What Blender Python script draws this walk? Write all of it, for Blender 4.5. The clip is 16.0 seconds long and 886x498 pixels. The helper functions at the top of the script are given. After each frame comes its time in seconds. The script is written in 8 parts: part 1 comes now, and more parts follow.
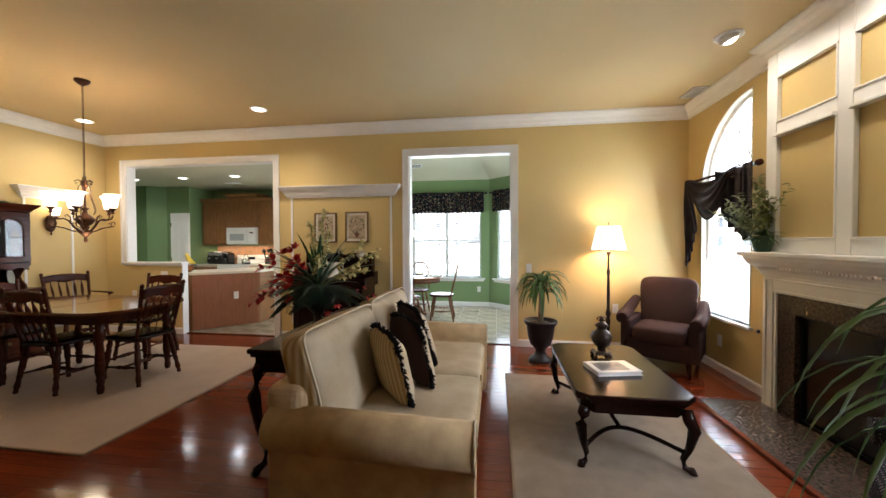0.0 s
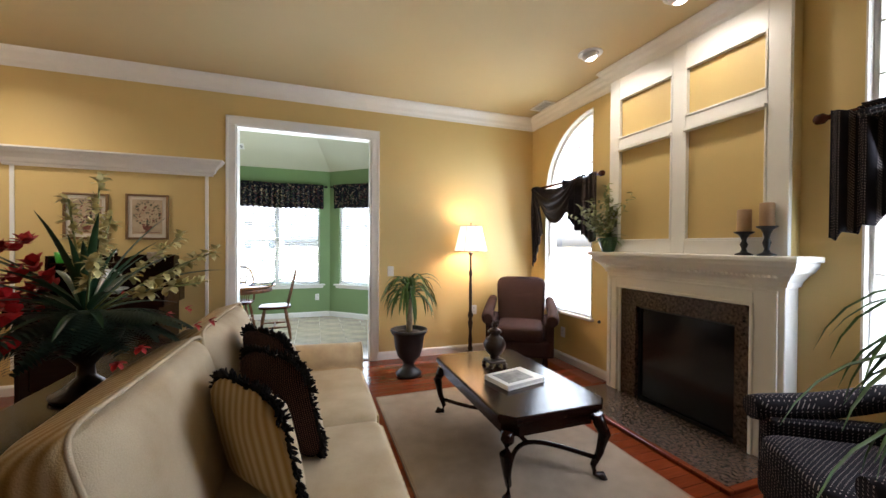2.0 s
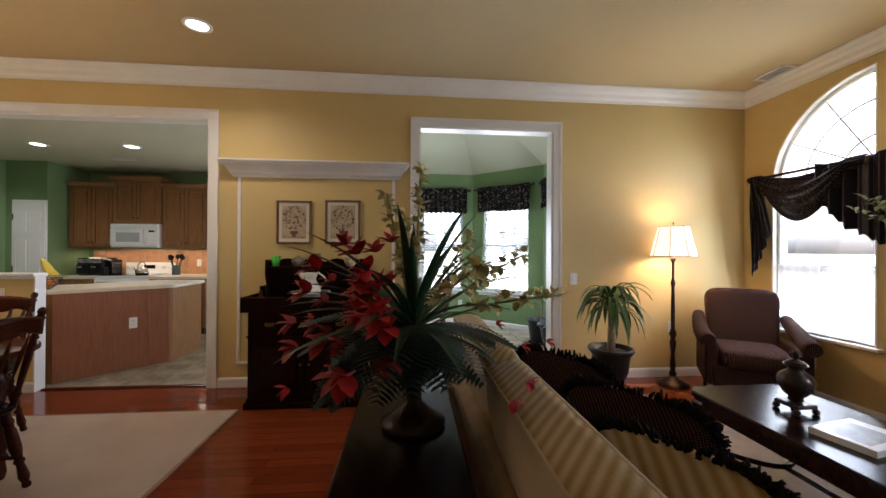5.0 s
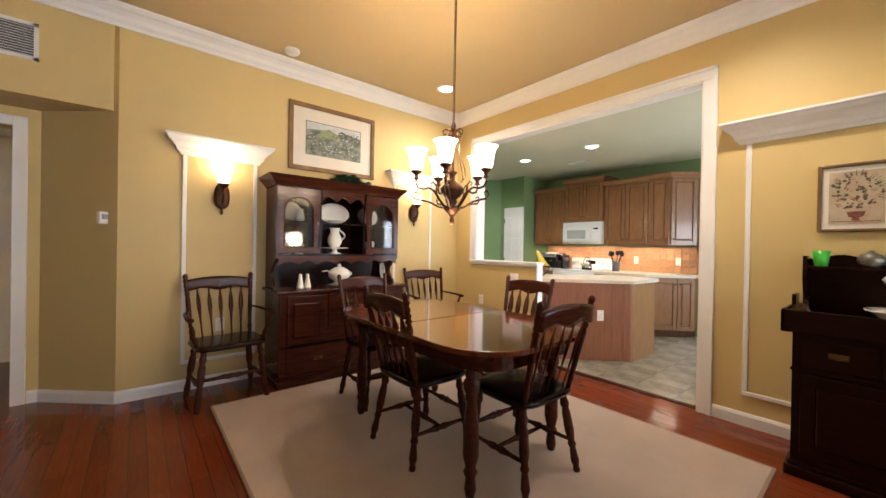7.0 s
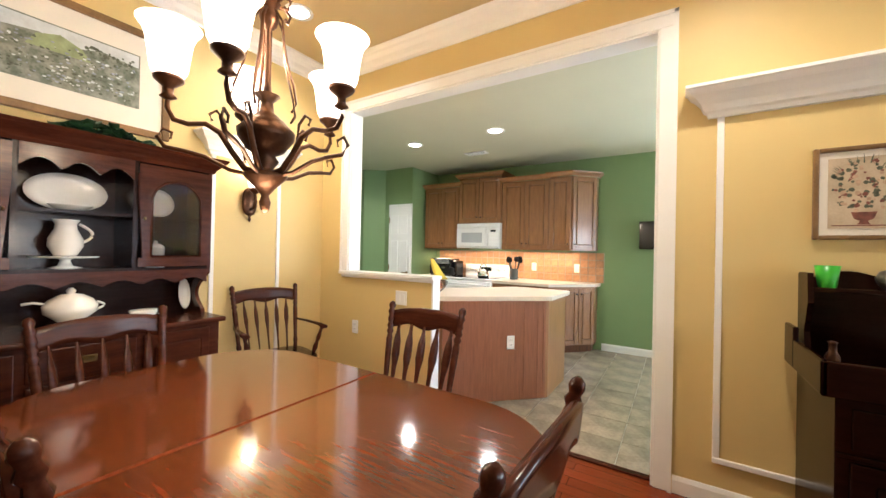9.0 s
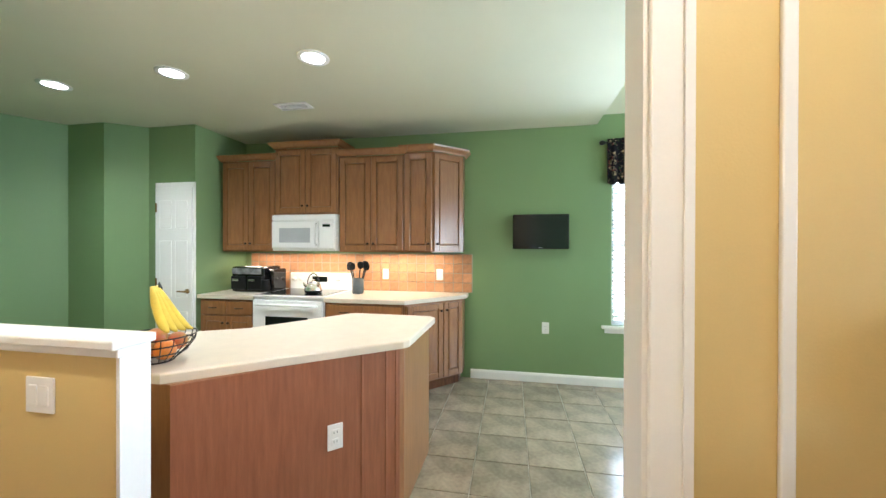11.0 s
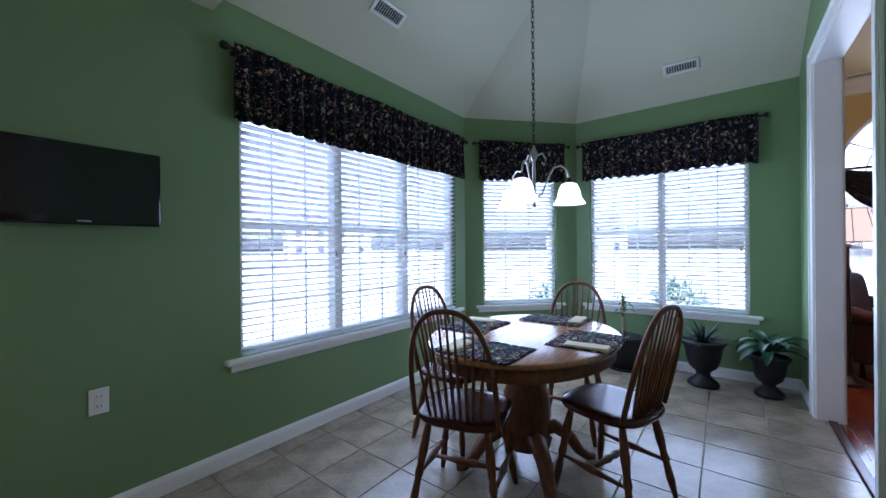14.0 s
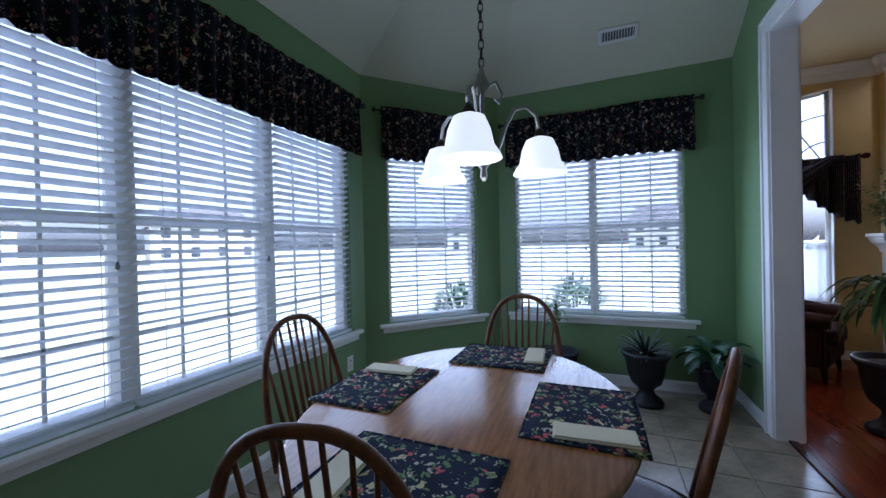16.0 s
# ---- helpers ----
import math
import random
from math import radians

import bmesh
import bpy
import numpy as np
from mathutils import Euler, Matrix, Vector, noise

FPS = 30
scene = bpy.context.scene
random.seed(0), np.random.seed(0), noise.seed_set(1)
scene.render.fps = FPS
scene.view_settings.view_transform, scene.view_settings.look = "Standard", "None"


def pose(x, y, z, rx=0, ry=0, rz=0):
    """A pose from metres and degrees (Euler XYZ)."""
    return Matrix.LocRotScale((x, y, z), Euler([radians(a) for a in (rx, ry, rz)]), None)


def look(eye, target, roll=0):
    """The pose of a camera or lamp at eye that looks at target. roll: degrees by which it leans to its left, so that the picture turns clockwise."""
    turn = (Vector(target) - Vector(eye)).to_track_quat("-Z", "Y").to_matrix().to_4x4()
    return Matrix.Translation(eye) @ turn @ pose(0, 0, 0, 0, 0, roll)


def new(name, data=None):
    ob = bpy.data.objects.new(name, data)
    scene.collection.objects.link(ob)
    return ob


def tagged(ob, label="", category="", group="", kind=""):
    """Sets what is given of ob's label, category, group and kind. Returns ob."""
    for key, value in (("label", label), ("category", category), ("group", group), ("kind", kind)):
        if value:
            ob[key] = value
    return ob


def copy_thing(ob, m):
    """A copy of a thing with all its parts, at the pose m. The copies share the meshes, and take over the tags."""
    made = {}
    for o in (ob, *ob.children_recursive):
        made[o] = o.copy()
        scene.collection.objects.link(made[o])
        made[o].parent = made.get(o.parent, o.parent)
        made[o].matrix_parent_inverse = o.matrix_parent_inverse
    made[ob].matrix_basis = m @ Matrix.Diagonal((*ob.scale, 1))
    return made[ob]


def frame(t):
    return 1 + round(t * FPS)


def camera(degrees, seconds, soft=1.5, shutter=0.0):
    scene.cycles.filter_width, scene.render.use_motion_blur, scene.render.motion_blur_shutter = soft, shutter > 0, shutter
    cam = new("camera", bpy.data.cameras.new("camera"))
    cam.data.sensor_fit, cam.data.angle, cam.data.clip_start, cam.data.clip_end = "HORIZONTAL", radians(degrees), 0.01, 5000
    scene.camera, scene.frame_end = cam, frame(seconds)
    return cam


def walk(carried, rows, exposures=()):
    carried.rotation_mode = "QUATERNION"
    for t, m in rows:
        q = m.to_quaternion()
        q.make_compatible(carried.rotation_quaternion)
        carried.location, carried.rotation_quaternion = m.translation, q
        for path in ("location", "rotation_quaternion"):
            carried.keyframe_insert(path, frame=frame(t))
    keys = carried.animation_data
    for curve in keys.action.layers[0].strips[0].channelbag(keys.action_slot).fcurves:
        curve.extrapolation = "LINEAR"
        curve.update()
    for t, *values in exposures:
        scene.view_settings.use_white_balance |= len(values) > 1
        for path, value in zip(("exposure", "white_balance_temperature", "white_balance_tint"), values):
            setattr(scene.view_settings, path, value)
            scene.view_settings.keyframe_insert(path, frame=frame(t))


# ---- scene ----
cam = camera(100.8, 16.0)
PATH = [
    (0, (-0.26, 0.153, 1.369), (-0.547, 2.132, 1.328), -0.2),
    (0.5, (-0.388, 0.354, 1.348), (-0.425, 2.354, 1.318), 0.1),
    (1, (-0.487, 0.523, 1.318), (-0.255, 2.509, 1.302), 0.4),
    (1.5, (-0.595, 0.664, 1.308), (-0.127, 2.609, 1.293), 0.5),
    (2, (-0.677, 0.797, 1.326), (-0.013, 2.684, 1.305), 0.4),
    (2.5, (-0.779, 0.948, 1.351), (0.072, 2.758, 1.327), 0.4),
    (3, (-0.866, 1.095, 1.361), (0.146, 2.82, 1.343), 0.4),
    (3.2, (-0.92, 1.164, 1.373), (0.151, 2.853, 1.353), 0.4),
    (5.3, (-1.653, 1.463, 1.264), (-1.861, 3.453, 1.272), 0.3),
    (5.5, (-1.766, 1.547, 1.227), (-2.255, 3.486, 1.247), 0.3),
    (6, (-2.005, 1.678, 1.23), (-3.039, 3.39, 1.24), 0.4),
    (6.5, (-2.281, 1.69, 1.233), (-3.614, 3.181, 1.23), 0.6),
    (7, (-2.51, 1.689, 1.224), (-4.046, 2.969, 1.214), 1.0),
    (7.5, (-2.74, 1.78, 1.223), (-4.325, 2.999, 1.218), 1.1),
    (8, (-2.985, 1.955, 1.233), (-4.55, 3.2, 1.235), 1.1),
    (8.5, (-3.181, 2.275, 1.26), (-4.549, 3.734, 1.258), 0.9),
    (9, (-3.304, 2.646, 1.271), (-4.38, 4.332, 1.282), 1.2),
    (9.2, (-3.365, 2.79, 1.265), (-4.325, 4.545, 1.28), 1.1),
    (10.2, (-3.45, 3.52, 1.32), (-4.05, 5.42, 1.32), 0.4),
    (11.3, (-3.818, 4.265, 1.361), (-4.072, 6.249, 1.349), -0.4),
    (11.5, (-3.876, 4.38, 1.358), (-4.036, 6.373, 1.343), -0.9),
    (12, (-3.962, 4.644, 1.331), (-3.792, 6.637, 1.33), -0.6),
    (12.5, (-4.015, 4.949, 1.316), (-3.439, 6.864, 1.302), -0.3),
    (13, (-3.939, 5.239, 1.272), (-2.96, 6.982, 1.265), -0.3),
    (13.5, (-3.843, 5.465, 1.25), (-2.497, 6.944, 1.248), -0.3),
    (14, (-3.736, 5.638, 1.229), (-2.151, 6.858, 1.228), -0.5),
    (14.5, (-3.601, 5.77, 1.22), (-1.841, 6.721, 1.212), -0.6),
    (15, (-3.398, 5.896, 1.23), (-1.556, 6.675, 1.22), -0.8),
    (15.5, (-3.135, 5.94, 1.242), (-1.274, 6.672, 1.233), -0.8),
    (16, (-2.937, 6.153, 1.243), (-1.088, 6.914, 1.229), -1.3),
]
EXPOSURES = [
    (0.0, 3.90, 6000, 12), (3.2, 3.9, 5900, 14), (5.5, 3.4, 5900, 16), (6.0, 3.7, 5900, 16), (6.5, 4.32, 5900, 16), (7.0, 4.5, 6000, 15), (9.0, 4.75, 5900, 13),
    (11.4, 4.8, 5200, 8), (12.0, 4.55, 4900, 12), (12.6, 4.0, 4900, 14), (13.4, 3.3, 4900, 22), (14.5, 2.45, 4800, 22), (16.0, 1.9, 4800, 20),
]
walk(cam, [(t, look(eye, target, roll)) for t, eye, target, roll in PATH], EXPOSURES)

# ---- daylight ----
world = bpy.data.worlds.new("sky")
scene.world = world
world.use_nodes = True
wn = world.node_tree.nodes
sky = wn.new("ShaderNodeTexSky")
sky.sky_type, sky.sun_disc = "NISHITA", False
sky.sun_elevation, sky.sun_rotation = radians(56), radians(180)
sky.air_density, sky.dust_density = 1.0, 5.0
haze = wn.new("ShaderNodeHueSaturation")
haze.inputs["Saturation"].default_value, haze.inputs["Value"].default_value = 0.40, 1.0
world.node_tree.links.new(sky.outputs[0], haze.inputs["Color"])
world.node_tree.links.new(haze.outputs[0], wn["Background"].inputs[0])
wn["Background"].inputs[1].default_value = 0.15
sun = new("sun", bpy.data.lights.new("sun", "SUN"))
sun.data.energy, sun.data.angle, sun.data.color = 1.2, radians(10), (1.0, 0.96, 0.9)
sun.matrix_world = look((0, -20, 30), (0, 0, 0))


def area(name, eye, target, sx, sy, watts, color):
    l = bpy.data.lights.new(name, "AREA")
    l.shape, l.size, l.size_y, l.energy, l.color = "RECTANGLE", sx, sy, watts, color
    o = new(name, l)
    o.matrix_world = look(eye, target)
    return o


def bulb(name, p, watts, color, r=0.04):
    l = bpy.data.lights.new(name, "POINT")
    l.energy, l.color, l.shadow_soft_size = watts, color, r
    o = new(name, l)
    o.location = p
    return o


def down(name, p, watts, color, spread=150, blend=0.9, aim=None):
    l = bpy.data.lights.new(name, "SPOT")
    l.energy, l.color, l.spot_size, l.spot_blend, l.shadow_soft_size = watts, color, radians(spread), blend, 0.06
    o = new(name, l)
    o.matrix_world = look(p, aim or (p[0], p[1] + 0.001, 0))
    return o


DAY = (0.86, 0.94, 1.0)
WARM = (1.0, 0.76, 0.49)
SOFT = (1.0, 0.86, 0.68)
# the sky's light in the window openings
area("window_light_long", (-1.69, 7.78, 1.3), (-1.69, 5.0, 1.0), 2.1, 1.25, 3.6, DAY)
area("window_light_bay", (-0.02, 7.36, 1.3), (-1.5, 5.75, 1.0), 0.8, 1.25, 1.35, DAY)
area("window_light_side", (0.48, 6.08, 1.3), (-2.0, 6.08, 1.0), 1.35, 1.25, 2.2, DAY)
area("window_light_arch", (2.0, 4.3, 1.45), (-1.0, 3.6, 0.8), 0.7, 1.7, 2.86, DAY)
area("window_light_arch_far", (2.0, 1.45, 1.45), (-1.0, 1.6, 0.8), 0.7, 1.7, 3.89, DAY)
# added fill lamp; the kitchen's left end has no window
area("kitchen_fill", (-8.7, 6.1, 1.5), (-5.0, 6.1, 1.0), 1.2, 1.0, 1.09, DAY)
# lamps
Z_LAMP = 2.945
for p in ((-5.63, 4.29, Z_LAMP), (-3.10, 4.25, Z_LAMP)):
    down("downlight_beam", p, 4.0, SOFT)
for p in ((1.57, 3.36, Z_LAMP - 0.03), (1.59, 2.56, Z_LAMP - 0.03)):
    down("downlight_beam", p, 1.86, SOFT, aim=(2.05, p[1], 1.2))
for p in ((-4.96, 6.23, 2.54), (-6.04, 6.24, 2.54), (-7.08, 6.24, 2.54)):
    down("downlight_beam", p, 2.7, (1.0, 0.95, 0.86))

# ---- materials ----


def material(name, color, rough=0.6, metal=0.0, scale=6.0, vary=0.12, fine=90.0, bump=0.05, second=None, spread=None, coat=0.0, sheen=0.0, spec=0.5):
    """Two scales of variation over a base colour, with fine relief."""
    m = bpy.data.materials.new(name)
    m.use_nodes = True
    n, k = m.node_tree.nodes, m.node_tree.links
    b = n["Principled BSDF"]
    tc = n.new("ShaderNodeTexCoord")
    mp = n.new("ShaderNodeMapping")
    k.new(tc.outputs["Object"], mp.inputs[0])
    if spread:
        mp.inputs["Scale"].default_value = spread
    big = n.new("ShaderNodeTexNoise")
    big.inputs["Scale"].default_value, big.inputs["Detail"].default_value = scale, 4
    small = n.new("ShaderNodeTexNoise")
    small.inputs["Scale"].default_value, small.inputs["Detail"].default_value = fine, 3
    k.new(mp.outputs[0], big.inputs["Vector"])
    k.new(mp.outputs[0], small.inputs["Vector"])
    add = n.new("ShaderNodeMath")
    add.operation = "MULTIPLY_ADD"
    add.inputs[1].default_value = 0.35
    k.new(small.outputs[0], add.inputs[0])
    k.new(big.outputs[0], add.inputs[2])
    ramp = n.new("ShaderNodeValToRGB")
    hi = tuple(min(1, c * (1 + vary)) for c in color)
    lo = tuple(c * (1 - vary) for c in (second or color))
    ramp.color_ramp.elements[0].position, ramp.color_ramp.elements[1].position = 0.45, 0.9
    ramp.color_ramp.elements[0].color, ramp.color_ramp.elements[1].color = (*lo, 1), (*hi, 1)
    k.new(add.outputs[0], ramp.inputs[0])
    k.new(ramp.outputs[0], b.inputs["Base Color"])
    b.inputs["Roughness"].default_value, b.inputs["Metallic"].default_value = rough, metal
    b.inputs["Coat Weight"].default_value, b.inputs["Coat Roughness"].default_value = coat, 0.08
    b.inputs["Sheen Weight"].default_value = sheen
    b.inputs["Specular IOR Level"].default_value = spec
    if bump:
        bp = n.new("ShaderNodeBump")
        bp.inputs["Strength"].default_value, bp.inputs["Distance"].default_value = min(1, bump * 4), 0.004
        k.new(small.outputs[0], bp.inputs["Height"])
        k.new(bp.outputs[0], b.inputs["Normal"])
    return m


def dotted(name, color, dot, scale, size, rough=0.85, spread=(1, 1, 1)):
    """Woven cloth with small dots on a grid."""
    m = material(name, color, rough, vary=0.15, fine=300, bump=0.15, spec=0.08)
    n, k = m.node_tree.nodes, m.node_tree.links
    b = n["Principled BSDF"]
    tc, join, v = n.new("ShaderNodeTexCoord"), n.new("ShaderNodeCombineXYZ"), n.new("ShaderNodeTexVoronoi")
    v.voronoi_dimensions = "2D"
    for i, axis in enumerate(((1, 1, 0), (1, -1, 1.4))):
        dot_p = n.new("ShaderNodeVectorMath")
        dot_p.operation = "DOT_PRODUCT"
        dot_p.inputs[1].default_value = axis
        k.new(tc.outputs["Object"], dot_p.inputs[0])
        k.new(dot_p.outputs["Value"], join.inputs[i])
    v.inputs["Scale"].default_value, v.inputs["Randomness"].default_value = scale, 0.0
    k.new(join.outputs[0], v.inputs["Vector"])
    lt, mix = n.new("ShaderNodeMath"), n.new("ShaderNodeMix")
    lt.operation = "LESS_THAN"
    lt.inputs[1].default_value = size
    mix.data_type = "RGBA"
    k.new(v.outputs["Distance"], lt.inputs[0])
    src = b.inputs["Base Color"].links[0].from_socket
    k.new(lt.outputs[0], mix.inputs["Factor"])
    k.new(src, mix.inputs["A"])
    mix.inputs["B"].default_value = (*dot, 1)
    k.new(mix.outputs["Result"], b.inputs["Base Color"])
    return m


def floral(name, ground, tints, scale, cover, rough=0.85):
    """Cloth printed with scattered flowers and leaves."""
    m = material(name, ground, rough, vary=0.2, fine=300, bump=0.12, spec=0.12)
    n, k = m.node_tree.nodes, m.node_tree.links
    b = n["Principled BSDF"]
    tc = n.new("ShaderNodeTexCoord")
    wob = n.new("ShaderNodeTexNoise")
    wob.inputs["Scale"].default_value = scale * 2.2
    addv = n.new("ShaderNodeMix")
    addv.data_type, addv.blend_type = "RGBA", "LINEAR_LIGHT"
    addv.inputs["Factor"].default_value = 0.03
    k.new(tc.outputs["Object"], addv.inputs["A"])
    k.new(tc.outputs["Object"], wob.inputs["Vector"])
    k.new(wob.outputs["Color"], addv.inputs["B"])
    prev = b.inputs["Base Color"].links[0].from_socket
    for i, tint in enumerate(tints):
        v, sep, gt, lt, mul, mix = (n.new(t) for t in ("ShaderNodeTexVoronoi", "ShaderNodeSeparateColor", "ShaderNodeMath", "ShaderNodeMath", "ShaderNodeMath", "ShaderNodeMix"))
        mv = n.new("ShaderNodeMapping")
        mv.inputs["Location"].default_value = (0.37 * i, 0.61 * i, 0.17 * i)
        k.new(addv.outputs["Result"], mv.inputs[0])
        k.new(mv.outputs[0], v.inputs["Vector"])
        v.inputs["Scale"].default_value = scale * (1 + 0.35 * i)
        gt.operation, lt.operation, mul.operation = "GREATER_THAN", "LESS_THAN", "MULTIPLY"
        gt.inputs[1].default_value, lt.inputs[1].default_value = 1 - cover, 0.36
        k.new(v.outputs["Color"], sep.inputs[0])
        k.new(sep.outputs[0], gt.inputs[0])
        k.new(v.outputs["Distance"], lt.inputs[0])
        k.new(gt.outputs[0], mul.inputs[0])
        k.new(lt.outputs[0], mul.inputs[1])
        mix.data_type = "RGBA"
        k.new(mul.outputs[0], mix.inputs["Factor"])
        k.new(prev, mix.inputs["A"])
        mix.inputs["B"].default_value = (*tint, 1)
        prev = mix.outputs["Result"]
    k.new(prev, b.inputs["Base Color"])
    return m


def striped(name, color, line, scale):
    """Cloth woven with even upright stripes."""
    m = material(name, color, 0.8, vary=0.06, fine=260, bump=0.1, spec=0.2)
    n, k = m.node_tree.nodes, m.node_tree.links
    b = n["Principled BSDF"]
    tc, mp, w, mix = n.new("ShaderNodeTexCoord"), n.new("ShaderNodeMapping"), n.new("ShaderNodeTexWave"), n.new("ShaderNodeMix")
    mp.inputs["Scale"].default_value = (1, 1, 0)
    w.bands_direction = "DIAGONAL"
    w.inputs["Scale"].default_value, w.inputs["Distortion"].default_value = scale, 0.3
    k.new(tc.outputs["Object"], mp.inputs[0])
    k.new(mp.outputs[0], w.inputs["Vector"])
    mix.data_type = "RGBA"
    k.new(w.outputs["Fac"], mix.inputs["Factor"])
    k.new(b.inputs["Base Color"].links[0].from_socket, mix.inputs["A"])
    mix.inputs["B"].default_value = (*line, 1)
    k.new(mix.outputs["Result"], b.inputs["Base Color"])
    return m


def random_tint(m, amount):
    """Shift the base colour a little from one object to the next."""
    n, k = m.node_tree.nodes, m.node_tree.links
    b = n["Principled BSDF"]
    src = b.inputs["Base Color"].links[0].from_socket
    oi, mr, hsv = n.new("ShaderNodeObjectInfo"), n.new("ShaderNodeMapRange"), n.new("ShaderNodeHueSaturation")
    mr.inputs["To Min"].default_value, mr.inputs["To Max"].default_value = 1 - amount, 1 + amount
    k.new(oi.outputs["Random"], mr.inputs["Value"])
    k.new(mr.outputs[0], hsv.inputs["Value"])
    k.new(src, hsv.inputs["Color"])
    k.new(hsv.outputs[0], b.inputs["Base Color"])
    return m


def wood(name, light, dark, rough=0.35, axis=(1, 8, 8), scale=5, coat=0.2, bump=0.01, spec=0.5):
    return material(name, light, rough, scale=scale, vary=0.1, fine=28, bump=bump, second=dark, spread=axis, coat=coat, spec=spec)


def plank_floor(name):
    """Narrow glossy cherry strips with dark joints, laid along x."""
    m = bpy.data.materials.new(name)
    m.use_nodes = True
    n, k = m.node_tree.nodes, m.node_tree.links
    b = n["Principled BSDF"]
    tc, mp, br, gr, mix, ramp = (n.new(t) for t in ("ShaderNodeTexCoord", "ShaderNodeMapping", "ShaderNodeTexBrick", "ShaderNodeTexNoise", "ShaderNodeMix", "ShaderNodeValToRGB"))
    k.new(tc.outputs["Object"], br.inputs["Vector"])
    br.inputs["Scale"].default_value = 1
    br.inputs["Brick Width"].default_value, br.inputs["Row Height"].default_value, br.inputs["Mortar Size"].default_value = 0.95, 0.083, 0.0012
    br.inputs["Color1"].default_value, br.inputs["Color2"].default_value, br.inputs["Mortar"].default_value = (0.205, 0.040, 0.013, 1), (0.15, 0.029, 0.010, 1), (0.045, 0.010, 0.005, 1)
    mp.inputs["Scale"].default_value = (2, 24, 8)
    gr.inputs["Scale"].default_value, gr.inputs["Detail"].default_value = 3, 6
    k.new(tc.outputs["Object"], mp.inputs[0])
    k.new(mp.outputs[0], gr.inputs["Vector"])
    ramp.color_ramp.elements[0].color, ramp.color_ramp.elements[1].color = (0.62, 0.58, 0.55, 1), (1.25, 1.2, 1.15, 1)
    k.new(gr.outputs[0], ramp.inputs[0])
    mix.data_type, mix.blend_type = "RGBA", "MULTIPLY"
    mix.inputs["Factor"].default_value = 1
    k.new(br.outputs["Color"], mix.inputs["A"])
    k.new(ramp.outputs[0], mix.inputs["B"])
    k.new(mix.outputs["Result"], b.inputs["Base Color"])
    b.inputs["Roughness"].default_value = 0.13
    b.inputs["Coat Weight"].default_value, b.inputs["Coat Roughness"].default_value = 0.1, 0.05
    b.inputs["Specular IOR Level"].default_value = 0.3
    bp, wav = n.new("ShaderNodeBump"), n.new("ShaderNodeTexNoise")
    wav.inputs["Scale"].default_value = 7
    k.new(tc.outputs["Object"], wav.inputs["Vector"])
    bp.inputs["Strength"].default_value, bp.inputs["Distance"].default_value = 0.02, 0.004
    k.new(wav.outputs[0], bp.inputs["Height"])
    bp2 = n.new("ShaderNodeBump")
    bp2.inputs["Strength"].default_value, bp2.inputs["Distance"].default_value, bp2.invert = 0.12, 0.001, True
    k.new(br.outputs["Fac"], bp2.inputs["Height"])
    k.new(bp.outputs[0], bp2.inputs["Normal"])
    k.new(bp2.outputs[0], b.inputs["Normal"])
    return m


def glow(name, color, strength):
    m = bpy.data.materials.new(name)
    m.use_nodes = True
    b = m.node_tree.nodes["Principled BSDF"]
    b.inputs["Base Color"].default_value = (*color, 1)
    b.inputs["Emission Color"].default_value = (*color, 1)
    b.inputs["Emission Strength"].default_value = strength
    return m


def glass(name, tint=(1, 1, 1), rough=0.0):
    m = bpy.data.materials.new(name)
    m.use_nodes = True
    b = m.node_tree.nodes["Principled BSDF"]
    b.inputs["Base Color"].default_value = (*tint, 1)
    b.inputs["Transmission Weight"].default_value, b.inputs["Roughness"].default_value, b.inputs["IOR"].default_value = 1.0, rough, 1.45
    return m


def translucent(name, color, amount):
    """Thin slats or cloth that let some light through."""
    m = material(name, color, 0.5, vary=0.04, fine=200, bump=0.02)
    n, k = m.node_tree.nodes, m.node_tree.links
    tr, mix, out = n.new("ShaderNodeBsdfTranslucent"), n.new("ShaderNodeMixShader"), n["Material Output"]
    tr.inputs[0].default_value = (*color, 1)
    mix.inputs[0].default_value = amount
    k.new(n["Principled BSDF"].outputs[0], mix.inputs[1])
    k.new(tr.outputs[0], mix.inputs[2])
    k.new(mix.outputs[0], out.inputs[0])
    return m


M_YELLOW = material("yellow_wall_paint", (0.62, 0.465, 0.19), 0.55, scale=1.3, vary=0.035, fine=160, bump=0.03)
M_CEIL = material("tan_ceiling_paint", (0.56, 0.44, 0.235), 0.75, scale=1.2, vary=0.03, fine=160, bump=0.03)
M_GREEN = material("green_wall_paint", (0.19, 0.285, 0.125), 0.5, scale=1.3, vary=0.04, fine=160, bump=0.03)
M_KCEIL = material("pale_green_ceiling_paint", (0.62, 0.61, 0.46), 0.75, scale=1.2, vary=0.03, fine=160, bump=0.03)
M_WHITE = material("white_trim_paint", (0.80, 0.79, 0.76), 0.35, scale=3, vary=0.03, fine=120, bump=0.01)
M_PLAIN = material("white_outer_wall", (0.7, 0.68, 0.64), 0.8, vary=0.06, bump=0.05)
M_FLOOR = plank_floor("cherry_floor")
M_GROUT = material("floor_grout", (0.36, 0.33, 0.26), 0.8, vary=0.1, fine=200, bump=0.1)
M_TILE = random_tint(material("stone_floor_tile", (0.31, 0.26, 0.185), 0.2, scale=4.5, vary=0.2, fine=40, bump=0.02, second=(0.21, 0.172, 0.118)), 0.10)
M_CARPET = material("beige_carpet", (0.35, 0.27, 0.20), 0.95, scale=8, vary=0.12, fine=420, bump=0.5, spec=0.1)
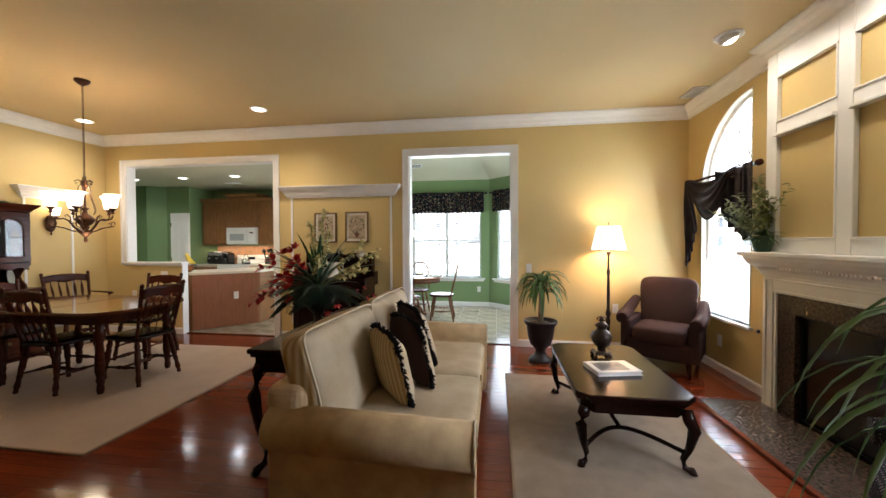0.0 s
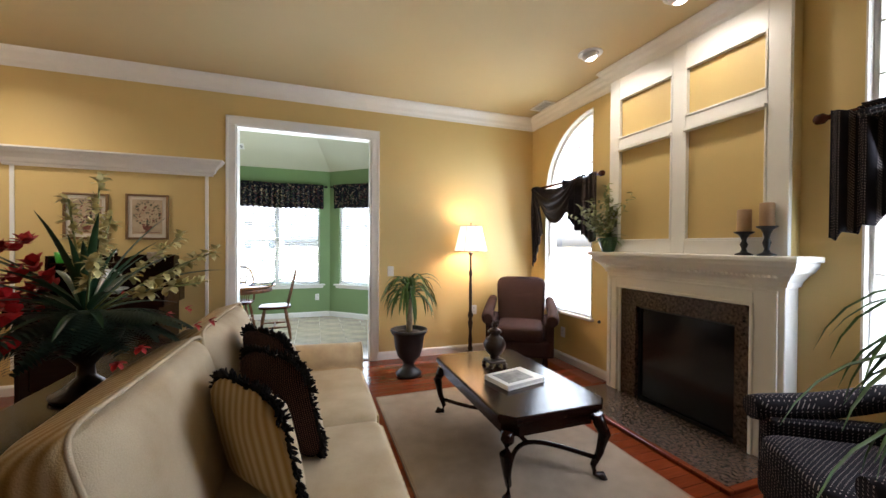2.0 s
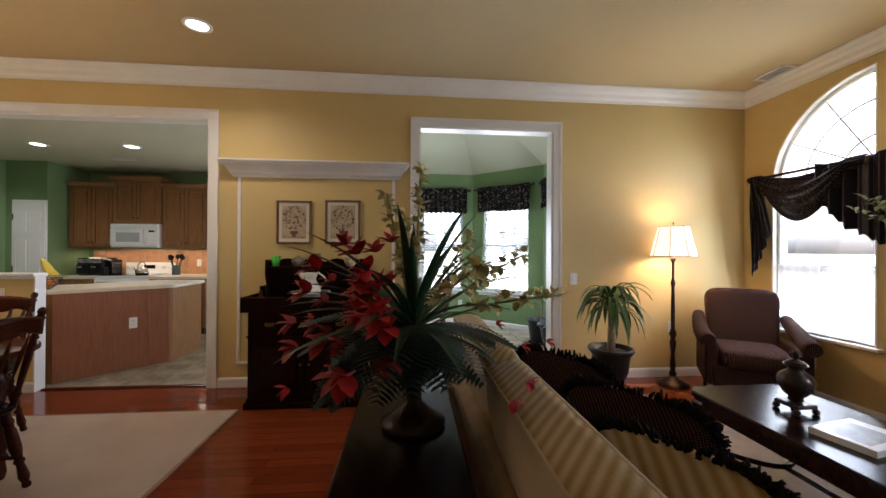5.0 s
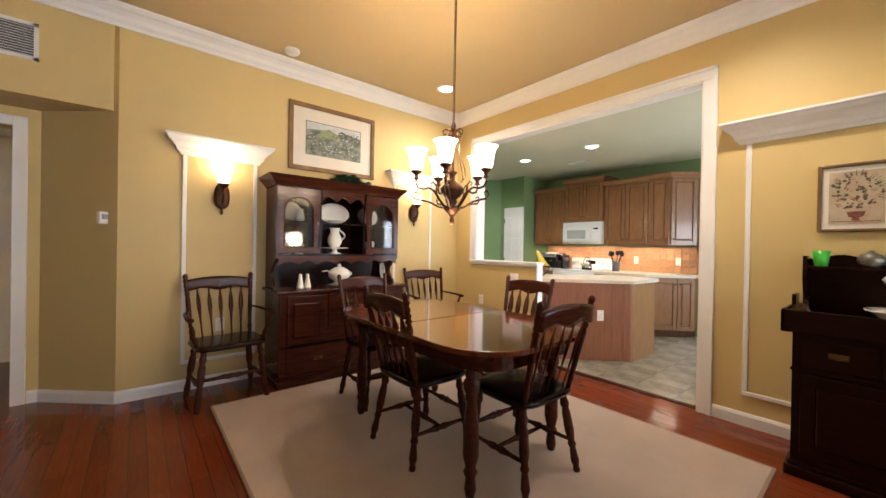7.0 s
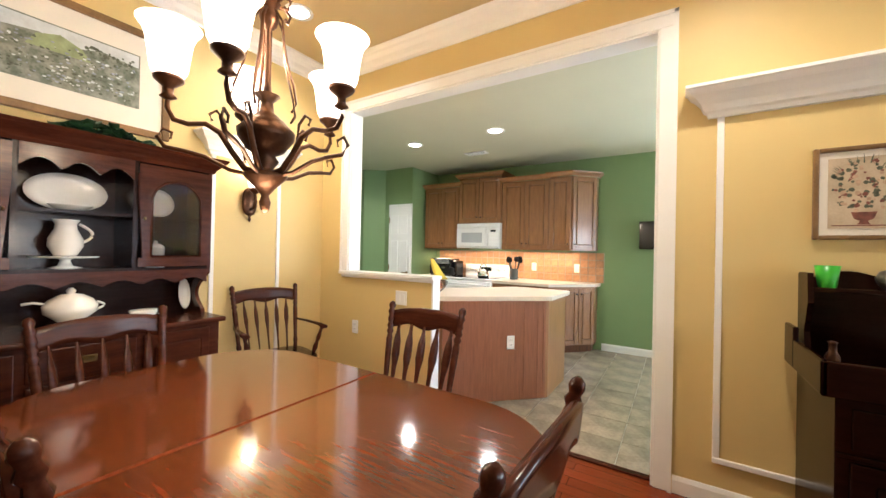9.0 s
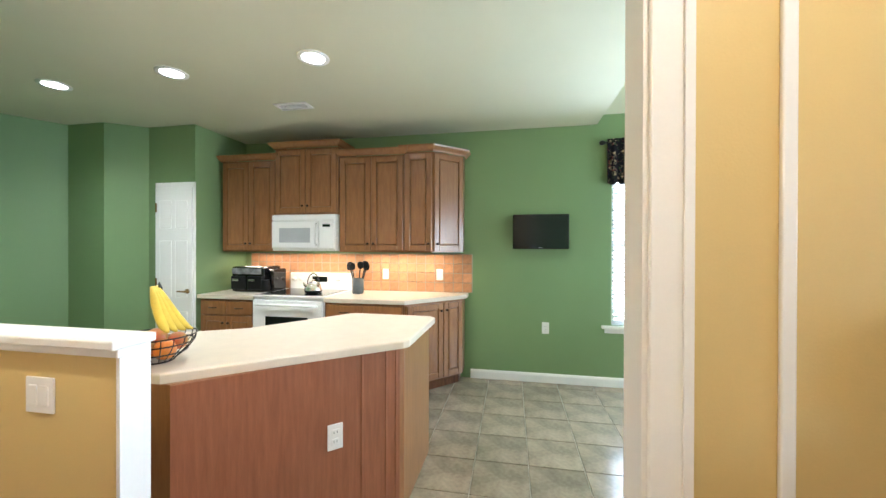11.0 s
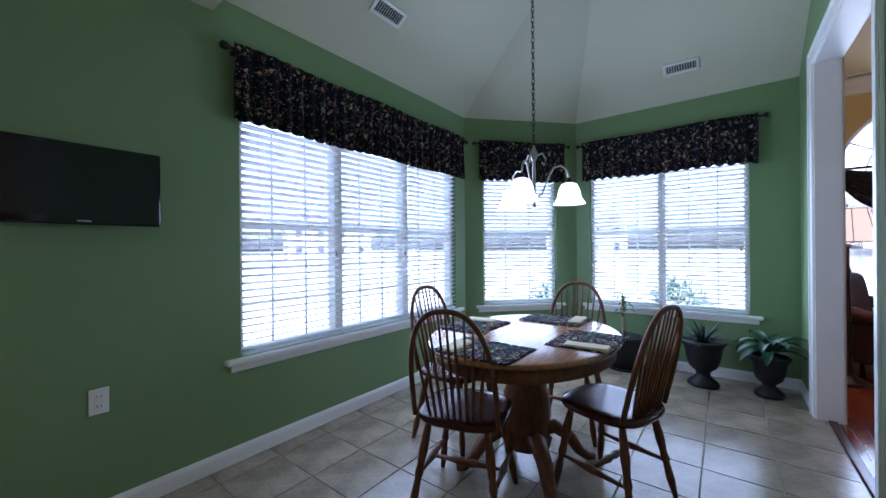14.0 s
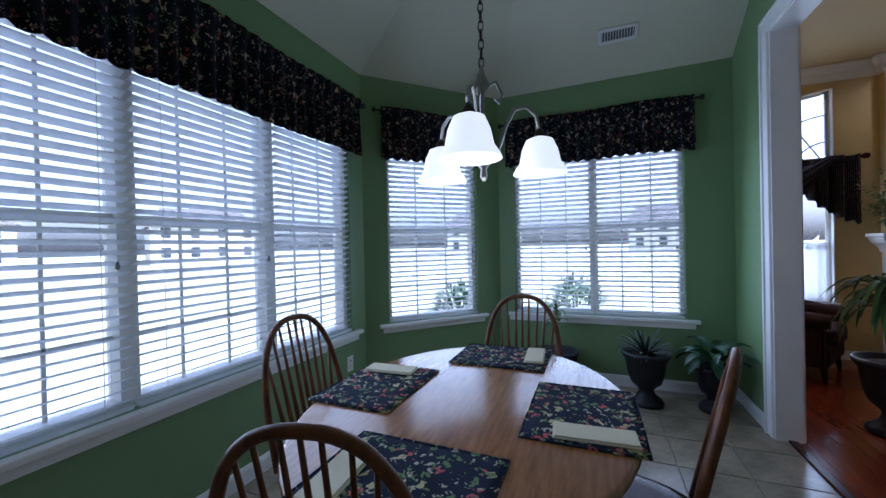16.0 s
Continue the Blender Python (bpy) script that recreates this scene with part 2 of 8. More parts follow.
M_CARPET2 = material("cream_carpet", (0.52, 0.40, 0.31), 0.95, scale=3, vary=0.08, fine=420, bump=0.5, spec=0.1)
M_BIND = material("carpet_binding", (0.28, 0.19, 0.12), 0.9, vary=0.1, bump=0.2)
M_DARK = wood("dark_cherry_wood", (0.016, 0.0048, 0.003), (0.011, 0.0033, 0.0022), 0.2, coat=0.03, spec=0.16, bump=0.0)
M_CHERRY = wood("red_brown_wood", (0.066, 0.017, 0.0082), (0.036, 0.0092, 0.0048), 0.22, coat=0.05, spec=0.2, bump=0.0)
M_TOPWOOD = wood("polished_table_wood", (0.14, 0.036, 0.011), (0.085, 0.021, 0.007), 0.1, axis=(1.5, 14, 8), coat=0.5, bump=0.0)
M_OAK = wood("honey_oak", (0.36, 0.165, 0.055), (0.22, 0.09, 0.028), 0.25, axis=(2, 16, 8), coat=0.3)
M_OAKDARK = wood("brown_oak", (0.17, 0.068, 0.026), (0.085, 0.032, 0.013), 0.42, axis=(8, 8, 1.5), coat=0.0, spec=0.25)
M_MAPLE = wood("maple_cabinet", (0.295, 0.135, 0.05), (0.255, 0.112, 0.041), 0.3, axis=(9, 9, 1.2), coat=0.3, bump=0.0)
M_ISLAND = wood("red_brown_panel", (0.29, 0.11, 0.052), (0.255, 0.094, 0.044), 0.4, axis=(12, 12, 1), coat=0.1)
M_COUNTER = material("cream_laminate_counter", (0.66, 0.58, 0.47), 0.3, scale=14, vary=0.05, fine=150, bump=0.01)
M_SPLASH = random_tint(material("terracotta_splash_tile", (0.50, 0.255, 0.125), 0.45, scale=25, vary=0.15, fine=90, bump=0.08), 0.14)
M_GRANITE = material("brown_speckled_granite", (0.085, 0.056, 0.04), 0.24, scale=48, vary=0.55, fine=260, bump=0.0, second=(0.018, 0.013, 0.010))
M_BLACK = material("black_metal", (0.012, 0.012, 0.013), 0.35, metal=0.4, vary=0.1, bump=0.02)
M_GLOSSBLACK = material("glossy_black", (0.006, 0.006, 0.007), 0.06, vary=0.05, bump=0.0)
M_IRON = material("dark_iron_urn", (0.014, 0.014, 0.016), 0.45, metal=0.3, vary=0.2, fine=60, bump=0.1)
M_SOIL = material("potting_soil", (0.04, 0.027, 0.018), 0.95, vary=0.3, fine=120, bump=0.8)
M_BRONZE = material("aged_bronze", (0.085, 0.036, 0.016), 0.38, metal=0.75, vary=0.3, fine=60, bump=0.1, second=(0.035, 0.014, 0.007))
M_DARKBRONZE = material("dark_bronze", (0.035, 0.02, 0.014), 0.35, metal=0.5, vary=0.3, fine=60, bump=0.15)
M_NICKEL = material("brushed_nickel", (0.35, 0.33, 0.30), 0.3, metal=1.0, vary=0.1, bump=0.01)
M_STEEL = material("polished_steel", (0.6, 0.6, 0.6), 0.12, metal=1.0, vary=0.05, bump=0.0)
M_BRASS = material("brass_pull", (0.22, 0.14, 0.055), 0.3, metal=1.0, vary=0.2, bump=0.05)
M_DAMASK = material("cream_damask", (0.52, 0.37, 0.20), 0.8, scale=11, vary=0.07, fine=260, bump=0.12, spec=0.2, second=(0.42, 0.285, 0.15))
M_CREAM = material("cream_velvet", (0.56, 0.46, 0.32), 0.85, scale=5, vary=0.06, fine=300, bump=0.12, spec=0.2, second=(0.47, 0.36, 0.23))
M_STRIPE = striped("gold_striped_cloth", (0.54, 0.42, 0.25), (0.37, 0.24, 0.095), 16)
M_NAVY = dotted("dark_dotted_cloth", (0.011, 0.009, 0.011), (0.28, 0.22, 0.19), 50, 0.15)
M_PLUM = dotted("plum_dotted_cloth", (0.018, 0.009, 0.009), (0.17, 0.085, 0.06), 85, 0.24)
M_FRINGE = material("black_fringe", (0.012, 0.009, 0.008), 0.9, vary=0.3, fine=200, bump=0.3, spec=0.1)
M_VALANCE = floral("dark_floral_cloth", (0.009, 0.009, 0.014), [(0.42, 0.30, 0.18), (0.20, 0.055, 0.045), (0.10, 0.14, 0.06), (0.40, 0.32, 0.22)], 28, 0.17)
M_MAT = floral("navy_floral_mat", (0.016, 0.022, 0.045), [(0.50, 0.45, 0.25), (0.50, 0.13, 0.12), (0.16, 0.24, 0.10), (0.50, 0.46, 0.34)], 24, 0.34)
M_NAPKIN = material("cream_napkin", (0.72, 0.66, 0.48), 0.9, vary=0.05, fine=300, bump=0.15)
M_CHINA = material("white_china", (0.78, 0.75, 0.68), 0.12, vary=0.03, bump=0.0, coat=0.4)
M_PLASTIC = material("white_plastic", (0.80, 0.79, 0.76), 0.3, vary=0.02, bump=0.0)
M_APPLIANCE = material("white_enamel", (0.83, 0.83, 0.82), 0.18, vary=0.02, bump=0.0, coat=0.3)
M_LEAF = random_tint(material("green_leaf", (0.075, 0.155, 0.035), 0.45, scale=9, vary=0.35, fine=60, bump=0.05), 0.1)
M_FERN = material("dark_fern_leaf", (0.014, 0.034, 0.017), 0.55, scale=9, vary=0.4, fine=60, bump=0.05)
M_DEEPLEAF = material("deep_green_leaf", (0.025, 0.075, 0.03), 0.4, scale=9, vary=0.4, fine=60, bump=0.05)
M_PALELEAF = material("yellow_green_leaf", (0.25, 0.27, 0.10), 0.6, scale=9, vary=0.3, fine=60, bump=0.05)
M_RED = material("red_silk_petal", (0.42, 0.010, 0.012), 0.6, scale=20, vary=0.3, fine=80, bump=0.05)
M_YELLOWPETAL = material("pale_yellow_petal", (0.62, 0.55, 0.25), 0.6, scale=20, vary=0.2, fine=80, bump=0.05)
M_TRUNK = material("pale_trunk", (0.33, 0.25, 0.15), 0.8, scale=14, vary=0.3, fine=70, bump=0.5)
M_WAX = material("tan_candle_wax", (0.36, 0.22, 0.11), 0.6, vary=0.12, bump=0.03)
M_GOLDFRAME = material("antique_gold_frame", (0.20, 0.115, 0.045), 0.4, metal=0.3, vary=0.3, fine=90, bump=0.1)
M_MATBOARD = material("cream_mat_board", (0.70, 0.65, 0.55), 0.8, vary=0.03, bump=0.02)
M_PRINT1 = material("landscape_print", (0.20, 0.21, 0.17), 0.6, scale=20, vary=0.4, fine=90, bump=0.0, second=(0.12, 0.15, 0.09))
M_PRINT2 = material("flower_print", (0.50, 0.40, 0.27), 0.6, scale=9, vary=0.12, fine=120, bump=0.0, second=(0.42, 0.32, 0.20))
M_INKLEAF = material("dark_green_ink", (0.075, 0.085, 0.05), 0.6, scale=40, vary=0.4, fine=120, bump=0.0)
M_INKRED = material("brown_red_ink", (0.17, 0.055, 0.035), 0.6, scale=40, vary=0.4, fine=120, bump=0.0)
M_INKPALE = material("buff_ink", (0.42, 0.28, 0.18), 0.6, scale=40, vary=0.3, fine=120, bump=0.0)
M_INKSKY = material("pale_sky_ink", (0.52, 0.55, 0.55), 0.6, scale=12, vary=0.15, fine=90, bump=0.0)
M_INKMEADOW = material("meadow_green_ink", (0.24, 0.29, 0.14), 0.6, scale=20, vary=0.25, fine=90, bump=0.0)
M_INKSLATE = material("slate_blue_ink", (0.24, 0.27, 0.31), 0.6, scale=20, vary=0.25, fine=90, bump=0.0)
M_BLIND = translucent("white_blind_slat", (0.95, 0.96, 0.97), 0.85)
M_SHEER = translucent("white_sheer_cloth", (0.92, 0.92, 0.92), 0.8)
M_SHADE = glow("lit_frosted_glass", (1.0, 0.78, 0.50), 0.30)
M_SHADEW = glow("lit_white_glass", (1.0, 0.93, 0.80), 0.22)
M_LAMPSHADE = glow("lit_linen_shade", (1.0, 0.74, 0.50), 0.14)
M_LENS = glow("lit_downlight_lens", (1.0, 0.93, 0.80), 0.8)
M_PANE = glass("window_glass")
M_MESH = material("black_fire_screen", (0.004, 0.004, 0.004), 0.15, vary=0.1, bump=0.0)
M_YELLOWFRUIT = material("banana_skin", (0.62, 0.46, 0.05), 0.5, scale=12, vary=0.15, fine=80, bump=0.02)
M_ORANGE = material("orange_peel", (0.62, 0.20, 0.02), 0.45, scale=12, vary=0.12, fine=160, bump=0.1)
M_APPLE = material("apple_skin", (0.42, 0.07, 0.03), 0.3, scale=12, vary=0.4, fine=80, bump=0.0, second=(0.5, 0.34, 0.06))
M_PAGES = material("book_pages", (0.72, 0.70, 0.66), 0.6, vary=0.04, bump=0.02)
M_GREYPHOTO = material("grey_cover_photo", (0.20, 0.20, 0.20), 0.35, scale=14, vary=0.6, fine=50, bump=0.0)
M_LAWN = material("pale_lawn", (0.38, 0.39, 0.30), 0.95, scale=0.6, vary=0.25, fine=30, bump=0.3)
M_ROAD = material("grey_asphalt", (0.09, 0.09, 0.09), 0.9, scale=2, vary=0.2, fine=60, bump=0.2)
M_SIDING = material("pale_siding", (0.55, 0.53, 0.48), 0.8, vary=0.1, bump=0.05)
M_ROOF = material("grey_shingle", (0.12, 0.11, 0.11), 0.9, vary=0.3, fine=20, bump=0.3)
M_WINDARK = material("dark_window", (0.05, 0.06, 0.07), 0.1, vary=0.2, bump=0.0)

# ---- mesh helpers ----


def bm_new():
    return bmesh.new()


def box(bm, x0, x1, y0, y1, z0, z1, r=0.0, seg=2):
    m = Matrix.Translation(((x0 + x1) / 2, (y0 + y1) / 2, (z0 + z1) / 2)) @ Matrix.Diagonal((abs(x1 - x0), abs(y1 - y0), abs(z1 - z0), 1))
    vs = bmesh.ops.create_cube(bm, size=1, matrix=m)["verts"]
    if r:
        es = list({e for v in vs for e in v.link_edges})
        bmesh.ops.bevel(bm, geom=es, offset=r, segments=seg, profile=0.5, affect="EDGES")
    return bm


def prism(bm, pts, z0, z1, r=0.0):
    """A level polygon drawn out from z0 to z1."""
    lo = [bm.verts.new((x, y, z0)) for x, y in pts]
    hi = [bm.verts.new((x, y, z1)) for x, y in pts]
    n = len(pts)
    fs = [bm.faces.new(lo[::-1]), bm.faces.new(hi)]
    fs += [bm.faces.new((lo[i], lo[(i + 1) % n], hi[(i + 1) % n], hi[i])) for i in range(n)]
    bmesh.ops.recalc_face_normals(bm, faces=fs)
    if r:
        bmesh.ops.bevel(bm, geom=list({e for e in fs[1].edges}), offset=r, segments=2, profile=0.5, affect="EDGES")
    return bm


def lathe(bm, prof, seg=16, at=(0, 0, 0), m=None, squash=1.0):
    """A turned shape: prof is (radius, height) from the foot up."""
    rings = []
    m = m or Matrix.Translation(at)
    for r, z in prof:
        rings.append([bm.verts.new(m @ Vector((r * math.cos(2 * math.pi * i / seg), squash * r * math.sin(2 * math.pi * i / seg), z))) for i in range(seg)])
    for a, b in zip(rings, rings[1:]):
        for i in range(seg):
            f = bm.faces.new((a[i], a[(i + 1) % seg], b[(i + 1) % seg], b[i]))
            f.smooth = True
    if prof[0][0] > 1e-4:
        bm.faces.new(rings[0][::-1])
    if prof[-1][0] > 1e-4:
        bm.faces.new(rings[-1])
    return bm


def turned(bm, p, q, prof, seg=10):
    """A turned bar from p to q: prof is (share of the way, radius)."""
    p, q = Vector(p), Vector(q)
    d = q - p
    m = Matrix.Translation(p) @ d.to_track_quat("Z", "Y").to_matrix().to_4x4()
    return lathe(bm, [(r, t * d.length) for t, r in prof], seg, m=m)


def tube(bm, pts, rad, seg=8, flat=1.0):
    """A round bar through points; rad is one radius or one for each point."""
    pts = [Vector(p) for p in pts]
    n = len(pts)
    rads = rad if isinstance(rad, (list, tuple)) else [rad] * n
    rings = []
    up = Vector((0.13, 0.07, 1)).normalized()
    for i, p in enumerate(pts):
        d = (pts[min(i + 1, n - 1)] - pts[max(i - 1, 0)]).normalized()
        a = d.cross(up)
        if a.length < 1e-3:
            a = d.cross(Vector((1, 0, 0)))
        a.normalize()
        b = d.cross(a)
        rings.append([bm.verts.new(p + rads[i] * (math.cos(2 * math.pi * k / seg) * a + flat * math.sin(2 * math.pi * k / seg) * b)) for k in range(seg)])
    for a, b in zip(rings, rings[1:]):
        for k in range(seg):
            bm.faces.new((a[k], a[(k + 1) % seg], b[(k + 1) % seg], b[k])).smooth = True
    bm.faces.new(rings[0][::-1])
    bm.faces.new(rings[-1])
    return bm


def arc(f, n):
    return [f(i / n) for i in range(n + 1)]


def blob(bm, size, at=(0, 0, 0), e1=0.5, e2=0.5, nu=24, nv=12, m=None):
    """A stuffed shape: a box whose faces swell; e1, e2 say how round."""
    m = m or Matrix.Translation(at)

    def pw(v, e):
        return math.copysign(abs(v) ** e, v)

    rings = []
    for j in range(1, nv):
        ph = -math.pi / 2 + math.pi * j / nv
        rings.append([bm.verts.new(m @ Vector((size[0] / 2 * pw(math.cos(ph), e1) * pw(math.cos(2 * math.pi * i / nu), e2), size[1] / 2 * pw(math.cos(ph), e1) * pw(math.sin(2 * math.pi * i / nu), e2), size[2] / 2 * pw(math.sin(ph), e1)))) for i in range(nu)])
    lo, hi = bm.verts.new(m @ Vector((0, 0, -size[2] / 2))), bm.verts.new(m @ Vector((0, 0, size[2] / 2)))
    for a, b in zip(rings, rings[1:]):
        for i in range(nu):
            bm.faces.new((a[i], a[(i + 1) % nu], b[(i + 1) % nu], b[i])).smooth = True
    for i in range(nu):
        bm.faces.new((lo, rings[0][(i + 1) % nu], rings[0][i])).smooth = True
        bm.faces.new((hi, rings[-1][i], rings[-1][(i + 1) % nu])).smooth = True
    return bm


def sweep(bm, path, prof, closed=False):
    """A moulding: prof is (out, up) from the wall line; path runs along the wall with the room on its left."""
    n = len(path)
    rings = []
    for i, p in enumerate(path):
        p = Vector(p)
        a = (p.xy - Vector(path[i - 1]).xy) if (i or closed) else None
        b = (Vector(path[(i + 1) % n]).xy - p.xy) if (i < n - 1 or closed) else None
        a, b = (a or b).normalized(), (b or a).normalized()
        na, nb = Vector((-a.y, a.x)), Vector((-b.y, b.x))
        mid = (na + nb) / max(0.2, 1 + na.dot(nb))
        rings.append([bm.verts.new((p.x + mid.x * u, p.y + mid.y * u, p.z + v)) for u, v in prof])
    k = len(prof)
    for i in range(n if closed else n - 1):
        a, b = rings[i], rings[(i + 1) % n]
        for j in range(k):
            bm.faces.new((a[j], a[(j + 1) % k], b[(j + 1) % k], b[j]))
    if not closed:
        bm.faces.new(rings[0][::-1])
        bm.faces.new(rings[-1])
    bmesh.ops.recalc_face_normals(bm, faces=bm.faces)
    return bm


def finish(name, bm, mat):
    me = bpy.data.meshes.new(name)
    bm.to_mesh(me)
    bm.free()
    me.materials.append(mat)
    return me


def part(name, bm, mat, parent, label="", at=None):
    ob = new(name, finish(name, bm, mat))
    ob.parent = parent
    if at is not None:
        ob.matrix_basis = at
    return tagged(ob, label) if label else ob


def share(name, me, parent, m):
    ob = new(name, me)
    ob.parent = parent
    ob.matrix_basis = m
    return ob


def thing(name, m, label, category, group=""):
    ob = new(name)
    ob.empty_display_size = 0.1
    ob.matrix_basis = m
    return tagged(ob, label, category, group)


def single(name, bm, mat, m, label, category, group="", kind=""):
    ob = new(name, finish(name, bm, mat))
    ob.matrix_basis = m
    return tagged(ob, label, category, group, kind)


def setting(name, bm, mat, label, category):
    return single(name, bm, mat, Matrix(), label, category, kind="structure")


# ---- the shell ----
X_W, X_E, Y_S, Y_B, Y_N, Y_K = -6.2, 2.05, -2.5, 5.0, 5.13, 7.90
Z_C, Z_K = 2.975, 2.57
OPEN_TOP = 2.525

bm = bm_new()
box(bm, -8.2, 2.3, -2.7, Y_B + 0.06, -0.1, 0)
floor_wood = setting("floor", bm, M_FLOOR, "glossy red cherry strip floor in the living and dining room", "floor")
bm = bm_new()
box(bm, -9.1, 0.78, Y_B + 0.06, 8.10, -0.1, -0.006)
floor_tiled = setting("floor_2", bm, M_GROUT, "pale grout bed under square stone-look kitchen tiles", "floor")

# back wall between the living side and the kitchen: solid pieces round the two openings
KL, KR, NL, NR = -5.828, -3.40, -1.424, -0.066


def two_sided(name, pieces, label):
    """A wall painted yellow on the living side and green on the kitchen side."""
    front, back = bm_new(), bm_new()
    for x0, x1, z0, z1 in pieces:
        box(front, x0, x1, Y_B, (Y_B + Y_N) / 2, z0, z1)
        box(back, x0, x1, (Y_B + Y_N) / 2, Y_N, z0, z1)
    w = setting(name, front, M_YELLOW, label, "wall")
    part("kitchen_face", back, M_GREEN, w, "green-painted face on the kitchen side")
    return w


wall_back = two_sided("wall_north", [(-9.1, KL, 0, Z_C), (KL, KR, OPEN_TOP, Z_C), (KR, NL, 0, Z_C), (NL, NR, OPEN_TOP, 3.55), (NR, X_E, 0, Z_C), (-2.93, NL, Z_C, 3.55), (NR, 0.75, Z_C, 3.55)], "yellow back wall with two tall cased openings")
half_wall = setting("wall_half", box(bm_new(), KL, -4.90, Y_B, Y_B + 0.09, 0, 1.045), M_YELLOW, "yellow half wall at the kitchen opening", "wall")
cap = bm_new()
box(cap, KL - 0.09, -4.875, Y_B - 0.035, Y_B + 0.105, 1.045, 1.075, 0.006)
box(cap, KL - 0.07, -4.875, Y_B - 0.02, Y_B, 1.02, 1.045, 0.004)
part("cap", cap, M_WHITE, half_wall, "white wooden cap")
part("end_trim", box(bm_new(), -4.90, -4.886, Y_B - 0.005, Y_B + 0.093, 0, 1.045), M_WHITE, half_wall, "white end trim")

# left wall of the dining side, with the hall niche
bm = bm_new()
prism(bm, [(X_W, 1.57), (X_W, Y_B), (X_W - 0.15, Y_B), (X_W - 0.15, 1.65), (-6.72, 1.12), (-6.6, 1.12)], 0, Z_C)
wall_west = setting("wall_west", bm, M_YELLOW, "yellow dining wall that turns into a hall niche", "wall")
bm = bm_new()
box(bm, X_W - 0.12, X_W, -2.5, 1.54, 2.2, Z_C)
setting("wall_header", bm, M_YELLOW, "yellow header above the hall opening", "wall")
bm = bm_new()
box(bm, -6.75, -6.6, 0.98, 1.12, 0, 2.2)
box(bm, -6.75, -6.6, 0.12, 0.98, 2.06, 2.2)
box(bm, -6.75, -6.6, -2.5, 0.12, 0, 2.2)
setting("wall_hall", bm, M_YELLOW, "yellow hall wall with a white door casing", "wall")
setting("ceiling_hall", box(bm_new(), -6.75, X_W - 0.12, -2.5, 1.55, 2.2, 2.26), M_CEIL, "low tan ceiling of the hall niche", "ceiling")
bm = bm_new()
box(bm, -8.2, -8.1, -0.4, 1.6, 0, 2.3)
box(bm, -8.1, -6.75, -0.4, -0.3, 0, 2.3)
box(bm, -8.1, -6.75, 1.5, 1.6, 0, 2.3)
box(bm, -8.1, -6.75, -0.3, 1.5, 2.24, 2.3)
setting("wall_side_room", bm, M_PLAIN, "pale walls of the side room behind the hall door", "wall")
bm = bm_new()
box(bm, -6.6, -6.575, 0.98, 1.055, 0, 2.13, 0.004)
box(bm, -6.6, -6.575, 0.045, 0.12, 0, 2.13, 0.004)
box(bm, -6.6, -6.575, 0.12, 0.98, 2.06, 2.13, 0.004)
setting("door_1", bm, M_WHITE, "white casing of the hall doorway", "door frame")

# plain south wall behind the walk
setting("wall_south", box(bm_new(), -6.75, X_E, Y_S - 0.15, Y_S, 0, Z_C), M_YELLOW, "plain yellow wall closing the room", "wall")


def arch_wall(bm, x0, x1, y0, y1, spans, holes, z_top):
    """A wall along y with quarter-round windows: spans are (low side y, high side y, sill, spring); holes are (y0, y1, z0, z1)."""
    cur = y0
    cuts = [(min(s[0], s[1]), max(s[0], s[1]), s, None) for s in spans] + [(h[0], h[1], None, h) for h in holes]
    for a, b, s, h in sorted(cuts, key=lambda c: c[0]):
        box(bm, x0, x1, cur, a, 0, z_top)
        cur = b
        if h:
            box(bm, x0, x1, a, b, 0, h[2])
            box(bm, x0, x1, a, b, h[3], z_top)
            continue
        low, high, sill, spring = s
        box(bm, x0, x1, a, b, 0, sill)
        n = 18
        for i in range(n):
            t0, t1 = math.pi / 2 * i / n, math.pi / 2 * (i + 1) / n
            r = high - low
            q = [(high - r * math.cos(t), spring + abs(r) * math.sin(t)) for t in (t0, t1)]
            q += [(q[1][0], z_top), (q[0][0], z_top)]
            va = [bm.verts.new((x0, y, z)) for y, z in q]
            vb = [bm.verts.new((x1, y, z)) for y, z in q]
            bm.faces.new(va)
            bm.faces.new(vb[::-1])
            for k in range(4):
                bm.faces.new((va[k], vb[k], vb[(k + 1) % 4], va[(k + 1) % 4]))
    box(bm, x0, x1, cur, y1, 0, z_top)
    bmesh.ops.recalc_face_normals(bm, faces=bm.faces)
    return bm


ARCH = [(4.69, 3.88, 0.575, 1.95), (1.07, 1.88, 0.575, 1.95)]
FB = (2.44, 3.235, 0.03, 0.81)
wall_east = setting("wall_east", arch_wall(bm_new(), X_E, X_E + 0.16, Y_S, Y_N, ARCH, [FB], Z_C), M_YELLOW, "yellow wall with two quarter-round windows beside the fireplace", "wall")

X_B, B0, B1 = 1.97, 2.15, 3.535
bm = bm_new()
box(bm, X_B, X_E - 0.001, B0, B1, 1.2, Z_C)
setting("wall_breast", bm, M_YELLOW, "shallow yellow chimney breast above the mantel", "wall")

setting("ceiling", box(bm_new(), -6.75, X_E + 0.16, Y_S - 0.15, Y_B + 0.065, Z_C, Z_C + 0.1), M_CEIL, "smooth tan ceiling over the living and dining room", "ceiling")
setting("ceiling_2", box(bm_new(), -9.1, -2.93, Y_B + 0.065, 8.05, Z_K, Z_K + 0.1), M_KCEIL, "pale green-white flat kitchen ceiling", "ceiling")

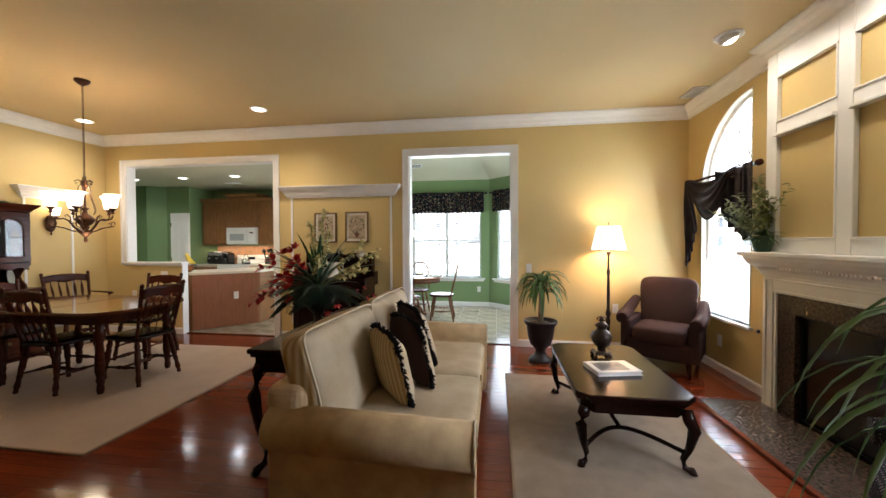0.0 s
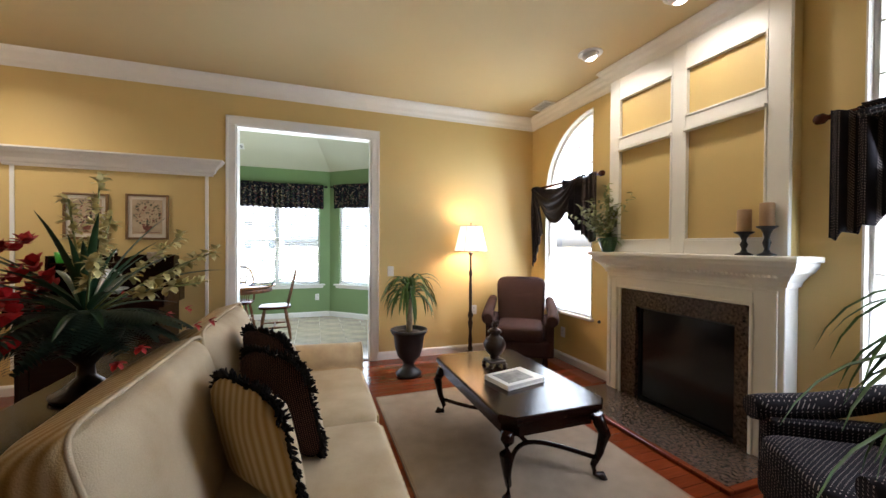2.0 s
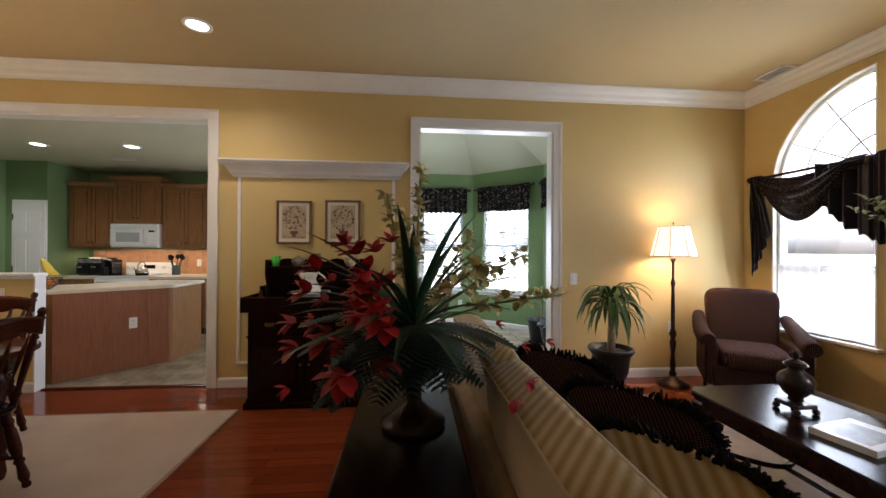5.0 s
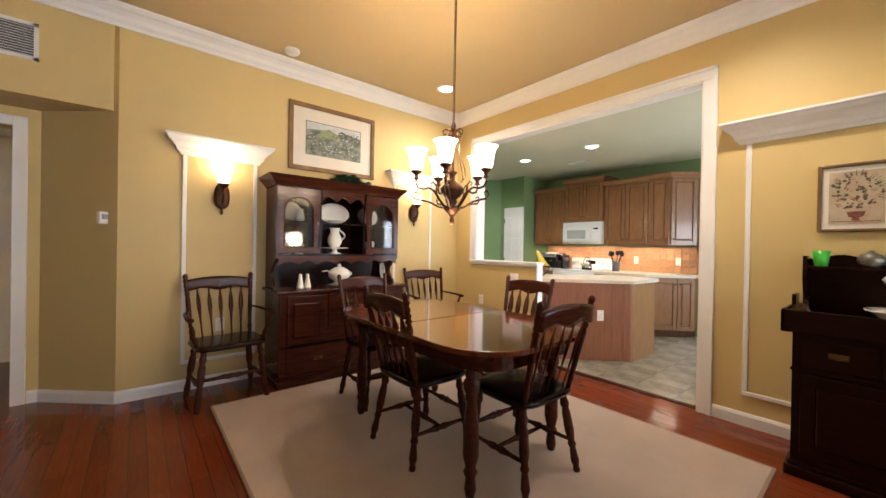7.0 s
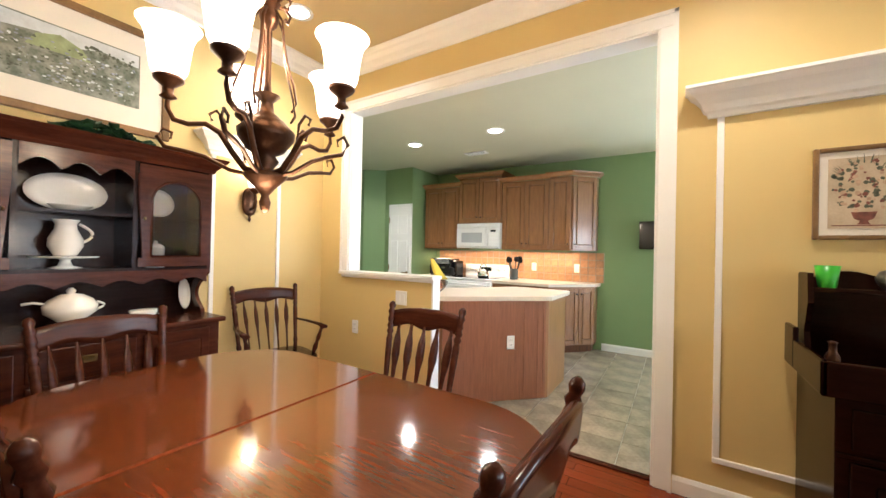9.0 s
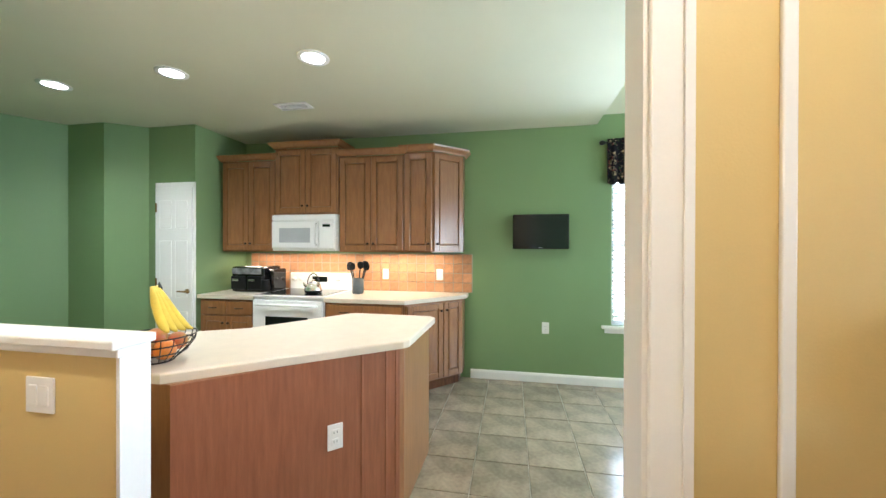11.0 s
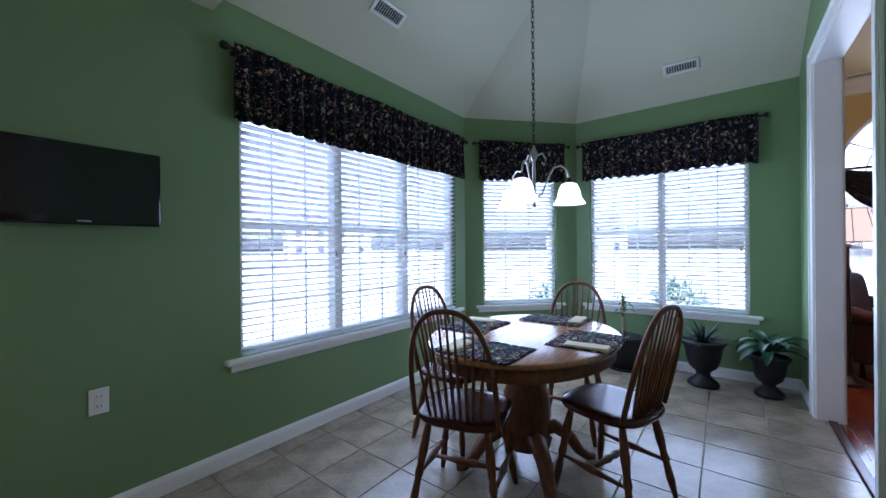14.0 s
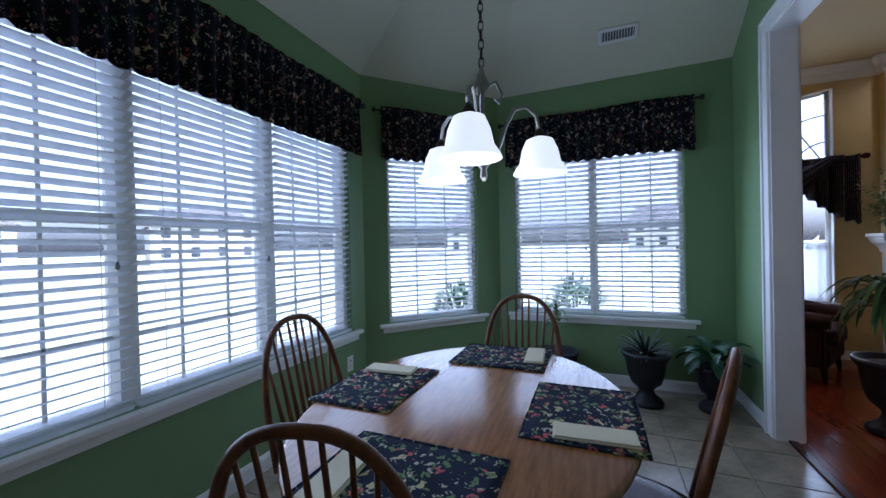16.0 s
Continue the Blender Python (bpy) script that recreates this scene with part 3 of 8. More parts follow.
# kitchen walls
C1, C2 = Vector((-0.40, 7.90)), Vector((0.58, 7.0))
bm = bm_new()
WA = (-2.755, -0.575, 0.60, 2.2)
box(bm, -9.1, WA[0], Y_K, Y_K + 0.15, 0, 2.80)
box(bm, WA[0], WA[1], Y_K, Y_K + 0.15, 0, WA[2])
box(bm, WA[0], WA[1], Y_K, Y_K + 0.15, WA[3], 2.80)
box(bm, WA[1], C1.x + 0.07, Y_K, Y_K + 0.15, 0, 2.80)
wall_kitchen = setting("wall_kitchen", bm, M_GREEN, "green kitchen wall with a wide window", "wall")
BU = (C2 - C1).normalized()
BLEN = (C2 - C1).length
M_BAY = Matrix.Translation((C1.x, C1.y, 0)) @ Matrix.Rotation(math.atan2(BU.y, BU.x), 4, "Z")
WB = (0.155 * BLEN, 0.81 * BLEN, 0.60, 2.2)
bm = bm_new()
for x0, x1, z0, z1 in ((0, WB[0], 0, 2.80), (WB[1], BLEN, 0, 2.80), (WB[0], WB[1], 0, WB[2]), (WB[0], WB[1], WB[3], 2.80)):
    box(bm, x0, x1, 0, 0.15, z0, z1)
wall_bay = single("wall_bay", bm, M_GREEN, M_BAY, "green angled bay wall with one window", "wall", kind="structure")
bm = bm_new()
WC = (5.46, 6.85, 0.60, 2.2)
XC = C2.x
box(bm, XC, XC + 0.15, Y_N, WC[0], 0, 2.80)
box(bm, XC, XC + 0.15, WC[1], C2.y, 0, 2.80)
box(bm, XC, XC + 0.15, WC[0], WC[1], 0, WC[2])
box(bm, XC, XC + 0.15, WC[0], WC[1], WC[3], 2.80)
wall_side = setting("wall_nook_side", bm, M_GREEN, "green breakfast nook wall with a double window", "wall")
# pantry corner on the kitchen's left
bm = bm_new()
prism(bm, [(-6.79, 7.90), (-6.79, 7.19), (-7.34, 7.19), (-7.62, 6.98), (-8.06, 6.98), (-8.3, 6.6), (-8.3, Y_N), (-8.45, Y_N), (-8.45, 7.90)][::-1], 0, Z_K)
setting("wall_pantry", bm, M_GREEN, "green stepped pantry walls", "wall")

# vaulted ceiling of the nook
bm = bm_new()
zt, zf = 2.665, 3.445
V = [bm.verts.new(p) for p in ((-2.93, Y_K, zt), (C1.x, Y_K, zt), (XC, C2.y, zt), (XC, Y_B + 0.065, zt), (-2.93, Y_K - 1.18, zf), (C1.x - 0.453, Y_K - 1.18, zf), (XC - 1.18, C2.y - 0.53, zf), (XC - 1.18, Y_B + 0.065, zf), (-2.93, Y_B + 0.065, zf))]
for f in ((0, 1, 5, 4), (1, 2, 6, 5), (2, 3, 7, 6), (4, 5, 6, 7, 8)):
    bm.faces.new([V[i] for i in f])
G = bmesh.ops.extrude_face_region(bm, geom=list(bm.faces))
bmesh.ops.translate(bm, verts=[g for g in G["geom"] if isinstance(g, bmesh.types.BMVert)], vec=(0, 0, 0.1))
bmesh.ops.recalc_face_normals(bm, faces=bm.faces)
setting("ceiling_nook", bm, M_KCEIL, "pale vaulted ceiling over the breakfast nook", "ceiling")
bm = bm_new()
va = [bm.verts.new((-2.93, y, z)) for y, z in ((Y_B + 0.065, Z_K + 0.004), (Y_K, Z_K + 0.004), (Y_K, zt + 0.05), (Y_K - 1.18, zf + 0.05), (Y_B + 0.065, zf + 0.05))]
vb = [bm.verts.new((-2.89, v.co.y, v.co.z)) for v in va]
bm.faces.new(va)
bm.faces.new(vb[::-1])
for i in range(5):
    bm.faces.new((va[i], vb[i], vb[(i + 1) % 5], va[(i + 1) % 5]))
bmesh.ops.recalc_face_normals(bm, faces=bm.faces)
setting("ceiling_gable", bm, M_KCEIL, "pale upright face where the vault meets the flat ceiling", "ceiling")

# trim
BASE = [(0, 0), (0.014, 0), (0.014, 0.07), (0.009, 0.085), (0.005, 0.092), (0, 0.092)]
CROWN = [(u, v) for u, v in ((0, -0.142), (0.012, -0.142), (0.016, -0.12), (0.034, -0.1), (0.045, -0.07), (0.07, -0.045), (0.09, -0.035), (0.105, -0.015), (0.105, 0), (0, 0))]


def trim(name, path, prof, z, label, cat):
    return setting(name, sweep(bm_new(), [(x, y, z) for x, y in path], prof), M_WHITE, label, cat)


BB = "white painted baseboard"
for path in ([(X_E, 3.53), (X_E, Y_B), (0.0, Y_B)], [(NL - 0.09, Y_B), (KR + 0.09, Y_B)], [(KL - 0.0, Y_B), (X_W, Y_B), (X_W, 1.57), (-6.6, 1.12), (-6.6, 1.06)], [(-4.88, Y_B), (KL, Y_B)],
             [(X_E, Y_S), (X_E, 2.15)], [(-6.6, 0.04), (-6.6, Y_S), (X_E, Y_S)],
             [(-0.0, Y_N), (XC, Y_N), (C2.x, C2.y), (C1.x, C1.y), (-4.13, Y_K)], [(KR + 0.09, Y_N), (NL - 0.09, Y_N)]):
    trim("baseboard", path, BASE, 0, BB, "baseboard")
CR = "white stepped crown moulding under the ceiling"
trim("trim_crown", [(X_E, Y_S), (X_E, B0), (X_B, B0), (X_B, B1), (X_E, B1), (X_E, Y_B), (X_W, Y_B), (X_W, Y_S)], CROWN, Z_C, CR, "crown moulding")
trim("trim_crown", [(X_W, Y_S), (X_E, Y_S)], CROWN, Z_C, CR, "crown moulding")


def casing(name, x0, x1, top, y, out, label, z0=0.0, left_z0=None):
    """Flat casing with a raised back band round an opening in the back wall."""
    w, d = 0.088, 0.018 * out
    bm = bm_new()
    for a, b, za, zb in ((x0 - w, x0, left_z0 if left_z0 is not None else z0, top), (x1, x1 + w, z0, top), (x0 - w, x1 + w, top, top + w)):
        box(bm, a, b, min(y, y + d), max(y, y + d), za, zb, 0.003, 1)
    for a, b, za, zb in ((x0 - w, x0 - w + 0.02, left_z0 if left_z0 is not None else z0, top + w), (x1 + w - 0.02, x1 + w, z0, top + w), (x0 - w, x1 + w, top + w - 0.02, top + w)):
        box(bm, a, b, min(y + d, y + d * 1.5), max(y + d, y + d * 1.5), za, zb)
    return setting(name, bm, M_WHITE, label, "door frame")


casing("door_2", NL, NR, OPEN_TOP, Y_B, -1, "white casing of the tall nook opening")
casing("door_3", NL, NR, OPEN_TOP, Y_N, 1, "white casing on the nook side of the opening")
casing("door_4", KL, KR, OPEN_TOP, Y_B, -1, "white casing of the wide kitchen opening", left_z0=1.075)
casing("door_5", KL, KR, OPEN_TOP, Y_N, 1, "white casing on the kitchen side of the opening", left_z0=1.075)
for a, b, zl in ((NL, NR, 0), (KL, KR, 1.075)):
    bm = bm_new()
    box(bm, a, a + 0.012, Y_B - 0.004, Y_N + 0.004, zl, OPEN_TOP)
    box(bm, b - 0.012, b, Y_B - 0.004, Y_N + 0.004, 0, OPEN_TOP)
    box(bm, a + 0.012, b - 0.012, Y_B - 0.004, Y_N + 0.004, OPEN_TOP - 0.012, OPEN_TOP)
    setting("trim_jamb", bm, M_WHITE, "white jamb lining of the opening", "door frame")
setting("trim_threshold", box(bm_new(), -4.87, KR, Y_B + 0.03, Y_B + 0.075, -0.006, 0.012, 0.004), M_CHERRY, "reddish wooden threshold strip", "threshold")
setting("trim_threshold_2", box(bm_new(), NL + 0.012, NR - 0.012, Y_B + 0.03, Y_B + 0.075, -0.006, 0.012, 0.004), M_CHERRY, "reddish wooden threshold strip", "threshold")


# ---- living room ----
LEAN = Matrix.Rotation


def turn(x, y, z=0.0, deg=0.0):
    """Stand a thing at x, y with its front turned deg from +y."""
    return pose(x, y, z, 0, 0, deg)


def cloth(bm, f, nu, nv):
    g = [[bm.verts.new(f(i / nu, j / nv)) for j in range(nv + 1)] for i in range(nu + 1)]
    for i in range(nu):
        for j in range(nv):
            bm.faces.new((g[i][j], g[i + 1][j], g[i + 1][j + 1], g[i][j + 1])).smooth = True


def thick(ob, d=0.004):
    md = ob.modifiers.new("thickness", "SOLIDIFY")
    md.thickness = d
    return ob


def rug(name, x0, x1, y0, y1, mat, label):
    bm = bm_new()
    box(bm, x0, x1, y0, y1, 0.0, 0.012, 0.004)
    r = single(name, bm, mat, Matrix(), label, "rug")
    bind = bm_new()
    for a, b, c, d in ((x0 - 0.006, x0 + 0.012, y0, y1), (x1 - 0.012, x1 + 0.006, y0, y1), (x0, x1, y0 - 0.006, y0 + 0.012), (x0, x1, y1 - 0.012, y1 + 0.006)):
        box(bind, a, b, c, d, 0, 0.0135, 0.003, 1)
    part("binding", bind, M_BIND, r, "darker stitched edge")
    return r


rug("area_rug", -0.165, 1.20, 0.9, 3.945, M_CARPET, "short-pile beige area rug under the coffee table")
rug("dining_rug", -5.69, -2.88, 2.12, 4.46, M_CARPET2, "large cream area rug under the dining table")


def fringe_ring(bm, pts, length, n, seed, out):
    """Short loose strands standing out along a closed line."""
    rnd = random.Random(seed)
    k = len(pts)
    for i in range(n):
        t = i / n * k
        p = Vector(pts[int(t) % k]).lerp(Vector(pts[(int(t) + 1) % k]), t % 1)
        d = out(p)
        for _ in range(3):
            e = d + Vector((rnd.uniform(-0.5, 0.5), rnd.uniform(-0.5, 0.5), rnd.uniform(-0.5, 0.5)))
            q = p + e.normalized() * length * rnd.uniform(0.6, 1.2)
            tube(bm, [p, (p + q) / 2 + Vector((0, 0, 0.004)), q], [0.006, 0.006, 0.003], 4)


def pillow(m, size, mat, label, fringe, seed):
    """A square throw pillow, thin along its own y."""
    b = bm_new()
    blob(b, (size, 0.16, size), e1=0.55, e2=0.42, nu=32, nv=14)
    for v in b.verts:
        rx, rz = abs(v.co.x) / (size / 2), abs(v.co.z) / (size / 2)
        v.co.y *= max(0.12, (1 - 0.75 * max(rx, rz) ** 3))
        v.co += noise.noise_vector(v.co * 9 + Vector((seed, 0, 0))) * 0.006
    t = thing("throw_pillow", m, label, "pillow", "pillows on the sofa")
    f = b.copy()
    for half, side in ((b, 1), (f, -1)):
        bmesh.ops.delete(half, geom=[g for g in half.faces if side * g.calc_center_median().y < 0], context="FACES")
    part("cover", b, mat, t)
    part("cream_side", f, M_CREAM, t, "plain cream side")
    if fringe:
        f = bm_new()
        h = size / 2 * 0.93
        ring = arc(lambda u: (math.copysign(abs(math.cos(2 * math.pi * u)) ** 0.42, math.cos(2 * math.pi * u)) * h, 0, math.copysign(abs(math.sin(2 * math.pi * u)) ** 0.42, math.sin(2 * math.pi * u)) * h), 48)[:-1]
        fringe_ring(f, ring, 0.04, 230, seed, lambda p: p.normalized())
        part("fringe", f, M_FRINGE, t, "thick black eyelash fringe")
    return t


def sofa(m):
    """Rolled-arm two-seat sofa; local x along its length, front at -y turned by m."""
    t = thing("sofa", m, "cream damask rolled-arm sofa with loose cushions", "sofa")
    L, D = 2.0, 0.96
    b = bm_new()
    box(b, -L / 2 + 0.06, L / 2 - 0.06, -D / 2 + 0.055, D / 2 - 0.05, 0.04, 0.30, 0.02)
    part("base", b, M_DAMASK, t)
    sk = bm_new()
    box(sk, -L / 2 + 0.005, L / 2 - 0.005, -D / 2 + 0.035, -D / 2 + 0.05, 0.015, 0.2, 0.004)
    for s in (-1, 1):
        box(sk, s * (L / 2 - 0.01), s * (L / 2 + 0.004), -D / 2 + 0.03, D / 2 - 0.03, 0.015, 0.22, 0.004)
    part("skirt", sk, M_DAMASK, t, "pleated cloth skirt to the floor")
    bk = bm_new()
    box(bk, -L / 2 + 0.04, L / 2 - 0.04, D / 2 - 0.2, D / 2, 0.04, 0.72, 0.06, 4)
    part("back_frame", bk, M_DAMASK, t)
    for s in (-1, 1):
        a = bm_new()
        prof = [(0.0, 0.04), (0.17, 0.04), (0.17, 0.40)] + arc(lambda u: (0.135 + 0.105 * math.cos(-0.6 + u * (math.pi + 1.1)), 0.50 + 0.10 * math.sin(-0.6 + u * (math.pi + 1.1))), 14) + [(0.0, 0.44)]
        ring0 = [a.verts.new((s * (L / 2 - 0.2 + u), -D / 2, z)) for u, z in prof]
        ring1 = [a.verts.new((s * (L / 2 - 0.2 + u), D / 2 - 0.04, z + 0.03)) for u, z in prof]
        a.faces.new(ring0)
        a.faces.new(ring1[::-1])
        for i in range(len(prof)):
            f = a.faces.new((ring0[i], ring1[i], ring1[(i + 1) % len(prof)], ring0[(i + 1) % len(prof)]))
            f.smooth = 3 <= i <= 16
        bmesh.ops.recalc_face_normals(a, faces=a.faces)
        arm = part("arm", a, M_DAMASK, t)
        pipe = bm_new()
        tube(pipe, [(s * (L / 2 - 0.2 + u), -D / 2 - 0.002, z) for u, z in prof[2:]], 0.006, 6)
        part("piping", pipe, M_CREAM, arm, "corded front edge")
    for s in (-1, 1):
        c = bm_new()
        blob(c, (L / 2 - 0.19, 0.72, 0.19), (s * (L / 4 - 0.09), -0.11, 0.385), 0.28, 0.16, 48, 14)
        cu = part("seat_cushion", c, M_CREAM, t)
        w = bm_new()
        box(w, s * (L / 4 - 0.09) - 0.36, s * (L / 4 - 0.09) + 0.36, -0.472, -0.455, 0.315, 0.45, 0.006)
        part("welt", w, M_STRIPE, cu, "gold striped boxing")
        mm = Matrix.Translation((s * (L / 4 - 0.05), 0.29, 0.67)) @ LEAN(radians(-15), 4, "X")
        hw, hh = (L / 2 - 0.09) / 2, 0.265

        def outline(u, k):
            c0, s0 = math.cos(2 * math.pi * u), math.sin(2 * math.pi * u)
            return math.copysign(abs(c0) ** 0.15, c0) * hw * k, math.copysign(abs(s0) ** 0.15, s0) * hh * k

        def bulge(u, v):
            d = -1 + 2 * v
            k = (1 - abs(d) ** 2.6) ** 0.5 if abs(d) < 1 else 0.0
            x, z = outline(u, 0.02 + 0.98 * k ** 0.55)
            p = mm @ Vector((x, d * 0.115, z))
            return p + noise.noise_vector(p * 3.5 + Vector((s * 5, 0, 0))) * 0.014

        def band(u, v):
            x, z = outline(u, 1.012)
            p = mm @ Vector((x, -0.058 + 0.116 * v, z))
            return p + noise.noise_vector(p * 3.5 + Vector((s * 5, 0, 0))) * 0.014

        c = bm_new()
        cloth(c, bulge, 64, 18)
        bmesh.ops.remove_doubles(c, verts=c.verts, dist=0.0005)
        cu = part("back_cushion", c, M_CREAM, t)
        w = bm_new()
        cloth(w, band, 64, 4)
        bmesh.ops.remove_doubles(w, verts=w.verts, dist=0.0005)
        thick(part("boxing", w, M_STRIPE, cu, "gold striped boxing band"), 0.006)
        for e in (0.0, 1.0):
            w = bm_new()
            tube(w, arc(lambda u: band(u, e), 64), 0.007, 6)
            part("piping", w, M_CREAM, cu, "corded cushion edge")
    return t


SOFA = turn(-0.83, 2.62, 0, 90)
sofa(SOFA)


def on_sofa(x, y, z, rx, rz):
    return SOFA @ Matrix.Translation((x, y, z)) @ LEAN(radians(rz), 4, "Z") @ LEAN(radians(rx), 4, "X")


pillow(on_sofa(-0.43, 0.03, 0.66, -14, 36), 0.42, M_STRIPE, "gold striped throw pillow with black fringe", True, 1)
pillow(on_sofa(-0.17, -0.03, 0.67, -14, 38), 0.44, M_PLUM, "dark dotted throw pillow with heavy black fringe", True, 2)
pillow(on_sofa(0.20, 0.02, 0.69, -20, 34), 0.44, M_PLUM, "dark dotted throw pillow with cream back and fringe", True, 4)


def cabriole(bm, x, y, sx, sy, top, scale=1.0):
    pts = [(0.0, top), (0.012, top - 0.05), (0.03, top * 0.72), (0.012, top * 0.42), (-0.012, top * 0.2), (-0.004, top * 0.08), (0.02, 0.03), (0.03, 0.0)]
    rad = [0.034, 0.036, 0.034, 0.022, 0.017, 0.017, 0.023, 0.024]
    tube(bm, [(x + sx * a * scale, y + sy * a * scale, z) for a, z in pts], [r * scale for r in rad], 10)


def coffee_table(m):
    t = thing("coffee_table", m, "dark cherry coffee table with clipped corners and cabriole legs", "coffee table")
    hx, hy, c = 0.34, 0.575, 0.07

    def octo(g):
        return [(-hx - g + c, -hy - g), (hx + g - c, -hy - g), (hx + g, -hy - g + c), (hx + g, hy + g - c), (hx + g - c, hy + g), (-hx - g + c, hy + g), (-hx - g, hy + g - c), (-hx - g, -hy - g + c)]

    part("tabletop", prism(bm_new(), octo(0), 0.425, 0.455, 0.01), M_DARK, t)
    part("moulding", prism(bm_new(), octo(-0.012), 0.405, 0.425), M_DARK, t)
    part("apron", prism(bm_new(), octo(-0.04), 0.335, 0.405), M_DARK, t)
    for sx in (-1, 1):
        for sy in (-1, 1):
            b = bm_new()
            cabriole(b, sx * 0.285, sy * 0.515, sx, sy, 0.37)
            part("leg", b, M_DARK, t)
    for sy in (-1, 1):
        b = bm_new()
        tube(b, arc(lambda u: (-0.28 + 0.56 * u, sy * (0.51 - 0.26 * math.sin(math.pi * u)), 0.12), 14), 0.014, 8)
        part("stretcher", b, M_DARK, t)
    b = bm_new()
    tube(b, [(0, -0.25, 0.12), (0, 0.25, 0.12)], 0.014, 8)
    part("stretcher", b, M_DARK, t)
    return t


coffee_table(turn(0.56, 2.98))

t = thing("book", turn(0.55, 2.87, 0.455, 12), "large white book with a grey photo cover", "book")
b = bm_new()
box(b, -0.155, 0.155, -0.115, 0.115, 0.0, 0.005)
box(b, -0.155, 0.155, -0.115, 0.115, 0.024, 0.029)
box(b, -0.156, -0.148, -0.115, 0.115, 0.0, 0.029)
part("cover", b, M_PLASTIC, t)
part("pages", box(bm_new(), -0.147, 0.148, -0.109, 0.109, 0.0055, 0.0235), M_PAGES, t)
part("photo", box(bm_new(), -0.12, 0.09, -0.08, 0.08, 0.0291, 0.0298), M_GREYPHOTO, t, "grey landscape photo")

t = thing("table_urn", turn(0.56, 3.17, 0.455), "dark bronze lidded urn on a footed square base", "urn")
b = bm_new()
lathe(b, [(0.02, 0.05), (0.035, 0.06), (0.03, 0.075), (0.055, 0.10), (0.075, 0.14), (0.078, 0.165), (0.066, 0.195), (0.04, 0.215), (0.032, 0.23), (0.05, 0.245), (0.052, 0.252)], 18)
for v in b.verts:
    a = math.atan2(v.co.y, v.co.x)
    if 0.09 < v.co.z < 0.2:
        v.co.xy *= 1 + 0.05 * math.cos(9 * a)
part("body", b, M_DARKBRONZE, t)
b = bm_new()
box(b, -0.062, 0.062, -0.062, 0.062, 0.028, 0.052, 0.008)
part("plinth", b, M_DARKBRONZE, t)
for sx in (-1, 1):
    for sy in (-1, 1):
        part("foot", blob(bm_new(), (0.034, 0.034, 0.03), (sx * 0.055, sy * 0.055, 0.015), 0.8, 0.9, 10, 8), M_DARKBRONZE, t)
b = bm_new()
lathe(b, [(0.05, 0.252), (0.035, 0.268), (0.012, 0.276), (0.018, 0.29), (0.02, 0.3), (0.008, 0.318), (0.0, 0.325)], 14)
for k in range(4):
    a = k * math.pi / 2
    tube(b, arc(lambda u: ((0.012 + 0.022 * math.sin(math.pi * u)) * math.cos(a), (0.012 + 0.022 * math.sin(math.pi * u)) * math.sin(a), 0.285 + 0.035 * u), 6), 0.005, 5)
part("lid", b, M_DARKBRONZE, t, "scrolled bronze lid")


def armchair(m, cloth, label):
    """Tub-armed upholstered chair; front at -y."""
    t = thing("armchair", m, label, "armchair")
    b = bm_new()
    box(b, -0.31, 0.31, -0.33, 0.30, 0.14, 0.33, 0.04, 3)
    part("base", b, cloth, t)
    b = bm_new()
    blob(b, (0.50, 0.60, 0.17), (0, -0.07, 0.385), 0.35, 0.3, 36, 12)
    part("seat_cushion", b, cloth, t)
    b = bm_new()
    blob(b, (0.60, 0.17, 0.66), e1=0.32, e2=0.35, nu=36, nv=16, m=Matrix.Translation((0, 0.27, 0.62)) @ LEAN(radians(-11), 4, "X"))
    for v in b.verts:
        v.co.x *= 0.88 + 0.22 * max(0, v.co.z - 0.45)
        v.co.y -= 0.25 * v.co.x * v.co.x
    part("backrest", b, cloth, t)
    for s in (-1, 1):
        b = bm_new()
        box(b, s * 0.26, s * 0.36, -0.30, 0.26, 0.14, 0.52, 0.03, 3)
        part("arm_panel", b, cloth, t)
        b = bm_new()
        pts = arc(lambda u: (s * (0.335 + 0.02 * math.sin(math.pi * u)), -0.34 + 0.62 * u, 0.535 + 0.14 * u * u), 10)
        tube(b, pts, [0.055, 0.066, 0.068, 0.066, 0.064, 0.062, 0.06, 0.06, 0.058, 0.055, 0.05], 14)
        part("arm_roll", b, cloth, t)
        for y in (-0.28, 0.25):
            b = bm_new()
            turned(b, (s * 0.27, y, 0.15), (s * 0.285, y * 1.06, 0), [(0, 0.026), (0.6, 0.02), (1, 0.013)], 10)
            part("leg", b, M_DARK, t)
    return t


armchair(turn(1.55, 4.45, 0, -33), M_PLUM, "plum dotted upholstered armchair by the window")
armchair(turn(1.46, 1.53, 0, -124), M_NAVY, "black armchair woven with small pale dots")

# floor lamp
t = thing("floor_lamp", turn(1.07, 4.77), "turned dark bronze floor lamp with a lit cream shade", "floor lamp")
b = bm_new()
lathe(b, [(0.135, 0), (0.14, 0.015), (0.11, 0.03), (0.09, 0.04), (0.05, 0.06), (0.03, 0.085)], 20)
part("base", b, M_DARKBRONZE, t)
b = bm_new()
lathe(b, [(0.02, 0.08), (0.035, 0.11), (0.02, 0.14), (0.026, 0.2), (0.016, 0.3), (0.03, 0.42), (0.018, 0.45), (0.034, 0.5), (0.018, 0.55), (0.02, 0.75), (0.014, 0.95), (0.024, 1.0), (0.012, 1.04), (0.012, 1.2), (0.03, 1.23), (0.01, 1.25)], 14)
part("pole", b, M_DARKBRONZE, t)
b = bm_new()
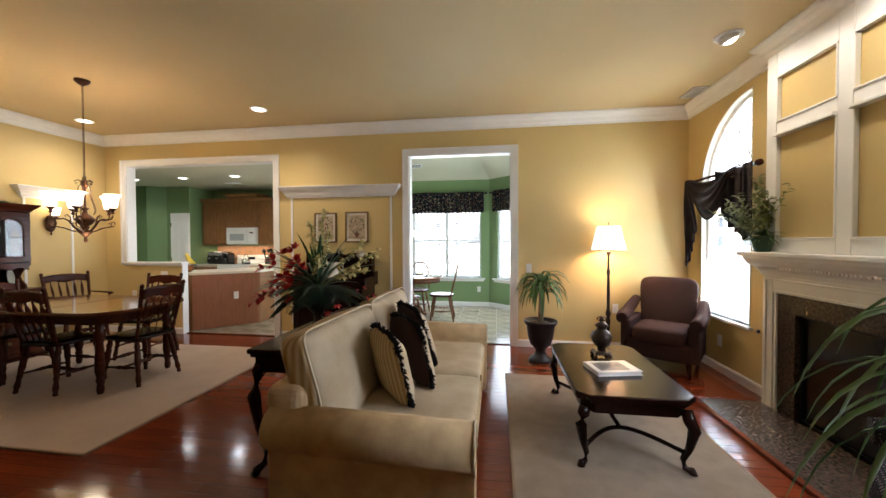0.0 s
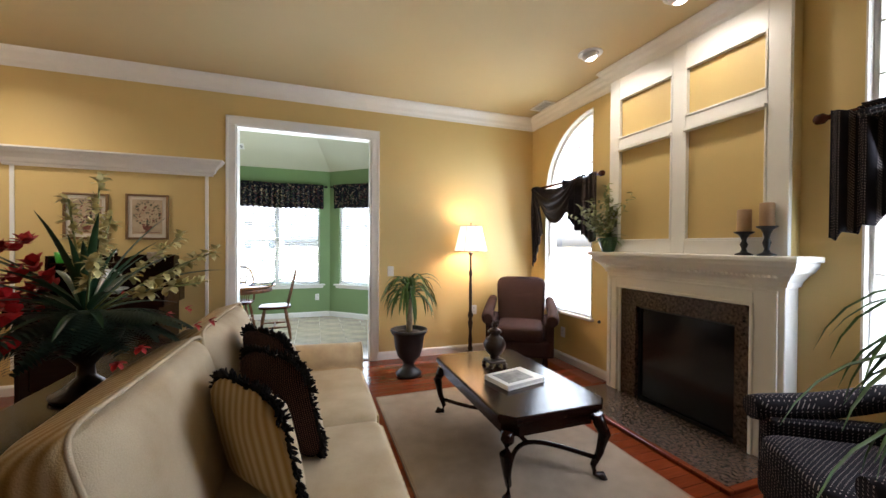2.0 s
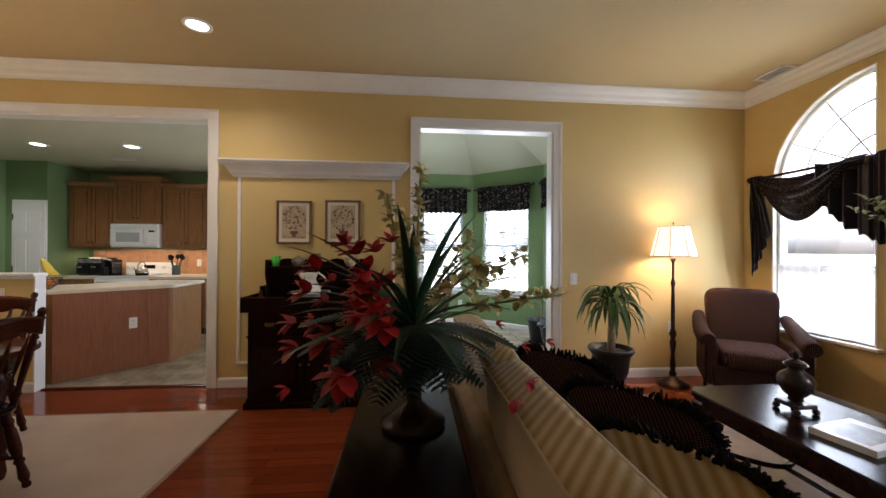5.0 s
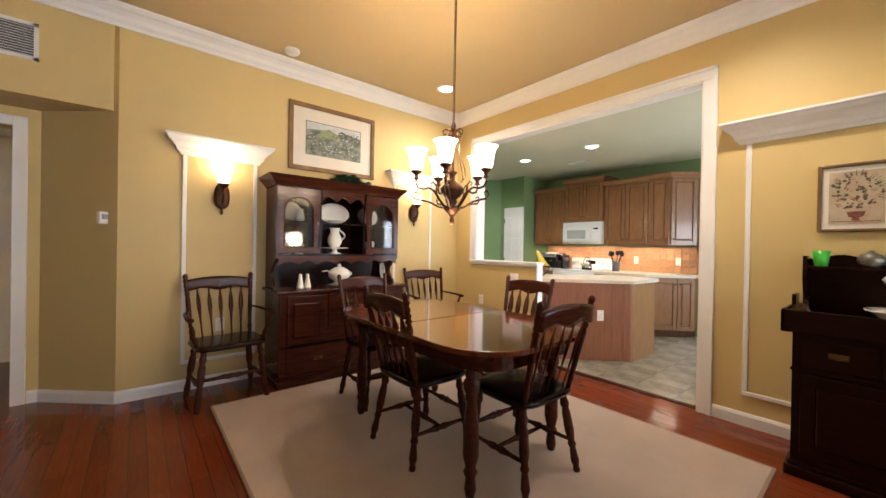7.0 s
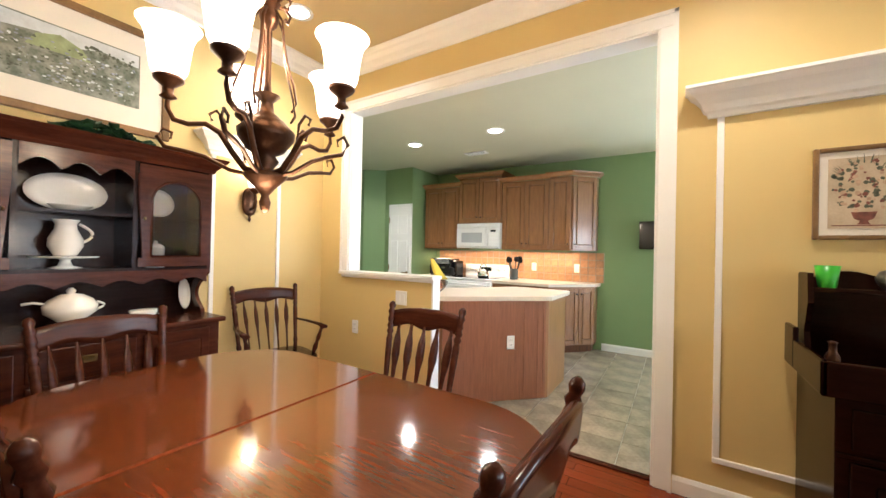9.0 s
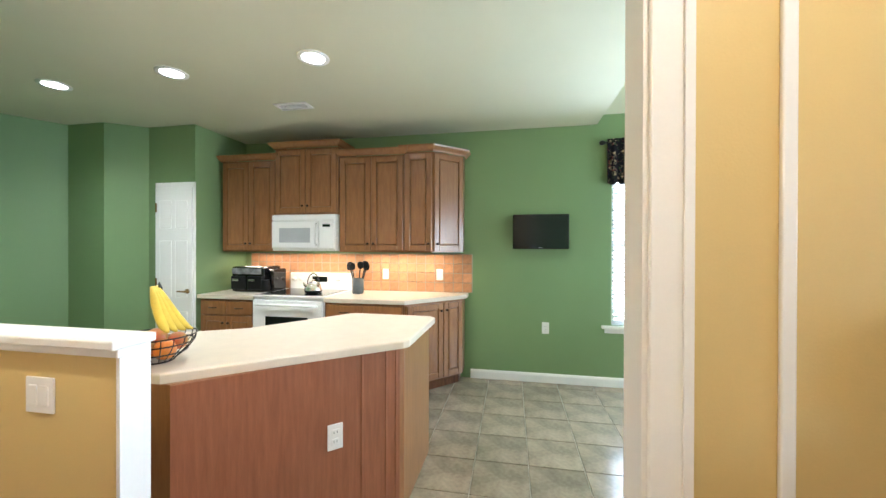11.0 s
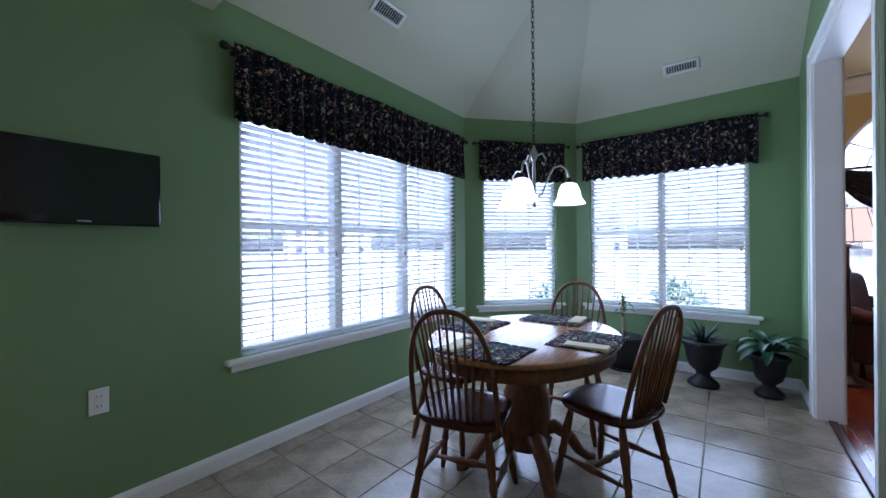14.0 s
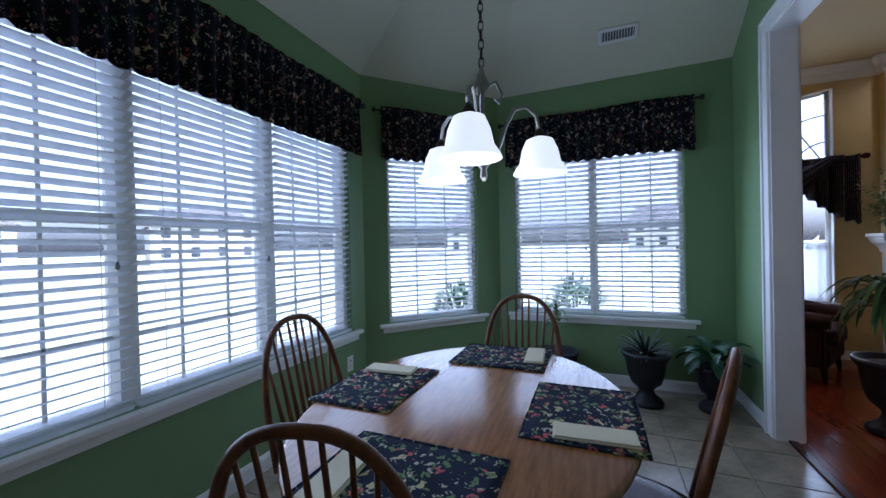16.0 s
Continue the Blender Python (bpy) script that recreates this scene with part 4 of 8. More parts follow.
lathe(b, [(0.205, 1.26), (0.135, 1.55)], 8)
b.faces.ensure_lookup_table()
bmesh.ops.delete(b, geom=[f for f in b.faces if len(f.verts) > 4], context="FACES")
shade = part("shade", b, M_LAMPSHADE, t, "cream panelled cloth shade, lit from inside")
b = bm_new()
for k in range(8):
    a = 2 * math.pi * k / 8
    tube(b, [(0.207 * math.cos(a), 0.207 * math.sin(a), 1.26), (0.137 * math.cos(a), 0.137 * math.sin(a), 1.55)], 0.003, 5)
for r, z in ((0.206, 1.26), (0.136, 1.55)):
    tube(b, arc(lambda u: (r * math.cos(2 * math.pi * round(u * 8) / 8), r * math.sin(2 * math.pi * round(u * 8) / 8), z), 8), 0.004, 5)
part("shade_trim", b, M_STRIPE, shade, "corded seams")
part("finial", lathe(bm_new(), [(0.004, 1.54), (0.004, 1.575), (0.011, 1.585), (0.0, 1.6)], 8), M_DARKBRONZE, t)
bulb("floor_lamp_bulb", (1.07, 4.77, 1.42), 1.14, WARM, 0.05)


def leaf_strip(bm, base, head, length, width, droop, n=7, fold=0.25):
    """An arching strap leaf with a folded midrib."""
    base, head = Vector(base), Vector(head).normalized()
    side = head.cross(Vector((0, 0, 1)))
    side = side.normalized() if side.length > 1e-3 else Vector((1, 0, 0))
    p, d = base.copy(), head.copy()
    rows = []
    for i in range(n + 1):
        u = i / n
        w = width * (math.sin(math.pi * min(1, 0.12 + u * 0.88)) ** 0.7)
        if i == n:
            w = 0.001
        up = side.cross(d).normalized()
        rows.append([bm.verts.new(p - side * w / 2 + up * w * fold), bm.verts.new(p), bm.verts.new(p + side * w / 2 + up * w * fold)])
        p = p + d * length / n
        d = (d + Vector((0, 0, -droop / n))).normalized()
    for a, b in zip(rows, rows[1:]):
        for k in range(2):
            bm.faces.new((a[k], a[k + 1], b[k + 1], b[k])).smooth = True


def urn(t, r, h, mat=M_IRON):
    """A footed garden urn with a rolled rim."""
    b = bm_new()
    lathe(b, [(r * 0.68, 0), (r * 0.72, 0.02), (r * 0.62, 0.045), (r * 0.38, 0.075), (r * 0.30, h * 0.26), (r * 0.36, h * 0.32), (r * 0.62, h * 0.42), (r * 0.76, h * 0.6), (r * 0.84, h * 0.86), (r * 1.0, h * 0.94), (r * 1.03, h * 0.97), (r * 1.0, h), (r * 0.88, h), (r * 0.84, h * 0.93), (r * 0.01, h * 0.92)], 28)
    part("urn", b, mat, t)
    part("soil", lathe(bm_new(), [(r * 0.85, h * 0.9), (r * 0.6, h * 0.945), (0.001, h * 0.95)], 16), M_SOIL, t)


def strap_plant(m, r, h, trunk, leaves, length, width, seed, label, mat=M_LEAF, spread=0.75, droop=1.6):
    t = thing("potted_plant", m, label, "potted plant")
    urn(t, r, h)
    rnd = random.Random(seed)
    if trunk:
        b = bm_new()
        tube(b, [(0, 0, h * 0.9), (0.01, 0.005, h + trunk * 0.5), (0, 0, h + trunk)], [0.034, 0.03, 0.026], 10)
        part("trunk", b, M_TRUNK, t)
    for i in range(leaves):
        b = bm_new()
        a = i * 2.39996 + rnd.uniform(-0.3, 0.3)
        k = i / leaves
        el = 1.25 - spread * 1.5 * (1 - k) + rnd.uniform(-0.15, 0.15)
        z = h * 0.93 + trunk * (0.72 + 0.3 * k) if trunk else h * 0.93
        leaf_strip(b, (0.02 * math.cos(a), 0.02 * math.sin(a), z), (math.cos(a) * math.cos(el), math.sin(a) * math.cos(el), math.sin(el)), length * rnd.uniform(0.75, 1.1), width, droop * rnd.uniform(0.8, 1.2))
        part("leaf", b, mat, t)
    return t


strap_plant(turn(0.24, 4.43), 0.185, 0.47, 0.46, 66, 0.40, 0.03, 3, "yucca with drooping green leaves in a black urn", spread=0.5, droop=3.6)
strap_plant(turn(0.9, 1.1, 0.0135), 0.17, 0.42, 0.70, 60, 0.56, 0.022, 8, "tall dracaena with long arching leaves in a black urn", droop=3.2)

# fireplace
t = thing("fireplace", Matrix(), "white mantelpiece with dentil shelf round a granite surround", "fireplace")
F0, F1 = 2.15, 3.53
part("left_pilaster", box(bm_new(), 1.925, X_E, 3.42, F1, 0, 1.09, 0.006), M_WHITE, t)
part("right_pilaster", box(bm_new(), 1.925, X_E, F0, 2.32, 0, 1.09, 0.006), M_WHITE, t)
b = bm_new()
box(b, 1.925, X_E, 2.32, 3.42, 0.955, 1.09, 0.004)
part("frieze", b, M_WHITE, t)
b = bm_new()
for a, c, z0, z1 in ((2.335, 2.355, 0, 0.975), (3.385, 3.405, 0, 0.975)):
    box(b, 1.912, 1.93, a - 0.022, c - 0.022, z0, z1, 0.004)
box(b, 1.912, 1.93, 2.313, 3.383, 0.957, 0.977, 0.004)
for a, c in ((2.185, 2.20), (3.48, 3.495)):
    box(b, 1.915, 1.93, a, c, 0.04, 1.05, 0.003)
box(b, 1.915, 1.93, 2.185, 3.495, 1.05, 1.065, 0.003)
part("moulding", b, M_WHITE, t)
b = bm_new()
sweep(b, [(X_E, F0 - 0.0, 1.09), (1.925, F0, 1.09), (1.925, F1, 1.09), (X_E, F1, 1.09)], [(0, 0), (0.012, 0), (0.02, 0.03), (0.035, 0.05), (0.05, 0.07), (0.075, 0.09), (0.095, 0.125), (0.1, 0.15), (0, 0.15)])
part("bed_moulding", b, M_WHITE, t)
part("shelf", box(bm_new(), 1.79, X_E, 2.03, 3.65, 1.24, 1.275, 0.008), M_WHITE, t)
d = finish("dentil", box(bm_new(), -0.012, 0.012, -0.009, 0.009, -0.013, 0.013, 0.002, 1), M_WHITE)
for i in range(46):
    share("dentil", d, t, Matrix.Translation((1.885, F0 + 0.03 + i * (F1 - F0 - 0.06) / 45, 1.155)))
for y0, y1, z0 in ((FB[1], 3.42, 0), (2.32, FB[0], 0), (FB[0], FB[1], FB[3])):
    part("granite_slip", box(bm_new(), 1.955, X_E, y0, y1, z0, 0.955), M_GRANITE, t, "polished brown speckled granite slip")
b = bm_new()
box(b, X_E + 0.10, X_E + 0.16, FB[0], FB[1], FB[2], FB[3])
box(b, X_E - 0.06, X_E + 0.1, FB[0], FB[0] + 0.02, FB[2], FB[3])
box(b, X_E - 0.06, X_E + 0.1, FB[1] - 0.02, FB[1], FB[2], FB[3])
box(b, X_E - 0.06, X_E + 0.1, FB[0], FB[1], FB[3] - 0.02, FB[3])
box(b, X_E - 0.06, X_E + 0.1, FB[0], FB[1], 0.0, FB[2])
part("firebox", b, M_BLACK, t, "black metal firebox")
part("screen", box(bm_new(), X_E - 0.05, X_E - 0.045, FB[0] + 0.02, FB[1] - 0.02, FB[2], FB[3] - 0.02), M_MESH, t, "black glass front")
b = bm_new()
box(b, 1.45, 1.955, 2.15, 3.56, 0.0, 0.022, 0.003)
single("hearth", b, M_GRANITE, Matrix(), "speckled brown granite hearth slab set in the floor", "hearth")
b = bm_new()
box(b, 1.41, 1.45, 2.11, 3.60, 0, 0.026, 0.006)
box(b, 1.45, 1.92, 3.56, 3.60, 0, 0.026, 0.006)
box(b, 1.45, 1.92, 2.11, 2.15, 0, 0.026, 0.006)
setting("trim_hearth", b, M_FLOOR, "reddish wooden border round the hearth", "trim")

# panelled overmantel
t = thing("overmantel", Matrix(), "white panel frame with yellow fields above the mantel", "wall panelling")
for y0, y1, z0, z1 in ((2.15, 2.265, 1.275, 2.85), (2.795, 2.90, 1.275, 2.85), (3.43, 3.535, 1.275, 2.85)):
    part("stile", box(bm_new(), X_B - 0.03, X_B, y0, y1, z0, z1, 0.003, 1), M_WHITE, t)
for y0, y1 in ((2.265, 2.795), (2.90, 3.43)):
    for z0, z1 in ((1.275, 1.375), (2.20, 2.30), (2.665, 2.85)):
        part("rail", box(bm_new(), X_B - 0.028, X_B, y0, y1, z0, z1, 0.003, 1), M_WHITE, t)
    for z0, z1 in ((1.375, 2.20), (2.30, 2.665)):
        b = bm_new()
        for a, c, e, f in ((y0, y0 + 0.014, z0, z1), (y1 - 0.014, y1, z0, z1), (y0, y1, z0, z0 + 0.014), (y0, y1, z1 - 0.014, z1)):
            box(b, X_B - 0.036, X_B - 0.002, a, c, e, f, 0.003, 1)
        part("panel_bead", b, M_WHITE, t)
    part("picture_rail", box(bm_new(), X_B - 0.06, X_B - 0.025, y0, y1, 2.185, 2.21, 0.005), M_WHITE, t)

# things on the mantel
for y, h in ((2.36, 0.15), (2.235, 0.18)):
    t = thing("candle_holder", turn(1.9, y, 1.275), "black turned candle holder with a thick tan candle", "candle holder", "candle holders on the mantel")
    part("holder", lathe(bm_new(), [(0.045, 0), (0.048, 0.008), (0.02, 0.02), (0.012, 0.04), (0.022, h * 0.45), (0.012, h * 0.6), (0.018, h * 0.75), (0.03, h - 0.02), (0.052, h - 0.008), (0.054, h)], 16), M_IRON, t)
    part("candle", lathe(bm_new(), [(0.037, h), (0.038, h + 0.005), (0.037, h + 0.135), (0.032, h + 0.14), (0.005, h + 0.136)], 18), M_WAX, t, "tan pillar candle")
t = thing("mantel_plant", turn(1.9, 3.5, 1.275), "bushy variegated foliage in a ribbed green pot", "plant")
b = bm_new()
lathe(b, [(0.05, 0), (0.055, 0.01), (0.075, 0.07), (0.085, 0.12), (0.09, 0.13), (0.08, 0.13), (0.01, 0.125)], 20)
for v in b.verts:
    v.co.xy *= 1 + 0.03 * math.cos(10 * math.atan2(v.co.y, v.co.x))
part("pot", b, M_DEEPLEAF, t, "ribbed dark green pot")
rnd = random.Random(5)
b, c = bm_new(), bm_new()
for i in range(70):
    a, el = rnd.uniform(0, 6.283), rnd.uniform(-0.1, 1.0)
    leaf_strip(b, (0, 0, 0.12), (math.cos(a) * math.cos(el), math.sin(a) * math.cos(el), math.sin(el)), rnd.uniform(0.12, 0.22), 0.014, 1.4, 5)
for i in range(44):
    a, el, ln = rnd.uniform(0, 6.283), rnd.uniform(0.45, 1.5), rnd.uniform(0.2, 0.5)
    d = Vector((math.cos(a) * math.cos(el), math.sin(a) * math.cos(el), math.sin(el)))
    for k in range(16):
        p = Vector((0, 0, 0.12)) + d * ln * (0.35 + 0.65 * k / 15)
        leaf_strip(c, p, (rnd.uniform(-1, 1), rnd.uniform(-1, 1), rnd.uniform(-0.2, 1)), 0.05, 0.024, 0.8, 3)
part("grass_leaves", b, M_LEAF, t)
part("pale_sprays", c, M_PALELEAF, t, "pale yellow-green leafy sprays")


# console table behind the sofa, with the flowers
t = thing("console_table", Matrix(), "dark cherry console table with cabriole legs behind the sofa", "console table")
CX0, CX1, CY0, CY1 = -1.69, -1.345, 2.07, 3.45
b = bm_new()
box(b, CX0, CX1, CY0, CY1, 0.72, 0.75, 0.01, 3)
part("tabletop", b, M_DARK, t)
part("moulding", box(bm_new(), CX0 + 0.015, CX1 - 0.015, CY0 + 0.015, CY1 - 0.015, 0.70, 0.72, 0.004), M_DARK, t)
part("apron", box(bm_new(), CX0 + 0.035, CX1 - 0.035, CY0 + 0.035, CY1 - 0.035, 0.61, 0.70), M_DARK, t)
for x, sx in ((CX0 + 0.06, -1), (CX1 - 0.06, 1)):
    for y, sy in ((CY0 + 0.06, -1), (CY1 - 0.06, 1)):
        b = bm_new()
        cabriole(b, x, y, sx, sy, 0.655, 1.1)
        part("leg", b, M_DARK, t)


def fern(bm, base, head, length, droop, rnd):
    p, d = Vector(base), Vector(head).normalized()
    n = 20
    for i in range(n):
        u = i / n
        p = p + d * length / n
        d = (d + Vector((0, 0, -droop / n))).normalized()
        side = d.cross(Vector((0, 0, 1))).normalized()
        w = 0.085 * math.sin(math.pi * (0.15 + 0.85 * u)) + 0.012
        for s in (-1, 1):
            leaf_strip(bm, p, side * s + d * 0.5, w, 0.013, 0.5, 2, 0.1)


def flower(bm, p, d, r, rnd, petals=6):
    p, d = Vector(p), Vector(d).normalized()
    a = d.orthogonal().normalized()
    b = d.cross(a)
    for k in range(petals):
        t = 2 * math.pi * k / petals + rnd.uniform(-0.2, 0.2)
        leaf_strip(bm, p, (a * math.cos(t) + b * math.sin(t)) * 0.8 + d * 0.7, r, r * 0.62, 0.5, 3, 0.15)


t = thing("flower_arrangement", turn(-1.49, 2.55, 0.75) @ Matrix.Diagonal((1.15, 1.15, 0.98, 1)), "silk red and yellow flowers with ferns in a dark urn", "flower arrangement")
b = bm_new()
lathe(b, [(0.085, 0), (0.09, 0.014), (0.06, 0.035), (0.025, 0.075), (0.022, 0.115), (0.045, 0.15), (0.085, 0.195), (0.10, 0.24), (0.095, 0.275), (0.075, 0.295), (0.082, 0.31), (0.07, 0.31), (0.01, 0.295)], 24)
part("vase", b, M_DARKBRONZE, t, "dark footed urn")
rnd = random.Random(21)
TIP = Vector((0, 0, 0.3))


def ray(a, el):
    return Vector((math.cos(a) * math.cos(el), math.sin(a) * math.cos(el), math.sin(el)))


for i in range(34):
    b = bm_new()
    fern(b, TIP, ray(i * 2.4 + rnd.uniform(-0.2, 0.2), rnd.uniform(-0.15, 0.65)), rnd.uniform(0.2, 0.35), 1.2, rnd)
    part("fern", b, M_FERN, t)
for i in range(40):
    b = bm_new()
    leaf_strip(b, TIP, ray(rnd.uniform(0, 6.283), rnd.uniform(0.35, 1.45)), rnd.uniform(0.26, 0.48), 0.024, 0.9, 7)
    part("blade", b, M_DEEPLEAF, t)
for i in range(34):
    d = ray(rnd.uniform(2.6, 4.5), rnd.uniform(-0.1, 1.1))
    b = bm_new()
    flower(b, TIP + d * rnd.uniform(0.16, 0.38), d, rnd.uniform(0.04, 0.062), rnd)
    part("red_bloom", b, M_RED, t, "bright red silk bloom")
for i in range(14):
    d = ray(rnd.uniform(0, 6.283), rnd.uniform(-0.35, 0.2))
    b = bm_new()
    flower(b, TIP + d * rnd.uniform(0.25, 0.42), d, 0.028, rnd, 5)
    part("red_bud", b, M_RED, t)
for a, el, ln in ((1.2, 1.48, 0.56), (2.4, 1.35, 0.5), (0.3, 0.75, 0.5), (-0.4, 0.55, 0.46), (0.9, 0.9, 0.5), (-1.1, 0.8, 0.44), (1.7, 1.1, 0.52)):
    d = ray(a, el)
    side = Vector((0, 0, 1)).cross(d).normalized()
    stem = [TIP + d * ln * u - Vector((0, 0, 0.12 * u * u * math.cos(el))) for u in (0, 0.25, 0.5, 0.75, 1)]
    b = bm_new()
    tube(b, stem, 0.0035, 5)
    spray = part("spray_stem", b, M_PALELEAF, t)
    for k in range(13):
        u = 0.4 + 0.6 * k / 12
        p = TIP + d * ln * u - Vector((0, 0, 0.12 * u * u * math.cos(el)))
        out = side * rnd.uniform(-1, 1) + side.cross(d) * rnd.uniform(-1, 1) + d * 0.3
        b = bm_new()
        flower(b, p + out.normalized() * 0.008, out, rnd.uniform(0.026, 0.04), rnd, 5)
        part("yellow_bloom", b, M_YELLOWPETAL, spray, "pale yellow orchid bloom")


# quarter-round windows with swags
def quarter_window(name, low, high, sill, spring, label):
    w = thing(name, Matrix(), label, "window")
    w["kind"] = "structure"
    r = high - low
    s = 1 if r > 0 else -1
    curve = arc(lambda u: (high - r * math.cos(math.pi / 2 * u), spring + abs(r) * math.sin(math.pi / 2 * u)), 18)
    x = X_E + 0.07
    for inset, wd, mat_x in ((0.0, 0.045, x), ):
        b = bm_new()
        outline = [(low, sill)] + curve + [(high, sill)]
        tube(b, [(x, y, z) for y, z in outline + [outline[0]]], 0.035, 4)
        part("window_frame", b, M_WHITE, w)
    b = bm_new()
    ring = [(low, sill)] + curve + [(high, sill)]
    cloth(b, lambda u, v: (X_E - 0.006 + 0.15 * v, *ring[round(u * (len(ring) - 1))]), len(ring) - 1, 1)
    for f in b.faces:
        f.smooth = False
    thick(part("reveal", b, M_WHITE, w, "white lined window reveal"), 0.012).modifiers[0].offset = 0
    b = bm_new()
    box(b, x - 0.02, x + 0.02, min(low, high), max(low, high), 1.13, 1.17)
    box(b, x - 0.02, x + 0.02, min(low, high), max(low, high), spring - 0.02, spring + 0.02)
    part("rail", b, M_WHITE, w)
    b = bm_new()
    for q in (0.36, 0.7):
        tube(b, arc(lambda u: (x, high - r * q * math.cos(math.pi / 2 * u), spring + abs(r) * q * math.sin(math.pi / 2 * u)), 12), 0.008, 6)
    for an in (0.33, 0.66):
        tube(b, [(x, high, spring), (x, high - r * math.cos(math.pi / 2 * an), spring + abs(r) * math.sin(math.pi / 2 * an))], 0.008, 6)
    part("muntin", b, M_WHITE, w, "sunburst glazing bars")
    part("window_sill", box(bm_new(), X_E - 0.04, X_E + 0.05, min(low, high) - 0.04, max(low, high) + 0.04, sill - 0.03, sill, 0.006), M_WHITE, w)
    b = bm_new()
    pts = [(low, sill)] + curve + [(high, sill)]
    f0 = [b.verts.new((x, y, z)) for y, z in pts]
    b.faces.new(f0)
    g = thick(part("pane", b, M_PANE, w), 0.004)
    g.visible_shadow = False
    return w


quarter_window("window_1", *ARCH[0], "white quarter-round window beside the fireplace")
quarter_window("window_2", *ARCH[1], "tall white quarter-round window beside the fireplace")


def sheer(y0, y1):
    """A gathered half curtain on a thin rod in the window's lower part."""
    t = thing("sheer_curtain", Matrix(), "white sheer half curtain in the lower window", "curtain", "sheers at the arched windows")
    b = bm_new()
    cloth(b, lambda u, v: (X_E + 0.03 + 0.009 * math.sin(u * 62) + 0.004 * math.sin(u * 25 + v * 2), y0 + (y1 - y0) * u, 0.59 + 0.60 * v), 110, 6)
    thick(part("cloth", b, M_SHEER, t), 0.001)
    b = bm_new()
    tube(b, [(X_E + 0.03, y0, 1.19), (X_E + 0.03, y1, 1.19)], 0.005, 6)
    part("rod", b, M_WHITE, t)


sheer(3.91, 4.66)
sheer(1.10, 1.85)


def swag(y_tail, y_end, label):
    """A scarf swag on a wooden rod: a long tail at y_tail, a stepped one at y_end."""
    t = thing("swag_curtain", Matrix(), label, "curtain", "swags at the arched windows")
    x, zr = X_E - 0.075, 2.04
    s = 1 if y_end > y_tail else -1
    b = bm_new()
    turned(b, (x, y_tail - s * 0.08, zr), (x, y_end + s * 0.08, zr), [(0, 0.012), (0.01, 0.028), (0.035, 0.03), (0.05, 0.014), (0.95, 0.014), (0.965, 0.03), (0.99, 0.028), (1, 0.012)], 12)
    part("rod", b, M_CHERRY, t, "reddish wooden rod with knob ends")
    b = bm_new()
    w = abs(y_end - y_tail)

    def drape(u, v):
        y = y_tail + s * w * (0.06 + 0.82 * u)
        dip = 0.30 * math.sin(math.pi * min(1, u * 1.15)) * (0.25 + v)
        z = zr + 0.02 - 0.10 * v - dip
        return (x - 0.03 - 0.05 * math.sin(math.pi * v) - 0.012 * math.sin(v * 26 + u * 2), y, z)

    cloth(b, drape, 24, 30)
    thick(part("swag", b, M_NAVY, t))
    b = bm_new()

    def tail(u, v):
        z0 = zr + 0.02
        ln = 1.0 - 0.42 * u
        return (x - 0.035 - 0.022 * math.sin(u * 24) - 0.012 * math.sin(v * 5), y_tail + s * (0.0 + 0.17 * u * (0.55 + 0.45 * v)), z0 - ln * v)

    cloth(b, tail, 30, 16)
    thick(part("long_tail", b, M_NAVY, t))
    b = bm_new()

    def jabot(u, v):
        k = u * 7
        ln = 0.30 + 0.40 * (math.floor(k) + min(1, (k % 1) * 3)) / 7.2
        return (x - 0.04 - 0.022 * math.sin(u * 30), y_end - s * w * (0.46 - 0.46 * u), zr + 0.03 - 0.06 * math.sin(math.pi * u) - ln * v)

    cloth(b, jabot, 84, 14)
    thick(part("stepped_tail", b, M_NAVY, t))


swag(4.80, 3.72, "dark dotted scarf swag on a wooden rod over the window")
swag(0.93, 1.98, "dark dotted scarf swag on a wooden rod over the tall window")

